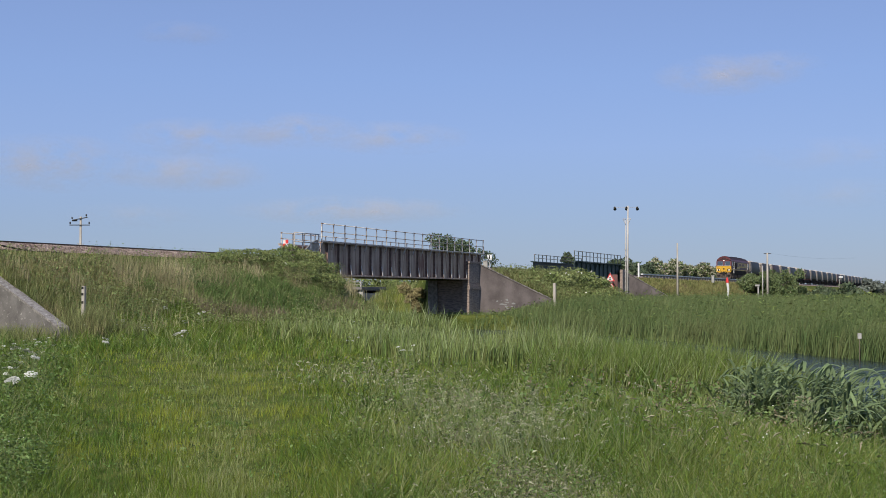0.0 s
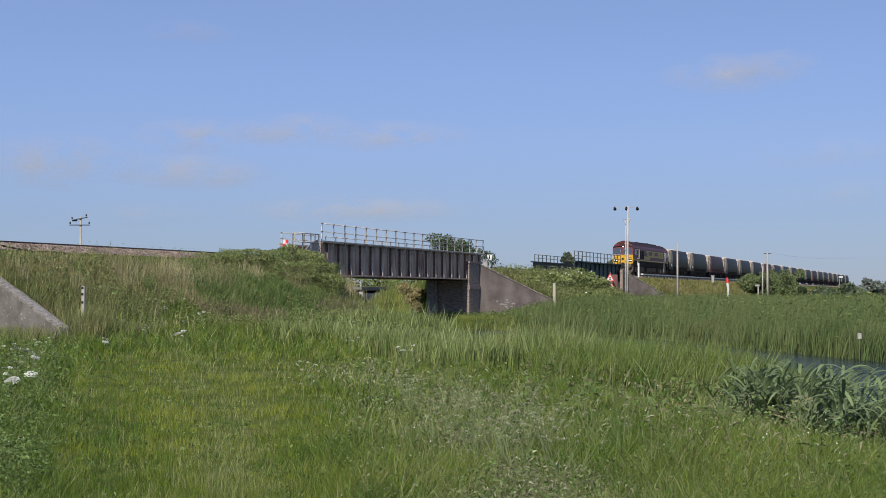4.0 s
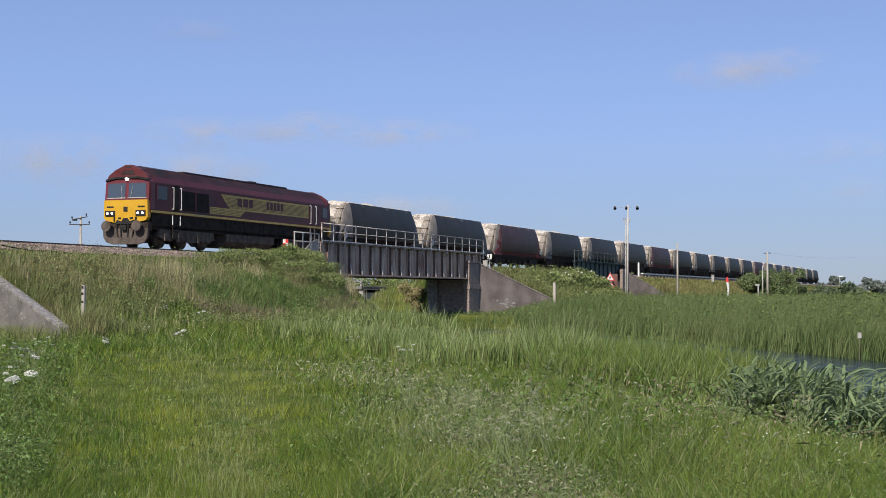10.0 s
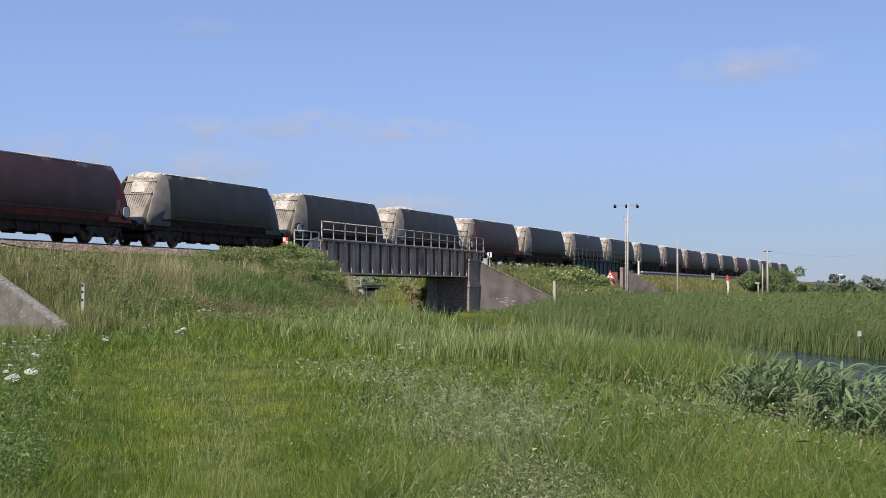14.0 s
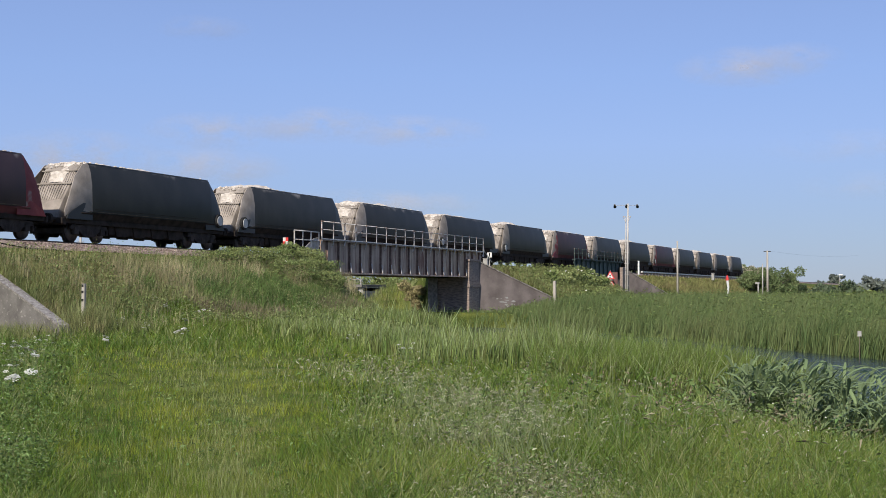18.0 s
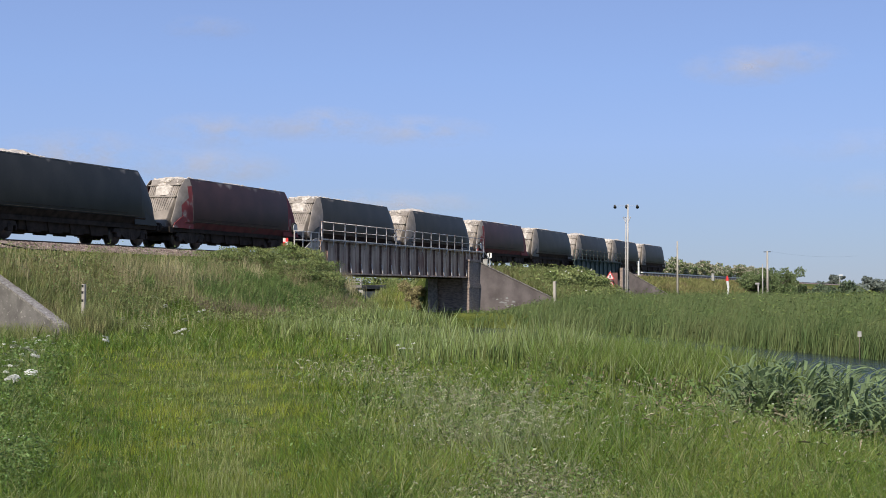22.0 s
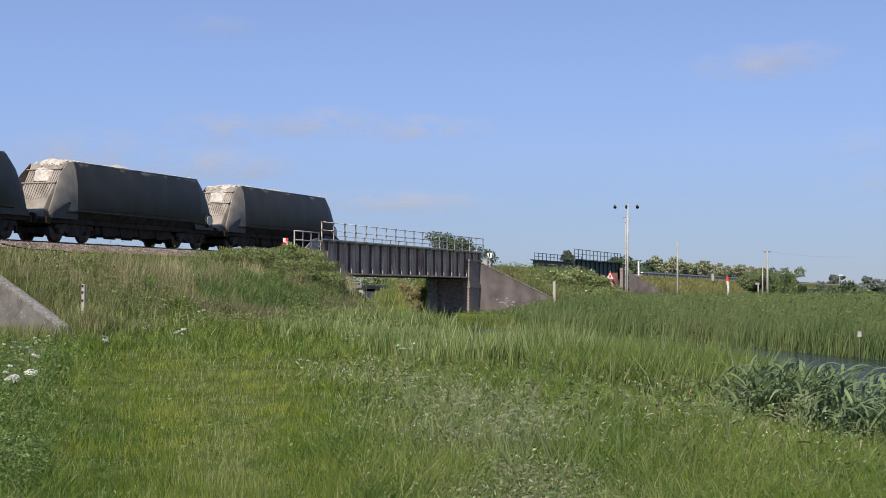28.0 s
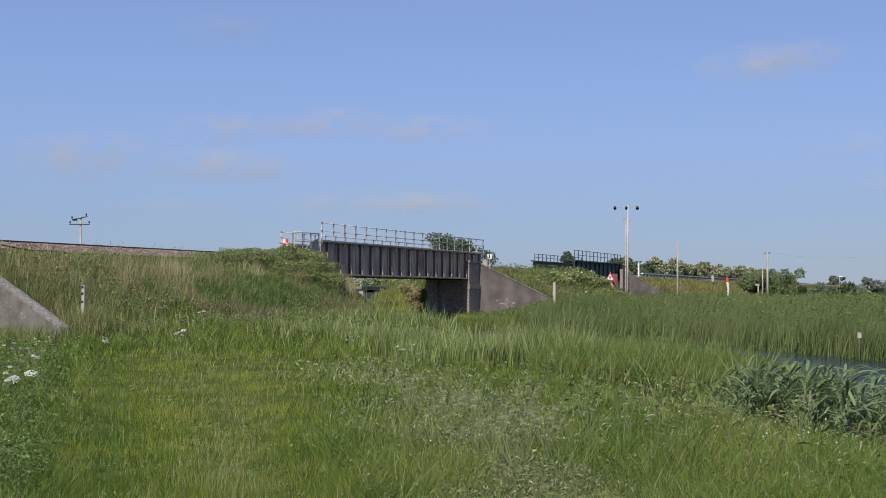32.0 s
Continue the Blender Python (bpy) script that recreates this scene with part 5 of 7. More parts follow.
def road_bridge():
    t = thing("concrete_bridge", "grey concrete road bridge seen beneath the railway", "bridge", (114.2, 50.9, 0))
    part("deck", box(B(), -0.6, 5, 0, 26, 1.98, 2.24, 0.03), M_OLDCONC, t)
    part("beam", box(B(), -0.2, 4, 0, 26, 1.62, 1.96, 0.03), M_OLDCONC, t)
    part("parapet_rail", box(B(), -0.5, -0.4, 0, 26, 2.66, 2.73), M_COPING, t)
    part("parapet_rail", box(B(), -0.5, -0.4, 0, 26, 2.44, 2.49), M_COPING, t)
    for i in range(14):
        part("parapet_post", box(B(), -0.5, -0.4, 0.1 + i * 1.9, 0.2 + i * 1.9, 2.24, 2.66), M_GALV, t)
    part("pier", box(B(), -0.3, 4, 0.0, 0.45, -1, 1.97, 0.03), M_CONC, t)
    part("pier", box(B(), 0.0, 4, 1.1, 1.3, -1, 1.61, 0.02), M_CONC, t)
    # Added wall that keeps the opening under the deck dark.
    part("back_wall", box(B(), 3.6, 4, 0.5, 26, -1, 1.61), M_BRICK, t)


road_bridge()


def lime_marks():
    """Pale flaked patches on the splayed wall beside the pilaster."""
    rnd = random.Random(12)
    p, q = Vector((103.95, NEAR_Y - 0.3, 0)), Vector((110.0, 31.0, 0))
    d = (q - p).normalized()
    out = Vector((d.y, -d.x, 0))
    t = thing("lime_stain", "pale flaked lime patches on the brown wing wall", "stain", (0, 0, 0))
    for i in range(16):
        k, z = rnd.uniform(1.6, 3.6), rnd.uniform(0.45, 1.15)
        c = p + d * k + out * 0.006 + Vector((0, 0, z))
        w, h = rnd.uniform(0.05, 0.32), rnd.uniform(0.03, 0.09)
        bm = B()
        ring = [c + d * w * math.cos(a) * rnd.uniform(0.5, 1.1) + Vector((0, 0, h * math.sin(a) * rnd.uniform(0.5, 1.1))) for a in (j * 0.785 for j in range(8))]
        loft(bm, [ring, [v - out * 0.02 for v in ring]])
        part("flake", bm, M_CONC, t)


lime_marks()


def trough_and_fence():
    t = thing("cess_fence", "low pale trough rail beside the track with short posts", "fence", (0, 0, 0))
    part("trough", prism(B(), [(NEAR_Y - 0.5, 3.86), (NEAR_Y - 0.2, 3.86), (NEAR_Y - 0.2, 4.0), (NEAR_Y - 0.5, 4.0)], "x", 163, 330), M_WHITE, t)
    bm = box(B(), -0.04, 0.04, -0.15, 0.13, -0.5, 0.50)
    me = finish(bm, "short_post", M_CONC)
    for i in range(76):
        part("short_post", me, None, t, at=(164 + i * 2.0, NEAR_Y - 0.35, 3.5))
    t = thing("cabinet", "small pale trackside cabinet beside the rails", "cabinet", (205, 34.92, 3.2))
    part("case", box(B(), -0.2, 0.2, -0.2, 0.2, 0, 1.0, 0.05), M_CONC, t)
    part("roof", box(B(), -0.26, 0.26, -0.26, 0.26, 1.0, 1.06, 0.02), M_GALV, t)


trough_and_fence()

# slack cable lying over the ballast shoulder
bm = B()
pts = [Vector((44.0 + i * 1.0, 36.1 - 0.06 * i, 3.62 - 0.055 * i + 0.05 * math.sin(i * 1.7))) for i in range(12)]
for a, b in zip(pts, pts[1:]):
    tube(bm, a, b, 0.03, seg=6)
solid("track_cable", bm, M_BLACK, "black cable lying over the ballast shoulder", "cable", smooth=True)


# ---- growth ----
WIND = np.array((0.355, -0.935, 0.0))       # the breeze lays everything over towards the water


def blades(name, label, material, x, y, height, width, lean, seed, bend=0.35, z=None, category="grass", wind=0.04):
    """Upright tapering blades at the places given; every array has one entry for each blade."""
    rng = np.random.default_rng(seed)
    n = len(x)
    z = land(x, y) if z is None else z
    a, side = rng.uniform(0, 2 * np.pi, n), rng.uniform(0, np.pi, n)
    tip = np.stack([np.cos(a), np.sin(a), np.zeros(n)], -1) * (lean * height)[:, None] + WIND * (wind * height)[:, None]
    w = np.stack([np.cos(side), np.sin(side), np.zeros(n)], -1) * (width / 2)[:, None]
    base = np.stack([x, y, z - 0.03], -1)
    mid = base + tip * bend + np.stack([0 * x, 0 * x, height * 0.55], -1)
    top = base + tip + np.stack([0 * x, 0 * x, height], -1)
    V = np.stack([base - w, base + w, mid + w * 0.8, mid - w * 0.8, top], 1).reshape(-1, 3)
    k = np.arange(n) * 5
    tri = np.stack([k, k + 1, k + 2, k, k + 2, k + 3, k + 3, k + 2, k + 4], -1).ravel()
    return tagged(new(name, raw_mesh(name, V, tri, 3, material)), label, category, kind="stuff")


def fan(rng, n, d0, d1, a0, a1, power=1.0):
    """Places in a wedge that starts on the bank top, thinning with distance."""
    u = rng.uniform(0, 1, n)
    d = 1.0 / (1 / d0 + (1 / d1 - 1 / d0) * u ** power)
    a = np.radians(rng.uniform(a0, a1, n))
    return d * np.cos(a), d * np.sin(a), d, np.degrees(a)


def side_of_drain(x, y):
    """Positive on the near bank of the drain."""
    return (y - 8.9) * 0.853 - (x - 52.7) * 0.522


def patch(x, y, s, ph):
    return 0.5 + 0.25 * (np.sin(x * s + ph) * np.cos(y * s * 1.3 + ph * 2) + np.sin((x + y) * s * 0.6 + ph * 3) + 0.6 * np.sin(x * s * 2.3 - y * s * 1.9 + ph))


def leaves(name, label, material, c, size, seed, flat=0.5, long=1.3, wide=0.55, category="herbs"):
    """Lance-shaped leaves, each folded along its middle, at the places c."""
    rng = np.random.default_rng(seed)
    n = len(c)
    u = rng.normal(0, 1, (n, 3)) * (1, 1, flat)
    u /= np.linalg.norm(u, axis=1)[:, None]
    v = np.cross(u, rng.normal(0, 1, (n, 3)))
    v /= np.linalg.norm(v, axis=1)[:, None]
    k = (size * rng.uniform(0.6, 1.6, n))[:, None]
    sag = np.array((0, 0, 0.25)) * k
    V = np.stack([c - u * k - sag, c + v * k * wide + sag * 0.5, c + u * k * long - sag, c - v * k * wide + sag * 0.5], 1).reshape(-1, 3)
    q = np.arange(n)[:, None] * 4
    F = (q + np.array((0, 1, 2, 0, 2, 3))).ravel()
    return tagged(new(name, raw_mesh(name, V, F, 3, material)), label, category, kind="stuff")


def drift_bearing(d):
    """The line of faded herbs that crosses the bank beside the mown way."""
    return 17.6 + 0.34 * (d - 11.3)


def zones(x, y):
    """Shares of the mown way, its dry middle, the faded drift and the rank growth beyond the way."""
    d, a = np.hypot(x, y), np.degrees(np.arctan2(y, x))
    wob = 0.7 * np.sin(d * 0.55) + 0.4 * np.sin(d * 1.3 + 2)
    way = np.clip((a - 24.4 - wob) / 1.8, 0, 1) * np.clip((36.6 - 0.045 * np.clip(d - 15, 0, 40) + 0.5 * wob - a) / 1.0, 0, 1) * np.clip((39 + 2 * wob - d) / 7, 0, 1)
    dry = np.exp(-((a - 29.6 - 0.06 * (d - 16) - 0.4 * wob) / 1.5) ** 2) * way
    drift = np.exp(-((a - drift_bearing(d) - 0.6 * wob) / 2.3) ** 2) * np.clip((31 - d) / 5, 0, 1)
    edge = np.clip((a - 36.2 + 0.045 * np.clip(d - 15, 0, 40)) / 1.0, 0, 1)
    return way, dry, drift, edge


def meadow():
    rng = np.random.default_rng(7)
    cover, tufts, per = 100000, 31000, 9
    x, y, d, a = fan(rng, cover, 8.6, 64, -1, 43)
    tx, ty, td, ta = fan(rng, tufts, 8.6, 64, -1, 43)
    spread = 0.030 * (td / 10) ** 0.75 * rng.uniform(0.6, 1.7, tufts)
    x = np.concatenate([x, np.repeat(tx, per) + rng.normal(0, 1, tufts * per) * np.repeat(spread, per)])
    y = np.concatenate([y, np.repeat(ty, per) + rng.normal(0, 1, tufts * per) * np.repeat(spread, per)])
    one = np.concatenate([np.arange(cover), np.repeat(cover + np.arange(tufts), per)])
    lot, size = rng.uniform(0, 1, cover + tufts), np.concatenate([rng.uniform(0.45, 0.9, cover), rng.uniform(0.5, 1.15, tufts) + 0.7 * rng.uniform(0, 1, tufts) ** 5])
    lot, grow = lot[one], size[one]
    way, dry, drift, edge = zones(x, y)
    d, dd = np.hypot(x, y), drain_distance(x, y)
    a = np.degrees(np.arctan2(y, x))
    ok = (dd > 8.2) & (side_of_drain(x, y) > 0) & (np.abs(y - TRACK_Y) > 8.6) & (rng.uniform(0, 1, len(x)) > 0.5 * drift)
    x, y, d, dd, a, lot, grow, way, dry, drift, edge = (v[ok] for v in (x, y, d, dd, a, lot, grow, way, dry, drift, edge))
    p, q, fine = patch(x, y, 0.55, 1.0), patch(x, y, 1.9, 3.0), patch(x, y, 5.3, 7.0)
    rank = 1 - way
    far = np.clip((d - 36) / 10, 0, 1)
    h = 0.085 + 0.07 * q + rank * (0.035 + 0.09 * p + 0.05 * fine) + 0.15 * far - 0.01 * dry - 0.02 * edge - 0.03 * drift
    h *= 1 - 0.35 * np.clip((14 - dd) / 4, 0, 1) * (a < 14)
    tread = np.exp(-((a - 28.0 - 0.3 * np.sin(d)) / 0.55) ** 2) + np.exp(-((a - 34.6 - 0.3 * np.sin(d * 0.8)) / 0.6) ** 2)
    h *= (1 - 0.25 * np.clip(tread, 0, 1) * way) * grow * rng.uniform(0.7, 1.25, len(x))
    w = (0.0024 + 0.0040 * rng.uniform(0, 1, len(x)) ** 2) * d / 10 * (1 + 0.45 * rank)
    # which grass a tuft belongs to
    dark = way * (0.12 + 0.35 * np.exp(-((a - 34.4) / 1.3) ** 2) + 0.22 * np.exp(-((a - 26.4) / 0.9) ** 2)) + rank * (0.26 + 0.30 * edge) + 0.35 * (0.45 - q) + 0.12 * (p < 0.4) + 0.2 * np.clip(tread, 0, 1) * way
    pale = 0.07 + 0.15 * dry + 0.05 * rank + 0.12 * drift
    gold = way * (0.08 + 0.34 * dry + 0.30 * (p - 0.5))
    dark, pale, gold = (np.clip(v, 0.02, 0.9) for v in (dark, pale, gold))
    mid = rank * 0.75 * (1 - dark - pale)
    c1, c2, c3 = dark, dark + pale, dark + pale + gold
    kinds = ((lot < c1, "sedge_tufts", "dark green sedge and coarse grass tufts on the bank", M_SEDGE, 1.05, 0.6), ((lot >= c1) & (lot < c2), "flowering_grass", "pale flowering grass among the green on the bank top", M_PALE_GRASS, 1.2, 0.5),
             ((lot >= c2) & (lot < c3), "yellow_grass", "sun-yellowed short grass on the mown way", M_YELLOW_GRASS, 1.0, 0.7), ((lot >= c3) & (lot < c3 + mid), "lush_grass", "lush green grass in uneven tufts beside the mown way", M_TALL, 1.1, 0.9), (lot >= c3 + mid, "meadow_grass", "short yellow-green meadow grass on the bank top", M_GRASS, 1.0, 0.75))
    for i, (pick, name, label, m, tall, lean) in enumerate(kinds):
        blades(name, label, m, x[pick], y[pick], h[pick] * tall, w[pick], rng.uniform(0.05, lean, pick.sum()) * (1 + 0.6 * rank[pick]), 100 + i, wind=0.05)
    # long seeding stems standing over the rest
    x, y, d, a = fan(rng, 2600, 9, 45, 0, 40)
    way, dry, drift, edge = zones(x, y)
    ok = (drain_distance(x, y) > 11) & (side_of_drain(x, y) > 0) & (np.abs(y - TRACK_Y) > 9) & (patch(x, y, 0.7, 4) > 0.42 + 0.25 * way)
    x, y, d, way = x[ok], y[ok], d[ok], way[ok]
    blades("seeding_grass", "pale seeding grass stems standing over the meadow", M_PALE_GRASS, x, y, rng.uniform(0.18, 0.36, len(x)) * (1 - 0.45 * way), 0.0028 * d / 10 + 0.001, rng.uniform(0.05, 0.6, len(x)), 3)


meadow()


def bank_herbs():
    """Broad-leaved growth: the rank edge of the way, docks in the grass, the faded drift, withered docks by the reeds."""
    rng = np.random.default_rng(8)
    # rank edge on the embankment side of the way
    n = 13000
    x, y, d, a = fan(rng, n, 11, 46, 34.0, 40.5)
    edge = zones(x, y)[3]
    ok = (patch(x, y, 1.1, 5) > rng.uniform(0.2, 0.6, n)) & (rng.uniform(0, 1, n) < edge)
    x, y, d = x[ok], y[ok], d[ok]
    n = len(x)
    z = land(x, y) + rng.uniform(0.08, 0.42, n) * (0.5 + 0.6 * patch(x, y, 0.8, 2))
    half = rng.uniform(0, 1, n) < 0.6
    for k, m, label in ((half, M_LEAFY, "rank dark green nettles and parsley leaves beside the mown way"), (~half, M_HERB, "paler herb leaves beside the mown way")):
        leaves("rank_herbs", label, m, np.stack([x, y, z], -1)[k], 0.013 * (d[k] / 12) ** 0.8, 81, 0.35)
    # docks and ground ivy in clumps
    cx, cy, cd, ca = fan(rng, 900, 9.5, 46, 2, 40)
    way = zones(cx, cy)[0]
    ok = (drain_distance(cx, cy) > 10.5) & (side_of_drain(cx, cy) > 0) & (np.abs(cy - TRACK_Y) > 9) & (rng.uniform(0, 1, 900) > 0.80 * way)
    cx, cy, cd, way = cx[ok], cy[ok], cd[ok], way[ok]
    per = 26
    r = 0.09 * (cd / 12) ** 0.8 * rng.uniform(0.5, 1.6, len(cx))
    hi = (0.24 + 0.14 * rng.uniform(0, 1, len(cx))) * (1 - 0.6 * way)
    c = np.repeat(np.stack([cx, cy, land(cx, cy) + hi * 0.6], -1), per, 0) + rng.normal(0, 1, (len(cx) * per, 3)) * np.repeat(np.stack([r, r, hi * 0.3], -1), per, 0)
    c[:, 2] = np.maximum(c[:, 2], 0.02 + land(c[:, 0], c[:, 1]))
    dd, third = np.repeat(cd, per), np.repeat(rng.uniform(0, 1, len(cx)), per)
    for lo, hi, m, label in ((0, 0.4, M_LEAFY, "dark green dock and nettle leaves in clumps"), (0.4, 0.8, M_HERB, "green herb leaves in clumps on the bank"), (0.8, 1.0, M_BRAMBLE, "yellowish herb leaves in clumps on the bank")):
        k = (third >= lo) & (third < hi)
        leaves("meadow_herbs", label, m, c[k], 0.0125 * (dd[k] / 12) ** 0.75, 82, 0.5)
    # the faded drift: pale withered leaves and grey-brown seed heads
    n = 26000
    d = 1.0 / (1 / 9.6 + (1 / 31 - 1 / 9.6) * rng.uniform(0, 1, n))
    a = drift_bearing(d) + 0.6 * (0.7 * np.sin(d * 0.55) + 0.4 * np.sin(d * 1.3 + 2)) + rng.normal(0, 2.1, n)
    stray = rng.uniform(0, 1, n) < 0.16
    a = np.radians(np.where(stray, rng.uniform(3, 25, n), a))
    x, y = d * np.cos(a), d * np.sin(a)
    ok = (drain_distance(x, y) > 11) & (patch(x, y, 1.6, 9) > rng.uniform(0.2, 0.8, n))
    x, y, d = x[ok], y[ok], d[ok]
    n = len(x)
    c = np.stack([x, y, land(x, y) + rng.uniform(0.05, 0.30, n)], -1)
    third = rng.uniform(0, 1, n)
    for lo, hi, m, k, label, long in ((0, 0.20, M_FADED, 0.0130, "pale withered leaves drifting across the bank", 1.7), (0.20, 0.40, M_SEED, 0.0085, "grey-brown seed heads drifting over the bank grass", 1.0), (0.40, 0.60, M_HERB, 0.0115, "green leaves among the withered growth", 2.0), (0.60, 0.72, M_DEADSTEM, 0.0085, "brown dead leaves among the faded growth", 1.8)):
        t = (third >= lo) & (third < hi)
        leaves("seed_heads", label, m, c[t], k * (d[t] / 10) ** 0.7, 83, 0.8, long, 0.42, category="seed heads")
    t = third >= 0.72
    blades("faded_stems", "thin greyish stems of faded herbs across the bank", M_FADED, x[t], y[t], rng.uniform(0.12, 0.34, t.sum()), 0.0030 * d[t] / 10, rng.uniform(0.1, 0.8, t.sum()), 88)
    # withered docks standing among the reeds
    n = 130
    x, y, d, a = fan(rng, n, 17, 40, 4, 18)
    ok = (drain_distance(x, y) > 10) & (drain_distance(x, y) < 26) & (rng.uniform(0, 1, n) < 0.55)
    x, y = np.repeat(x[ok], 26), np.repeat(y[ok], 26)
    n = len(x)
    up = rng.uniform(0.1, 1.0, n)
    c = np.stack([x + rng.normal(0, 0.035, n), y + rng.normal(0, 0.035, n), land(x, y) + 0.62 * up], -1) + WIND * (0.18 * up * up)[:, None]
    leaves("withered_docks", "brown withered dock spikes beside the reeds", M_DEADSTEM, c[::2], np.full(len(c[::2]), 0.018), 84, 1.4)
    leaves("withered_docks", "dark green dock leaves beside the reeds", M_LEAFY, c[1::2], np.full(len(c[1::2]), 0.032), 85, 0.9)
    # bleached reed litter on the lip of the bank
    n = 1700
    x, y, d, a = fan(rng, n, 13, 36, 2, 13)
    dd = drain_distance(x, y)
    ok = (dd > 7.5) & (dd < 16) & (side_of_drain(x, y) > 0) & (patch(x, y, 1.2, 6) > rng.uniform(0.3, 0.8, n))
    x, y = x[ok], y[ok]
    leaves("reed_litter", "bleached fallen reed leaves on the lip of the bank", M_LITTER, np.stack([x, y, land(x, y) + rng.uniform(0.03, 0.35, len(x))], -1), np.full(len(x), 0.032), 87, 0.5, 2.2, 0.22, category="reeds")
    # small white flowers
    m = 900
    x, y, d, a = fan(rng, m, 12, 62, 4, 42)
    way = zones(x, y)[0]
    ok = (drain_distance(x, y) > 10) & (side_of_drain(x, y) > 0) & (np.abs(y - TRACK_Y) > 5) & (patch(x, y, 0.6, 3) > rng.uniform(0.3, 0.75, m)) & (way < 0.2)
    x, y, d = x[ok], y[ok], d[ok]
    m = len(x)
    c = np.stack([x, y, land(x, y) + rng.uniform(0.25, 0.5, m) + 0.2 * np.clip((d - 36) / 10, 0, 1)], -1)
    leaves("small_flowers", "small white flowers scattered over the bank grass", M_UMBEL, c, 0.0055 * (d / 10) ** 0.8, 86, 0.3, 1.0, 0.8, category="flowers")


bank_herbs()


def bank_reeds():
    rng = np.random.default_rng(17)
    x, y, d, a = fan(rng, 96000, 30, 96, 8, 28, 0.8)
    dd = drain_distance(x, y)
    ok = (dd > 6.4) & (side_of_drain(x, y) > 0) & ((np.abs(y - TRACK_Y) > 6.5) | ((x > 82) & (x < 104) & (y < 36)) | ((x > 100) & (x + y < 140.4))) & ((dd < 15) | (d > 44 + 8 * patch(x, y, 0.4, 2))) & (patch(x, y, 1.5, 4) > rng.uniform(0.1, 0.62, len(x)))
    x, y, d, a = x[ok], y[ok], d[ok], a[ok]
    h = rng.uniform(0.45, 1.0, len(x)) * (0.8 + 0.4 * patch(x, y, 0.6, 5)) * (0.36 + 0.64 * np.clip((a - 12) / 4, 0, 1)) * (1 + 0.75 * np.clip((15 - dd[ok]) / 4, 0, 1) * np.clip((19.5 - a) / 4, 0.0, 1)) * (1 - 0.22 * np.clip((a - 19) / 4, 0, 1))
    z0 = land(x, y)
    h = np.where((a > 18) & (d > 62), np.clip(0.5 + 0.55 * np.clip((a - 19.6) / 1.4, 0, 1) - z0, 0.4, 2.2) * rng.uniform(0.6, 1.05, len(x)), h)
    h = np.where((a > 15) & (a < 20.2) & (d > 45), np.minimum(h, np.clip(0.5 - z0, 0.3, 2) * rng.uniform(0.75, 1.05, len(x))), h)
    blades("bank_reeds", "tall green reeds along the near drain bank", M_REED, x, y, h * 0.88, 0.012 + 0.0065 * d / 10 * rng.uniform(0.5, 1.4, len(x)), rng.uniform(0.05, 0.35, len(x)), 4, category="reeds", wind=0.02)
    # broad leaves standing above the rest, sun highlights put into their paler colour
    pick = (rng.uniform(0, 1, len(x)) < 0.16) & (a > 12)
    k = pick.sum()
    blades("bank_reeds", "broad reed leaves on the drain bank, sun highlights put into their pale colour", M_REEDTIP, x[pick] + 0.03, y[pick] - 0.03, h[pick] * rng.uniform(0.85, 1.2, k), 0.014 + 0.0075 * d[pick] / 10 * rng.uniform(0.6, 1.3, k), rng.uniform(0.05, 0.4, k), 44, category="reeds")
    # rank mixed growth on the lip of the bank, standing against the water
    x, y, d, a = fan(rng, 60000, 27, 62, 4.8, 17, 0.9)
    dd = drain_distance(x, y)
    ok = (dd > 6.3) & (dd < 13.5) & (side_of_drain(x, y) > 0) & (patch(x, y, 0.8, 7) > rng.uniform(0.05, 0.5, len(x)))
    x, y, d, a = x[ok], y[ok], d[ok], a[ok]
    h = np.clip(0.06 + 0.56 * np.clip((a - 5.5) / 3, 0, 1) - land(x, y) + 0.25 * (patch(x, y, 1.2, 2) - 0.5), 0.3, 1.5) * rng.uniform(0.55, 1.05, len(x))
    third = rng.uniform(0, 1, len(x))
    for lo, hi, m, s in ((0.0, 0.5, M_TALL, 51), (0.5, 0.85, M_REED, 52), (0.85, 1.0, M_REEDTIP, 53)):
        q = (third >= lo) & (third < hi)
        blades("bank_herbage", "rank mixed reeds and herbs on the lip of the drain bank", m, x[q], y[q], h[q], (0.008 + 0.005 * d[q] / 10) * rng.uniform(0.6, 1.5, q.sum()), rng.uniform(0.1, 0.7, q.sum()), s, category="reeds")
    # belt down towards the water
    x, y, d, a = fan(rng, 26000, 20, 60, -3, 14, 0.8)
    dd = drain_distance(x, y)
    ok = (dd > 6.2) & (dd < 10.5) & (side_of_drain(x, y) > 0)
    x, y, d = x[ok], y[ok], d[ok]
    blades("water_edge_reeds", "dense grey-green reeds at the water's edge", M_REED, x, y, rng.uniform(0.25, 0.7, len(x)), 0.010 + 0.005 * d / 10, rng.uniform(0.1, 0.7, len(x)), 5, category="reeds")
    # far bank
    x, y, d, a = fan(rng, 120000, 48, 210, -2, 21, 1.0)
    ok = (drain_distance(x, y) > 6.6) & (side_of_drain(x, y) < 0) & ((np.abs(y - TRACK_Y) > 8.0) | ((x > 95) & (x + y < 140.4)) | ((x > 138) & (x + y < 189.5)))
    x, y, d = x[ok], y[ok], d[ok]
    h = rng.uniform(1.0, 1.68, len(x)) * (0.85 + 0.25 * patch(x, y, 0.2, 2))
    a = np.degrees(np.arctan2(y, x))
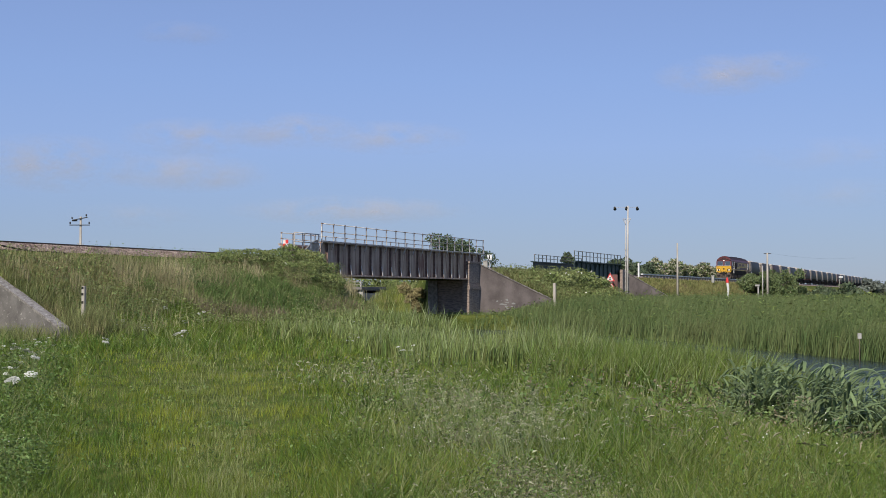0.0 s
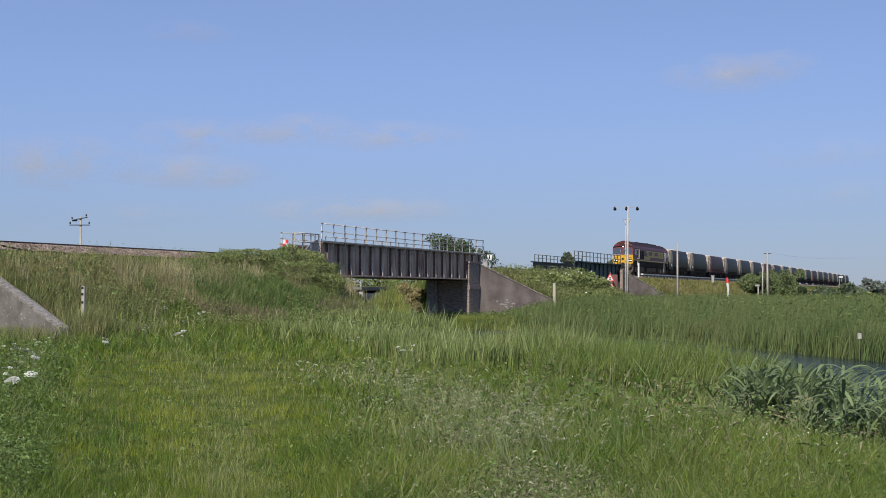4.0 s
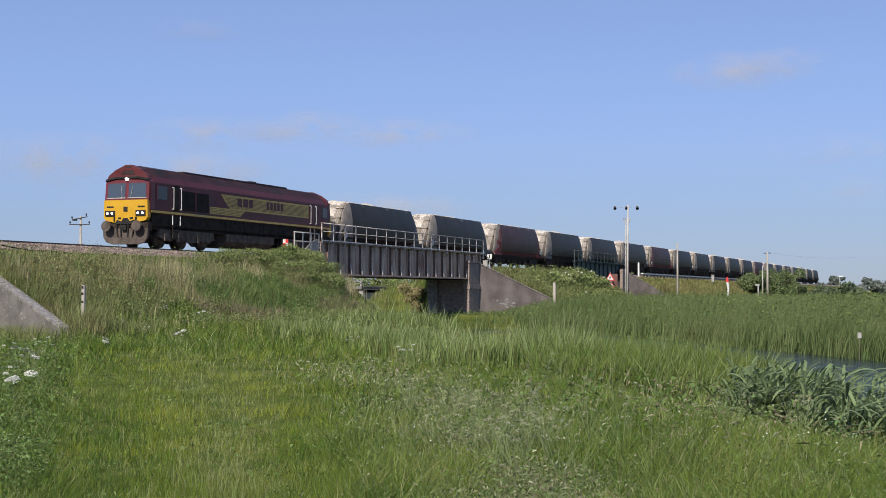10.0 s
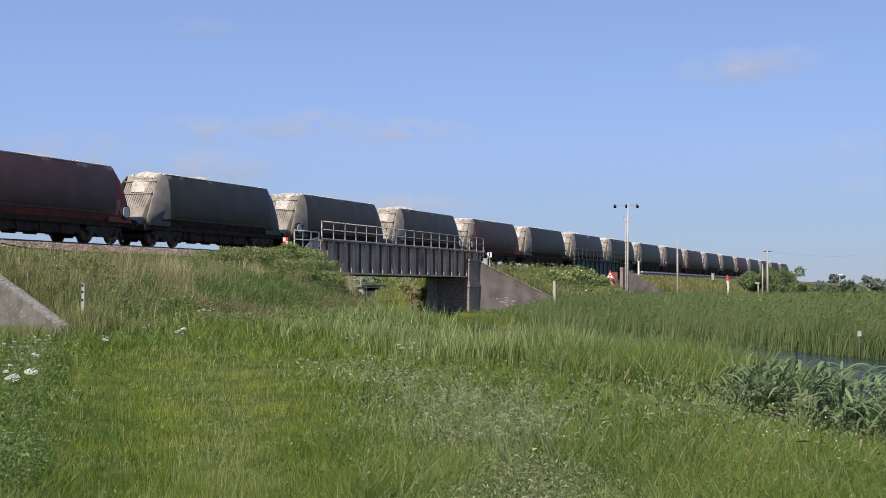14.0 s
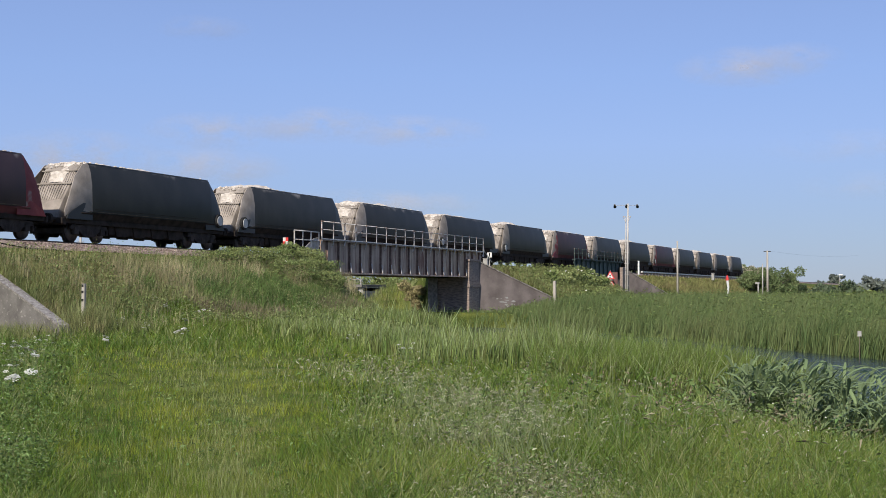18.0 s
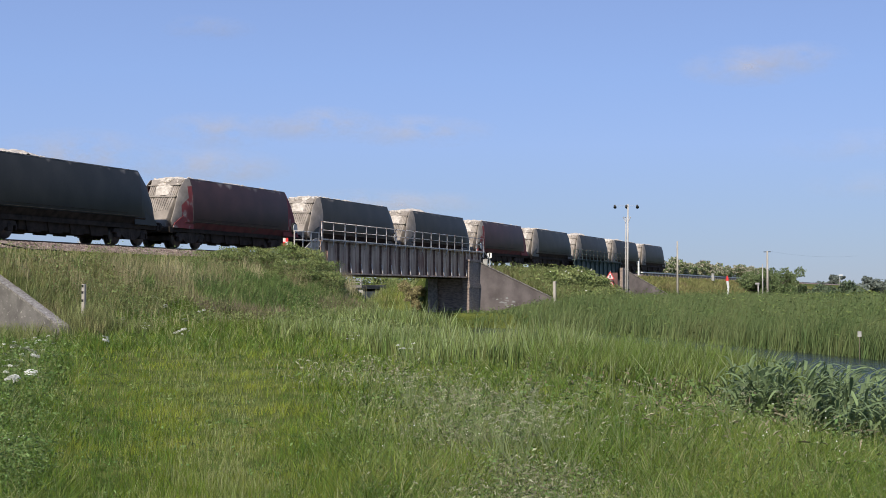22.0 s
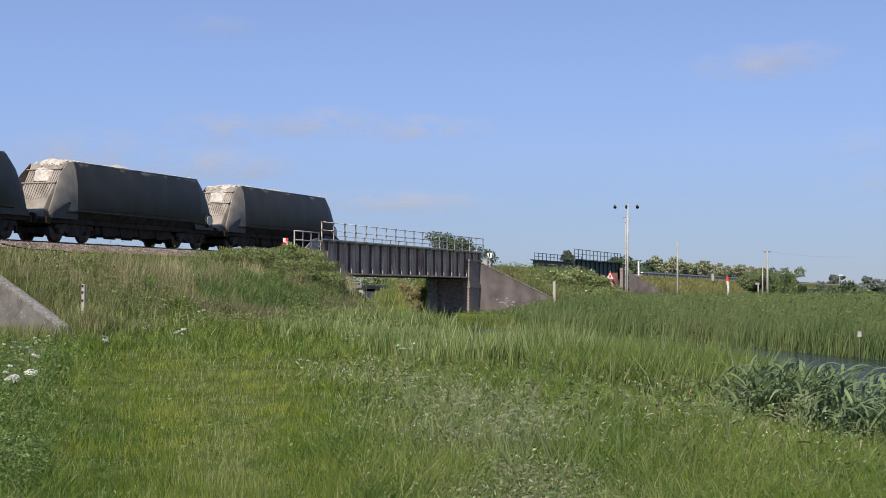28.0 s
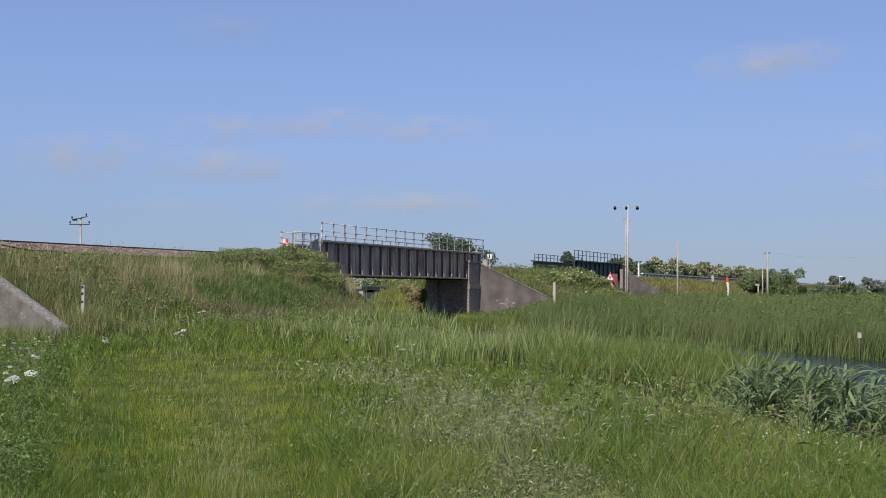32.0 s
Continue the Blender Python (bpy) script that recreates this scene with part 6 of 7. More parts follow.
    h = np.where((a > 15.8) & (d < 112), np.minimum(h, np.clip(1.5 - 0.5 * (a - 16) - land(x, y), 0.25, 2) * rng.uniform(0.8, 1.05, len(x))), h)
    blades("far_reed_bed", "dark green reed bed on the far bank of the drain", M_FARREED, x, y, h, 0.0034 * d / 10 + 0.010, rng.uniform(0.05, 0.5, len(x)), 6, category="reeds", wind=0.2)
    k = rng.uniform(0, 1, len(x)) < 0.42
    c = np.stack([x, y, land(x, y) + h * rng.uniform(0.35, 1.06, len(x))], -1)[k] + WIND * (0.25 * h[k])[:, None] + rng.normal(0, 0.12, (k.sum(), 3))
    # A share of the leaves has sunlight put in as a paler reed colour.
    pale = rng.uniform(0, 1, k.sum()) < 0.3
    leaves("far_reed_leaves", "bent leaves of the far reed bed", M_FARREED, c[~pale], 0.034 + 0.0042 * d[k][~pale] / 10, 61, 0.6, 1.6, 0.3, category="reeds")
    leaves("far_reed_leaves", "paler leaves of the far reed bed, sunlight put into their colour", M_REED, c[pale], 0.040 + 0.0048 * d[k][pale] / 10, 62, 0.6, 1.6, 0.3, category="reeds")


bank_reeds()


def slope_growth():
    rng = np.random.default_rng(27)
    n = 70000
    x, y = rng.uniform(36, 76.2, n), rng.uniform(28.5, 35.5, n)
    keep = x > 40.95 + (y - 29.9) * 0.41
    x, y = x[keep], y[keep]
    seen = (y > 0.468 * x) | (land(x, y) < 0.8)
    x, y = x[seen], y[seen]
    up = np.clip((y - 29) / 7, 0, 1)
    straw = rng.uniform(0, 1, len(x)) < 0.05 + 0.60 * np.clip(up - 0.25, 0, 1) * patch(x, y, 0.6, 1)
    h = rng.uniform(0.3, 0.7, len(x)) * (1.15 - 0.6 * up)
    w = rng.uniform(0.014, 0.032, len(x))
    foot = ~straw & (up < 0.22 + 0.25 * patch(x, y, 0.5, 4)) & (x > 45)
    rest = ~straw & ~foot
    blades("bank_grass", "fresh green grass at the foot of the embankment", M_TALL, x[foot], y[foot], h[foot] * 0.75, w[foot], rng.uniform(0.05, 0.6, foot.sum()), 17)
    blades("bank_grass", "rough green and yellow grass on the embankment slope", M_BANK, x[rest], y[rest], h[rest], w[rest], rng.uniform(0.05, 0.6, rest.sum()), 7)
    blades("dry_grass", "tall dry straw-coloured stems on the embankment", M_STRAW, x[straw], y[straw], h[straw] * 1.35, w[straw] * 0.7, rng.uniform(0.02, 0.3, straw.sum()), 8)
    # weeds against the foot of the wing wall, and a darker nettle belt low on the slope
    n = 5000
    x, y = rng.uniform(33, 41, n), rng.uniform(29.0, 34.0, n)
    keep = x < 40.6 + (y - 29.6) * 0.41
    x, y = x[keep], y[keep]
    blades("wall_weeds", "brownish weeds at the foot of the wing wall", M_BANK, x, y, rng.uniform(0.25, 0.75, len(x)), rng.uniform(0.008, 0.02, len(x)), rng.uniform(0.1, 0.6, len(x)), 14)
    n = 16000
    x, y = rng.uniform(47, 69, n), rng.normal(32.3, 0.8, n)
    keep = patch(x, y, 0.5, 6) > 0.42
    x, y = x[keep], y[keep]
    blades("nettles", "dark green nettles low on the embankment", M_LEAFY, x, y, rng.uniform(0.4, 0.85, len(x)), rng.uniform(0.02, 0.04, len(x)), rng.uniform(0.1, 0.6, len(x)), 15)
    n = 2600
    k = rng.uniform(0, 1, n)
    x, y = 43.15 - 2.77 * k + 0.55 + rng.normal(0, 0.12, n), 36.3 - 6.7 * k
    blades("wall_weeds", "dry weeds hanging over the coping of the wing wall", M_BANK, x, y, rng.uniform(0.15, 0.55, n), rng.uniform(0.008, 0.02, n), rng.uniform(0.3, 1.0, n), 19)
    n = 900
    x, y = rng.normal(41.6, 0.5, n), rng.normal(29.3, 0.35, n)
    blades("wall_weeds", "tall weeds round the short wooden post", M_BANK, x, y, rng.uniform(0.8, 1.42, n), rng.uniform(0.010, 0.022, n), rng.uniform(0.1, 0.5, n), 18)
    n = 9000
    x, y = rng.uniform(43, 72, n), np.clip(rng.normal(33.3, 0.6, n), 31, 34.4)
    keep = patch(x, y, 0.7, 3) > 0.42
    x, y = x[keep], y[keep]
    blades("dry_grass", "bleached dry stems near the top of the embankment", M_STRAW, x, y, rng.uniform(0.5, 1.15, len(x)), rng.uniform(0.011, 0.020, len(x)), rng.uniform(0.02, 0.4, len(x)), 16)
    n = 7000
    x = rng.uniform(52, 69, n)
    y = 30.6 + 0.5 * np.sin(x * 0.4) + rng.normal(0, 0.35, n)
    keep = patch(x, y, 0.9, 2) > 0.4
    x, y = x[keep], y[keep]
    blades("dead_stems", "brown dead stems along the foot of the embankment", M_DEADSTEM, x, y, rng.uniform(0.35, 0.75, len(x)), rng.uniform(0.012, 0.024, len(x)), rng.uniform(0.1, 0.7, len(x)), 20)
    n = 6000
    x, y = rng.uniform(42.5, 50, n), rng.uniform(31.6, 34.6, n)
    keep = x > 41.2 + (y - 29.9) * 0.41
    x, y = x[keep], y[keep]
    blades("bank_grass", "thin olive-brown grass above the wing wall", M_OLIVE, x, y, rng.uniform(0.2, 0.42, len(x)), rng.uniform(0.014, 0.03, len(x)), rng.uniform(0.1, 0.7, len(x)), 21)
    n = 30000
    x, y = rng.uniform(103, 136, n), rng.uniform(28.5, 36.2, n)
    keep = x + y > 141.8
    x, y = x[keep], y[keep]
    blades("bank_grass", "green growth on the embankment between the bridges", M_BANK, x, y, rng.uniform(0.25, 0.65, len(x)), rng.uniform(0.02, 0.05, len(x)), rng.uniform(0.1, 0.8, len(x)), 9)
    pick = rng.uniform(0, 1, len(x)) < 0.45 * patch(x, y, 0.4, 2)
    c = np.stack([x, y, land(x, y) + rng.uniform(0.2, 0.8, len(x))], -1)
    leaves("slope_herbs", "leafy weeds on the embankment between the bridges", M_BRAMBLE, c[pick], np.full(pick.sum(), 0.075), 22)
    n = 30000
    x, y = rng.uniform(154, 330, n), rng.uniform(28.5, 36.0, n)
    keep = x + y > 191.5
    x, y = x[keep], y[keep]
    blades("bank_grass", "thin olive-brown grass on the far embankment slope", M_OLIVE, x, y, rng.uniform(0.3, 0.7, len(x)) * np.where(y > 34.2, 0.4, 1.0), rng.uniform(0.06, 0.13, len(x)), rng.uniform(0.1, 0.6, len(x)), 10)
    # bank beyond the bridge opening
    n = 9000
    x, y = rng.uniform(84, 130, n), rng.uniform(50, 66, n)
    keep = (drain_distance(x, y) > 6.5) & ~((x > 111) & (y > 50))
    x, y = x[keep], y[keep]
    blades("bank_grass", "bright grass beyond the bridge opening", M_BANK, x, y, rng.uniform(0.3, 0.8, len(x)), rng.uniform(0.02, 0.05, len(x)), rng.uniform(0.1, 0.5, len(x)), 12)
    n = 12000
    x, y = rng.uniform(103, 135, n), rng.uniform(40.5, 50.5, n)
    keep = land(x, y) > 0.2
    x, y = x[keep], y[keep]
    blades("bank_grass", "green growth on the far embankment slope", M_BANK, x, y, rng.uniform(0.3, 0.8, len(x)), rng.uniform(0.02, 0.05, len(x)), rng.uniform(0.1, 0.5, len(x)), 13)


slope_growth()


def slope_leaves():
    """Broad leaves of nettle, dock and bramble in drifts over the embankment slope and the reed bank."""
    rng = np.random.default_rng(63)
    for name, label, m, n, box_, size, up, ph in (("slope_herbs", "leafy green herbs in drifts over the embankment slope", M_BRAMBLE, 24000, (42.5, 72, 28.6, 35.0), 0.040, 0.75, 3), ("slope_herbs", "pale leafy weeds over the embankment slope", M_HERB, 24000, (42.0, 72, 28.6, 35.4), 0.030, 0.8, 8),
                                                   ("bank_weeds", "leafy weeds among the bank reeds", M_BRAMBLE, 16000, (46, 78, 19, 29.5), 0.040, 0.85, 5)):
        x, y = rng.uniform(box_[0], box_[1], n), rng.uniform(box_[2], box_[3], n)
        ok = (patch(x, y, 0.75, ph) > rng.uniform(0.35, 0.7, n)) & ((y > 0.468 * x) | (land(x, y) < 0.8)) & (x > 41.4 + (y - 29.9) * 0.41) & (drain_distance(x, y) > 8)
        x, y = x[ok], y[ok]
        k = len(x)
        c = np.stack([x, y, land(x, y) + up * rng.uniform(0.1, 1.0, k)], -1)
        u = rng.normal(0, 1, (k, 3)) * (1, 1, 0.6)
        u /= np.linalg.norm(u, axis=1)[:, None]
        v = np.cross(u, rng.normal(0, 1, (k, 3)))
        v /= np.linalg.norm(v, axis=1)[:, None]
        s = (size * rng.uniform(0.6, 1.6, k))[:, None]
        V = np.stack([c - u * s, c + v * s * 0.55, c + u * s * 1.2, c - v * s * 0.55], 1).reshape(-1, 3)
        tagged(new(name, raw_mesh(name, V, np.arange(4 * k), 4, m)), label, "herbs", kind="stuff")


slope_leaves()


def leaf_cloud(lumps, n, size, seed, flat=0.0):
    """Leaf quads scattered through overlapping uneven lumps: (x, y, z, rx, ry, rz)."""
    rng = np.random.default_rng(seed)
    L = np.array(lumps, float)
    vol = L[:, 3] * L[:, 5] * L[:, 4]
    k = rng.choice(len(L), n, p=vol ** 0.75 / (vol ** 0.75).sum())
    v = rng.normal(0, 1, (n, 3))
    v /= np.linalg.norm(v, axis=1)[:, None]
    r = rng.uniform(0.45, 1.0, n) ** 0.5
    bumpy = 1 + 0.22 * np.sin(v[:, 0] * 5 + k) * np.sin(v[:, 1] * 6 + 2 * k) + 0.18 * np.sin(v[:, 2] * 7 + 3 * k)
    c = L[k, :3] + v * (r * bumpy)[:, None] * L[k, 3:6]
    u = rng.normal(0, 1, (n, 3))
    u /= np.linalg.norm(u, axis=1)[:, None]
    w = np.cross(u, rng.normal(0, 1, (n, 3)))
    w /= np.linalg.norm(w, axis=1)[:, None] + 1e-9
    s = (size * rng.uniform(0.6, 1.4, n))[:, None]
    V = np.stack([c - u * s, c + w * s * 0.55, c + u * s, c - w * s * 0.55], 1).reshape(-1, 3)
    return V, np.arange(4 * n)


def shrub(name, label, category, at, lumps, n, size, material, seed, trunk=0.12, extra=None, group=""):
    t = thing(name, label, category, at, group=group)
    V, F = leaf_cloud(lumps, n, size, seed)
    part("crown", raw_mesh("crown", V, F, 4, material), None, t)
    if extra:
        m2, n2, s2, up = extra
        V, F = leaf_cloud([(a, b, c + rz * up, rx * 1.03, ry * 1.03, rz * 1.0) for a, b, c, rx, ry, rz in lumps], n2, s2, seed + 50)
        part("blossom", raw_mesh("blossom", V, F, 4, m2), None, t)
    rnd = random.Random(seed)
    bm = B()
    hi = max(l[2] for l in lumps)
    tube(bm, (0, 0, -0.4), (0.05, 0.05, hi * 0.55), trunk, trunk * 0.6, 8)
    for l in lumps:
        tube(bm, (0.03, 0.03, hi * rnd.uniform(0.25, 0.5)), (l[0], l[1], l[2]), trunk * 0.5, trunk * 0.12, 6)
    part("trunk", bm, M_BARK, t)
    return t


def lumps(seed, n, rx, ry, z0, z1, r0, r1):
    rnd = random.Random(seed)
    out = []
    for _ in range(n):
        r = rnd.uniform(r0, r1)
        out.append((rnd.uniform(-rx, rx), rnd.uniform(-ry, ry), rnd.uniform(z0, z1), r * rnd.uniform(0.9, 1.3), r, r * rnd.uniform(0.7, 1.0)))
    return out


# brambles over the end of the embankment
brk = [(0, 0, 0.1, 2.6, 1.3, 0.62), (-4.2, 0.2, 0.0, 2.6, 1.2, 0.42), (0.7, -1.2, -0.6, 1.5, 1.2, 0.75), (-2.4, -1.6, -0.9, 2.8, 1.3, 0.7), (-1.0, -2.6, -1.5, 1.8, 1.2, 0.7), (0.2, -2.2, -1.6, 0.9, 0.9, 0.8), (-7.0, 0.2, -0.05, 2.2, 0.9, 0.25), (2.9, 0.5, 0.05, 0.8, 0.7, 0.45)]
shrub("bramble_thicket", "dense green bramble thicket over the embankment end", "bramble", (69.0, 35.3, 3.6), brk, 36000, 0.048, M_BRAMBLE, 31, 0.05, (M_UMBEL, 14, 0.05, 0.1))
shrub("bramble_thicket", "green shrubs on the embankment between the bridges", "shrub", (118.0, 34.4, 2.4), [(0, 0, 0.1, 4, 1.4, 0.9), (6, -0.2, 0.2, 4, 1.4, 1.0), (11, -0.4, 0.1, 3.5, 1.4, 1.1), (14.5, -0.6, -0.4, 2.2, 1.2, 1.1), (-5, 0.4, 0, 3.0, 1.2, 0.7), (9, -2.8, -1.3, 4, 1.2, 0.8), (2, -2.6, -1.2, 4, 1.2, 0.7)], 16000, 0.13, M_BRAMBLE, 32, 0.06, (M_UMBEL, 150, 0.09, 0.25))
elder = [(a, b, min(c, 7.3 + 0.45 * b), rx, ry, rz) for a, b, c, rx, ry, rz in lumps(41, 26, 1.6, 2.0, 4.2, 8.1, 0.6, 1.1)]
shrub("elder_bush", "round dark green bush behind the railway bridge", "bush", (141.3, 52.75, 0), elder + [(0.6, -4.4, 5.3, 0.8, 0.8, 0.9), (0.3, -3.4, 5.7, 0.8, 0.9, 1.0)], 6500, 0.13, M_DARKLEAF, 33, 0.2)
shrub("elder_bush", "small dark bush beyond the green bridge", "bush", (159.0, 44.3, 0), lumps(43, 8, 0.35, 0.4, 4.6, 6.5, 0.4, 0.6), 2500, 0.13, M_DARKLEAF, 34, 0.15)
for i, (x, y, s, m, bl) in enumerate(((196, 46.5, 0.85, M_DARKLEAF, 0), (208, 46.5, 0.9, M_DARKLEAF, 60), (222, 46, 1.0, M_LEAF, 3600), (238, 46, 1.0, M_LEAF, 4200), (256, 45.5, 1.0, M_LEAF, 4200), (276, 45.5, 1.0, M_LEAF, 4000), (300, 45, 1.05, M_LEAF, 4000), (326, 45, 1.1, M_LEAF, 3000))):
    shrub("hawthorn_hedge", "hawthorn hedge bush flecked with white blossom" if bl > 99 else "dark green hedge bush beyond the railway", "hedge", (x, y, 2.2), lumps(50 + i, 26, 8.0, 1.3, 1.0, 4.1 * s, 0.6, 1.15), 4200, 0.22, m, 60 + i, 0.2, (M_BLOSSOM, bl, 0.19, 0.1) if bl else None, group="hedge beyond the railway")
shrub("willow_bush", "large green bush in front of the embankment", "bush", (224, 29.6, 0.2), lumps(71, 52, 9.0, 5.0, 0.8, 4.6, 0.6, 1.3), 19000, 0.15, M_LEAF, 72, 0.25, (M_BLOSSOM, 40, 0.16, 0.1))
shrub("willow_bush", "low green bush row along the far embankment", "bush", (290, 28.5, 0.0), lumps(73, 34, 20.0, 3.0, 0.3, 1.8, 0.6, 1.2), 5000, 0.32, M_DARKLEAF, 74, 0.25)
shrub("hedge_row", "green hedge with white flowers beyond the bridge", "hedge", (170, 75, 0.0), [(random.Random(i).uniform(-3, 3), -12 + i * 0.45, 0.8 + 2.3 * random.Random(i + 50).random(), 1.3, 1.3, 1.1) for i in range(64)], 26000, 0.2, M_BRAMBLE, 106, 0.15, (M_UMBEL, 250, 0.14, 0.2))
shrub("hedge_row", "low distant hedge on the far fen", "hedge", (400, 40, 0.0), lumps(75, 22, 60.0, 12.0, 0.8, 2.2, 1.6, 2.8), 5000, 0.5, M_DARKLEAF, 76, 0.3)
for i, (x, y, h, w) in enumerate(((560, 47.2, 8.6, 4.6), (545, 33.4, 7.6, 5.2), (560, 28.5, 5.4, 5), (700, 66, 6, 9), (640, 42, 4.5, 12), (600, 33, 4.5, 10), (520, 38, 3.8, 9))):
    shrub("distant_tree", "distant dark tree on the fen horizon", "tree", (x, y, 0), lumps(80 + i, 18, w * 0.55, w * 0.55, h * 0.25, h * 0.82, w * 0.16, w * 0.30), 1500, 0.55, M_FARLEAF, 90 + i, 0.4, group="distant trees")
shrub("withered_bush", "yellow-brown withered bush under the bridge", "bush", (104.6, 42.2, 0.0), lumps(101, 9, 0.6, 0.75, 0.4, 2.2, 0.4, 0.6), 6500, 0.06, M_BROWNLEAF, 102, 0.08)


# ---- flowers ----
def umbel_mesh(name, material, r, seed, florets=26):
    rng = np.random.default_rng(seed)
    vs = []
    for i in range(florets):
        a, q = rng.uniform(0, 6.283), r * rng.uniform(0.1, 1) ** 0.5
        c = np.array([q * np.cos(a), q * np.sin(a), 0.02 - 0.5 * (q / r) ** 2 * r + rng.normal(0, 0.1) * r])
        s, b = r * 0.2, rng.uniform(0, 1.5)
        e1, e2 = np.array([np.cos(b), np.sin(b), rng.uniform(-0.3, 0.3)]) * s, np.array([-np.sin(b), np.cos(b), rng.uniform(-0.3, 0.3)]) * s
        vs += [c - e1, c - e2, c + e1, c + e2]
    return raw_mesh(name, np.array(vs), np.arange(4 * florets), 4, material)


UMBELS = [umbel_mesh("umbel", M_UMBEL, 0.042, 1, 30), umbel_mesh("umbel", M_FADED, 0.034, 2, 18), umbel_mesh("umbel", M_UMBEL, 0.085, 3, 60)]


def cow_parsley(seed, head, tall):
    rnd = random.Random(seed)
    t = thing("cow_parsley", ("cow parsley in flat white flower", "faded cow parsley gone to greyish seed", "hogweed with broad flat white flower heads")[head], "flower", group="cow parsley on the bank")
    bm = B()
    tops = []
    for i in range(7 if head < 2 else 3):
        a, r = rnd.uniform(0, 6.283), rnd.uniform(0.05, 0.26)
        top = Vector((r * math.cos(a), r * math.sin(a), tall * rnd.uniform(0.72, 1.05)))
        tube(bm, (0, 0, tall * 0.3), top, 0.003, 0.002, 5)
        tops.append(top)
    tube(bm, (0, 0, -0.05), (0, 0, tall * 0.35), 0.007, 0.006, 5)
    part("stem", bm, M_STEM, t)
    for p in tops:
        u = part("umbel", UMBELS[head], None, t, at=p)
        u.rotation_euler = (rnd.uniform(-0.35, 0.35), rnd.uniform(-0.35, 0.35), rnd.uniform(0, 6))
    return t


PARSLEY = [cow_parsley(1, 0, 0.62), cow_parsley(2, 1, 0.66), cow_parsley(3, 1, 0.58), cow_parsley(4, 2, 0.62)]
spots = []
rnd = random.Random(55)
for i in range(44):          # faded drift running down the bank
    d = rnd.uniform(10.8, 21)
    a = drift_bearing(d) + rnd.gauss(0, 1.6)
    spots.append((d, a, 1 + i % 2))
for i in range(16):
    spots.append((rnd.uniform(10.5, 22), rnd.uniform(6, 17), rnd.choice((1, 1, 2, 2))))
for d, a in ((32, 37.6), (33.5, 36.9), (30, 38.1), (41, 31.5), (58, 32.6), (60, 30.4), (60, 29.6), (28, 37.3), (52, 34), (24, 38.2), (47, 33.0), (27.5, 22.2), (29, 16.4), (62, 28.2), (36, 24.6), (22, 38.3)):
    spots.append((d, a, 0))
for d, a in ((29.5, 37.6), (26, 37.1), (19.5, 38.0), (57.5, 32.2), (59, 30.8), (56, 31.4), (41, 31.7), (34, 34.4), (53.5, 33.9)):
    spots.append((d, a, 3))
first = set()
for d, a, k in spots:
    x, y = d * math.cos(radians(a)), d * math.sin(radians(a))
    m = pose(x, y, float(land(x, y)), 0, 0, rnd.uniform(0, 360))
    if k in first:
        copy_thing(PARSLEY[k], m)
    else:
        first.add(k)
        PARSLEY[k].matrix_basis = m


# ---- reed clumps at the water's edge ----
def reed_leaf(length, width, droop, seed):
    bm = B()
    pts = []
    n = 6
    for i in range(n + 1):
        k = i / n
        c = Vector((length * (k - 0.18 * k * k * droop), 0, length * (0.75 * k - 0.85 * droop * k * k)))
        w = width * (0.45 + 1.2 * k) * (1 - k) ** 0.8 if k < 1 else 0
        pts.append((c, max(w, 0.0015)))
    vs = [(bm.verts.new(c + Vector((0, w, 0.15 * w))), bm.verts.new(c), bm.verts.new(c + Vector((0, -w, 0.15 * w)))) for c, w in pts]
    for a, b in zip(vs, vs[1:]):
        bm.faces.new((a[0], a[1], b[1], b[0])), bm.faces.new((a[1], a[2], b[2], b[1]))
    return finish(bm, "leaf", M_REEDLEAF, True)


LEAVES = [reed_leaf(0.52, 0.036, 0.8, 1), reed_leaf(0.64, 0.042, 1.0, 2), reed_leaf(0.44, 0.032, 0.45, 3)]


def reed_clump(seed):
    rnd = random.Random(seed)
    t = thing("reed_clump", "clump of tall reeds with arching grey-green leaves", "reeds", group="reeds at the water's edge")
    for i in range(5):
        h = rnd.uniform(0.45, 1.0)
        x, y = rnd.uniform(-0.35, 0.35), rnd.uniform(-0.35, 0.35)
        lean = Vector((rnd.uniform(-0.12, 0.12), rnd.uniform(-0.2, 0.05), 1)).normalized()
        st = part("stalk", tube(B(), (0, 0, -0.4), lean * h, 0.008, 0.004, 5), M_REEDLEAF, t, at=(x, y, 0))
        for j in range(7):
            k = 0.30 + 0.70 * j / 6
            lf = part("leaf", LEAVES[rnd.randrange(3)], None, st, at=lean * h * k)
            lf.rotation_euler = (rnd.uniform(-0.3, 0.3), rnd.uniform(-0.6, 0.45) * (1 if j < 6 else 1.4), rnd.gauss(-1.25, 1.4))
    return t


REEDS = [reed_clump(200 + i) for i in range(4)]
CLUMPS = []
rnd = random.Random(77)
for i in range(64):
    a = 1.5 + 7.6 * rnd.uniform(0, 1) ** 0.85
    for _ in range(40):
        d = rnd.uniform(16.5, 36)
        x, y = d * math.cos(radians(a)), d * math.sin(radians(a))
        if side_of_drain(x, y) > 0 and 7.0 < float(drain_distance(np.array([x]), np.array([y]))[0]) < 11.2:
            break
    m = pose(x, y, float(land(x, y)), 0, 0, rnd.uniform(-50, 50))
    if i < 4:
        REEDS[i].matrix_basis = m
        CLUMPS.append((REEDS[i], m))
    else:
        CLUMPS.append((copy_thing(REEDS[i % 4], m), m))


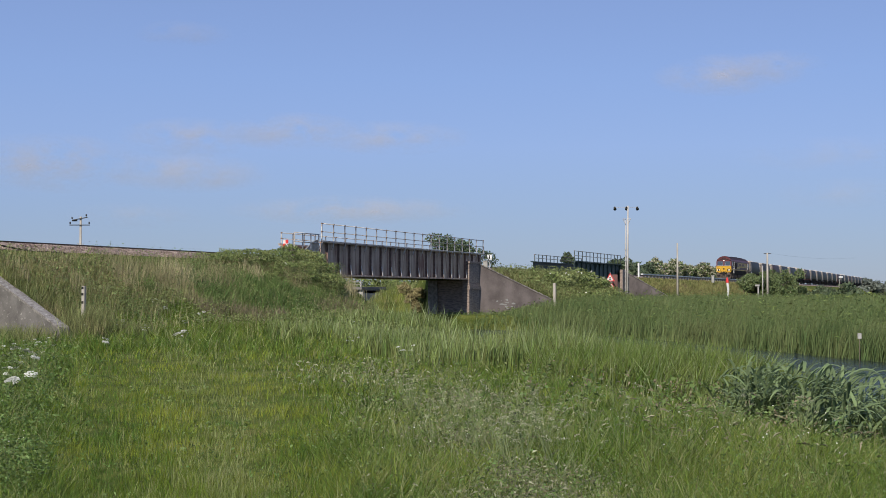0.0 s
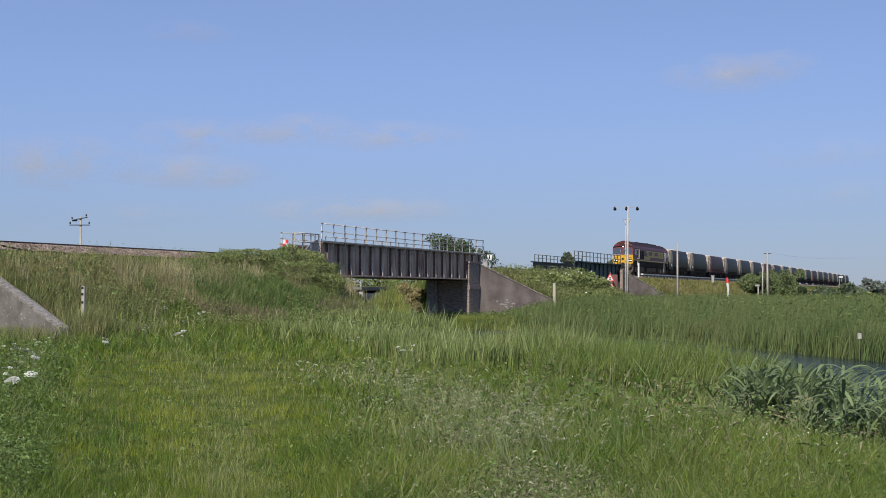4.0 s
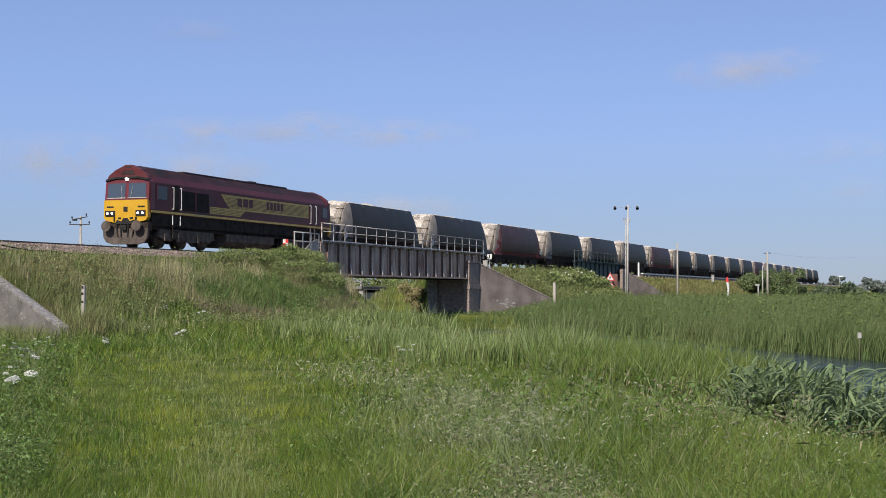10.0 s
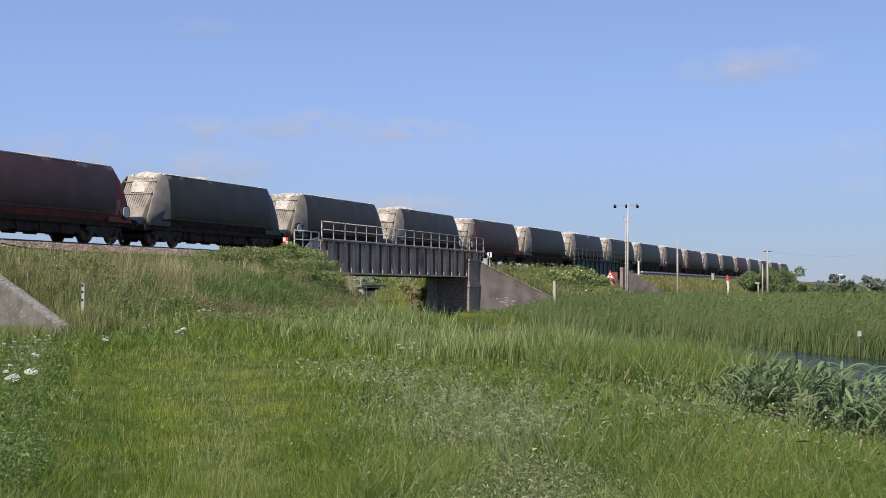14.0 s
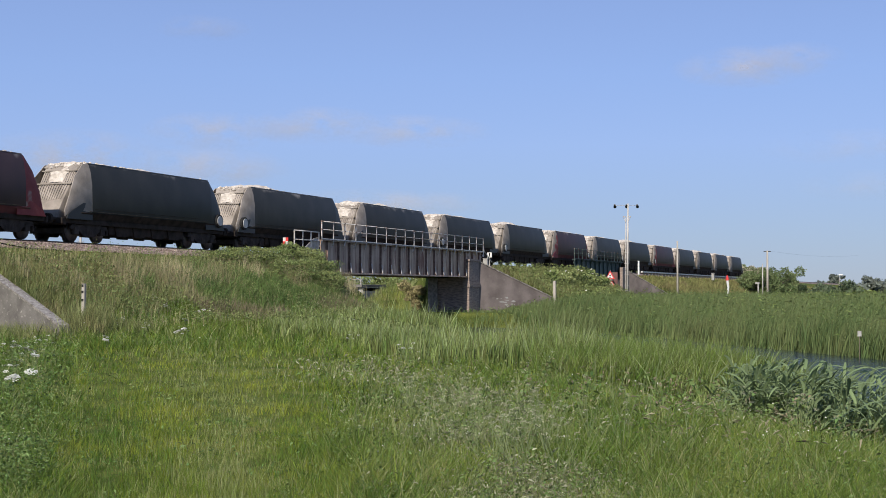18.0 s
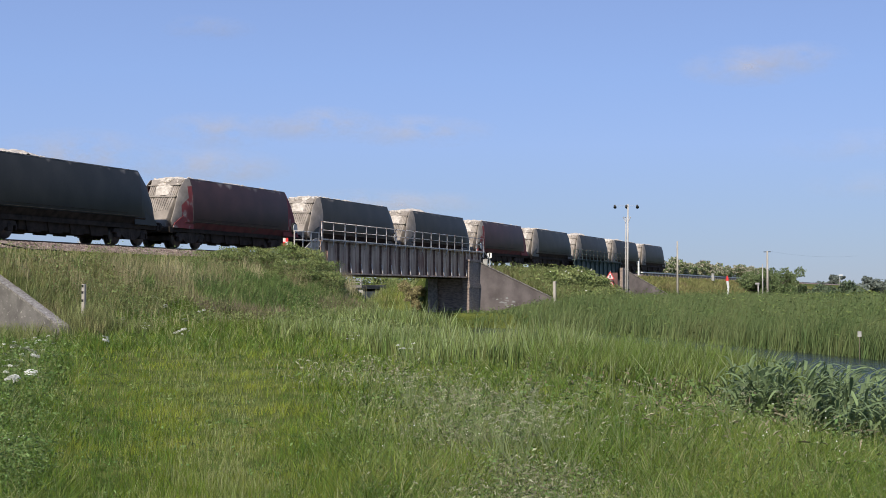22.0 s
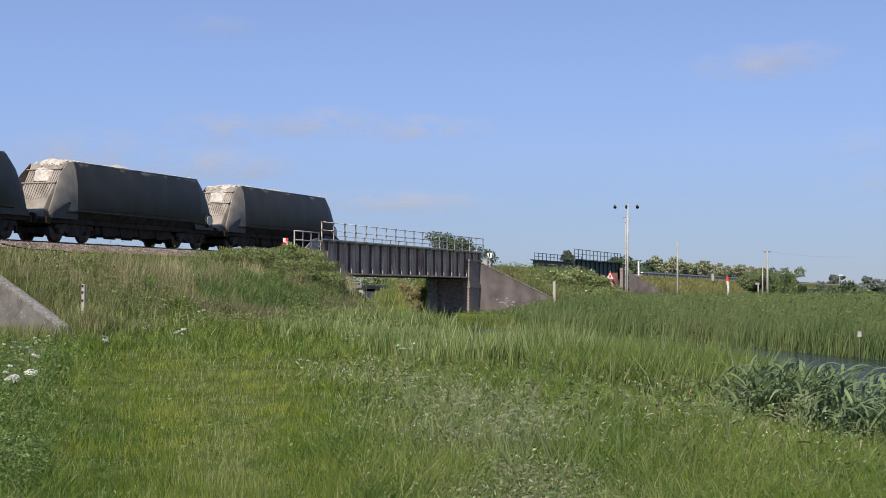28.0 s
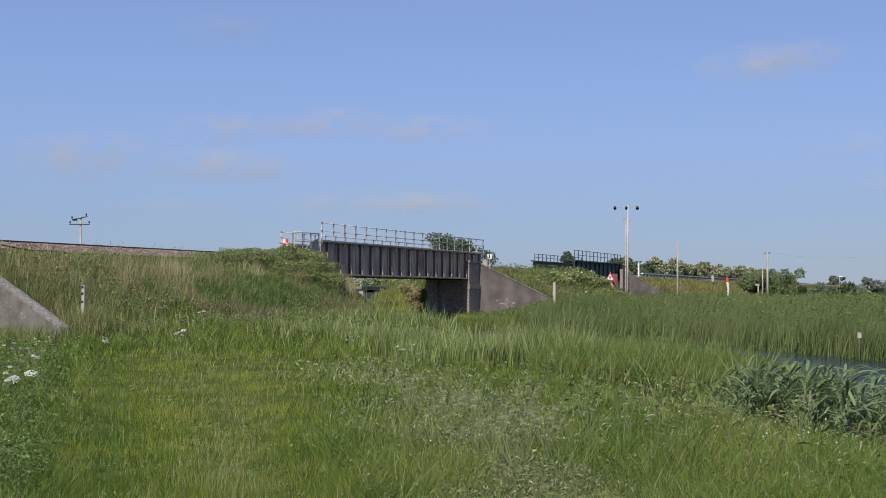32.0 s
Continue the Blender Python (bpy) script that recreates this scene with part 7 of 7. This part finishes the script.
# ---- sky ----
def cloud(px, py, w, h, dense, label):
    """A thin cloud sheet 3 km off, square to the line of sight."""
    bm = B()
    bmesh.ops.create_grid(bm, x_segments=24, y_segments=10, size=0.5)
    for v in bm.verts:
        k = 1 - 4 * (v.co.x ** 2 + v.co.y ** 2)
        v.co = Vector((v.co.x * w, v.co.y * h, 6 * max(0, k)))
    ob = solid("cloud", bm, M_CLOUD, label, "cloud", group="clouds", smooth=True)
    ob.color = (dense, dense, dense, 1)
    return ob, px, py


def cloud_place(px, py):
    yaw, up = math.atan((px - 784) / FOCAL), (517.4 - py) / FOCAL
    a = YAW + yaw
    return look(Vector((3000 * math.sin(a), 3000 * math.cos(a), EYE_Z + 3000 * up / math.cos(yaw))), (0, 0, EYE_Z)) @ pose(0, 0, 0, 0, 180, 0)


CLOUDS = [cloud(*c) for c in ((1288, 146, 330, 95, 0.85, "small pale cloud puff drifting in a blue sky"), (1370, 140, 230, 80, 0.61, "thin pale cloud wisp"), (95, 305, 420, 130, 1.01, "thin mauve-grey cloud wisp low in the sky"),
                              (330, 312, 380, 90, 0.81, "thin mauve-grey cloud wisp low in the sky"), (345, 250, 330, 90, 0.84, "thin mauve-grey cloud wisp"), (520, 235, 330, 90, 0.81, "thin mauve-grey cloud wisp"), (690, 243, 380, 80, 0.68, "thin mauve-grey cloud wisp"),
                              (320, 72, 220, 60, 0.47, "faint pale cloud wisp high up"), (620, 372, 560, 70, 0.81, "long faint cloud streak above the bridge"), (240, 388, 330, 60, 0.34, "faint cloud streak low in the sky"), (1480, 290, 420, 80, 0.30, "faint pale cloud streak low down"), (1500, 355, 300, 70, 0.30, "faint pale cloud streak low down"))]


# ---- what moves ----
RUN = ((0, 238.6), (1, 219.3), (2, 200.2), (3.5, 172.9), (5.5, 136.9), (6.5, 119.6), (7.5, 101.9), (8.5, 84.2), (9, 75.3), (9.5, 66.7), (10, 58.15), (10.5, 49.6))


def front(t):
    return np.interp(t, [r[0] for r in RUN], [r[1] for r in RUN]) if t <= 10.5 else 49.6 - 17.15 * (t - 10.5)


def motions():
    times = sorted({r[0] for r in RUN} | {4.5} | set(range(11, 33)))
    walk(LOCO, [(t, pose(front(t), TRACK_Y, RAIL_Z)) for t in times])
    # wheels turn from the far end of the bridge, where they come into sight, until they have passed
    for vehicle, r, back in [(LOCO, 0.53, 0.0)] + [(w, 0.46, 21.3 + 15.49 * k) for k, w in enumerate(WAGONS)]:
        seen = [i for i in range(32 * FPS + 1) if -12 < front(i / FPS) + back < 104]
        if not seen:
            continue
        turn = [(i / FPS, Matrix.Rotation((front(i / FPS) - front(seen[0] / FPS)) / r, 4, "Y")) for i in seen]
        turn = [(0, turn[0][1])] * (seen[0] > 0) + turn + [(32, turn[-1][1])] * (seen[-1] < 32 * FPS)
        for wheelset in [o for o in vehicle.children_recursive if o.name.split(".")[0] == "wheelset"]:
            at = Matrix.Translation(wheelset.location)
            walk(wheelset, [(t, at @ m) for t, m in turn])
    for k, w in enumerate(WAGONS):
        walk(w, [(t, pose(front(t) + 29.03 + 15.49 * k, TRACK_Y, RAIL_Z)) for t in times])
    rnd = random.Random(5)
    for ob, m in CLUMPS:
        ph, sp = rnd.uniform(0, 6.283), rnd.uniform(1.3, 2.2)
        rows = []
        for i in range(65):
            t = i * 0.5
            gust = 0.6 + 0.4 * math.sin(t * 0.55 + m.translation.x * 0.15)
            a = 5.0 * gust * (1 + 0.8 * math.sin(sp * t + ph))
            b = 2.5 * math.sin(0.8 * sp * t + 2 * ph)
            rows.append((t, Matrix.Translation(m.translation) @ pose(0, 0, 0, a, b, 0) @ m.to_quaternion().to_matrix().to_4x4()))
        walk(ob, rows)
    for ob, px, py in CLOUDS:
        walk(ob, [(t, cloud_place(px + 2.1 * t, py - 0.42 * t)) for t in (0, 16, 32)])


motions()
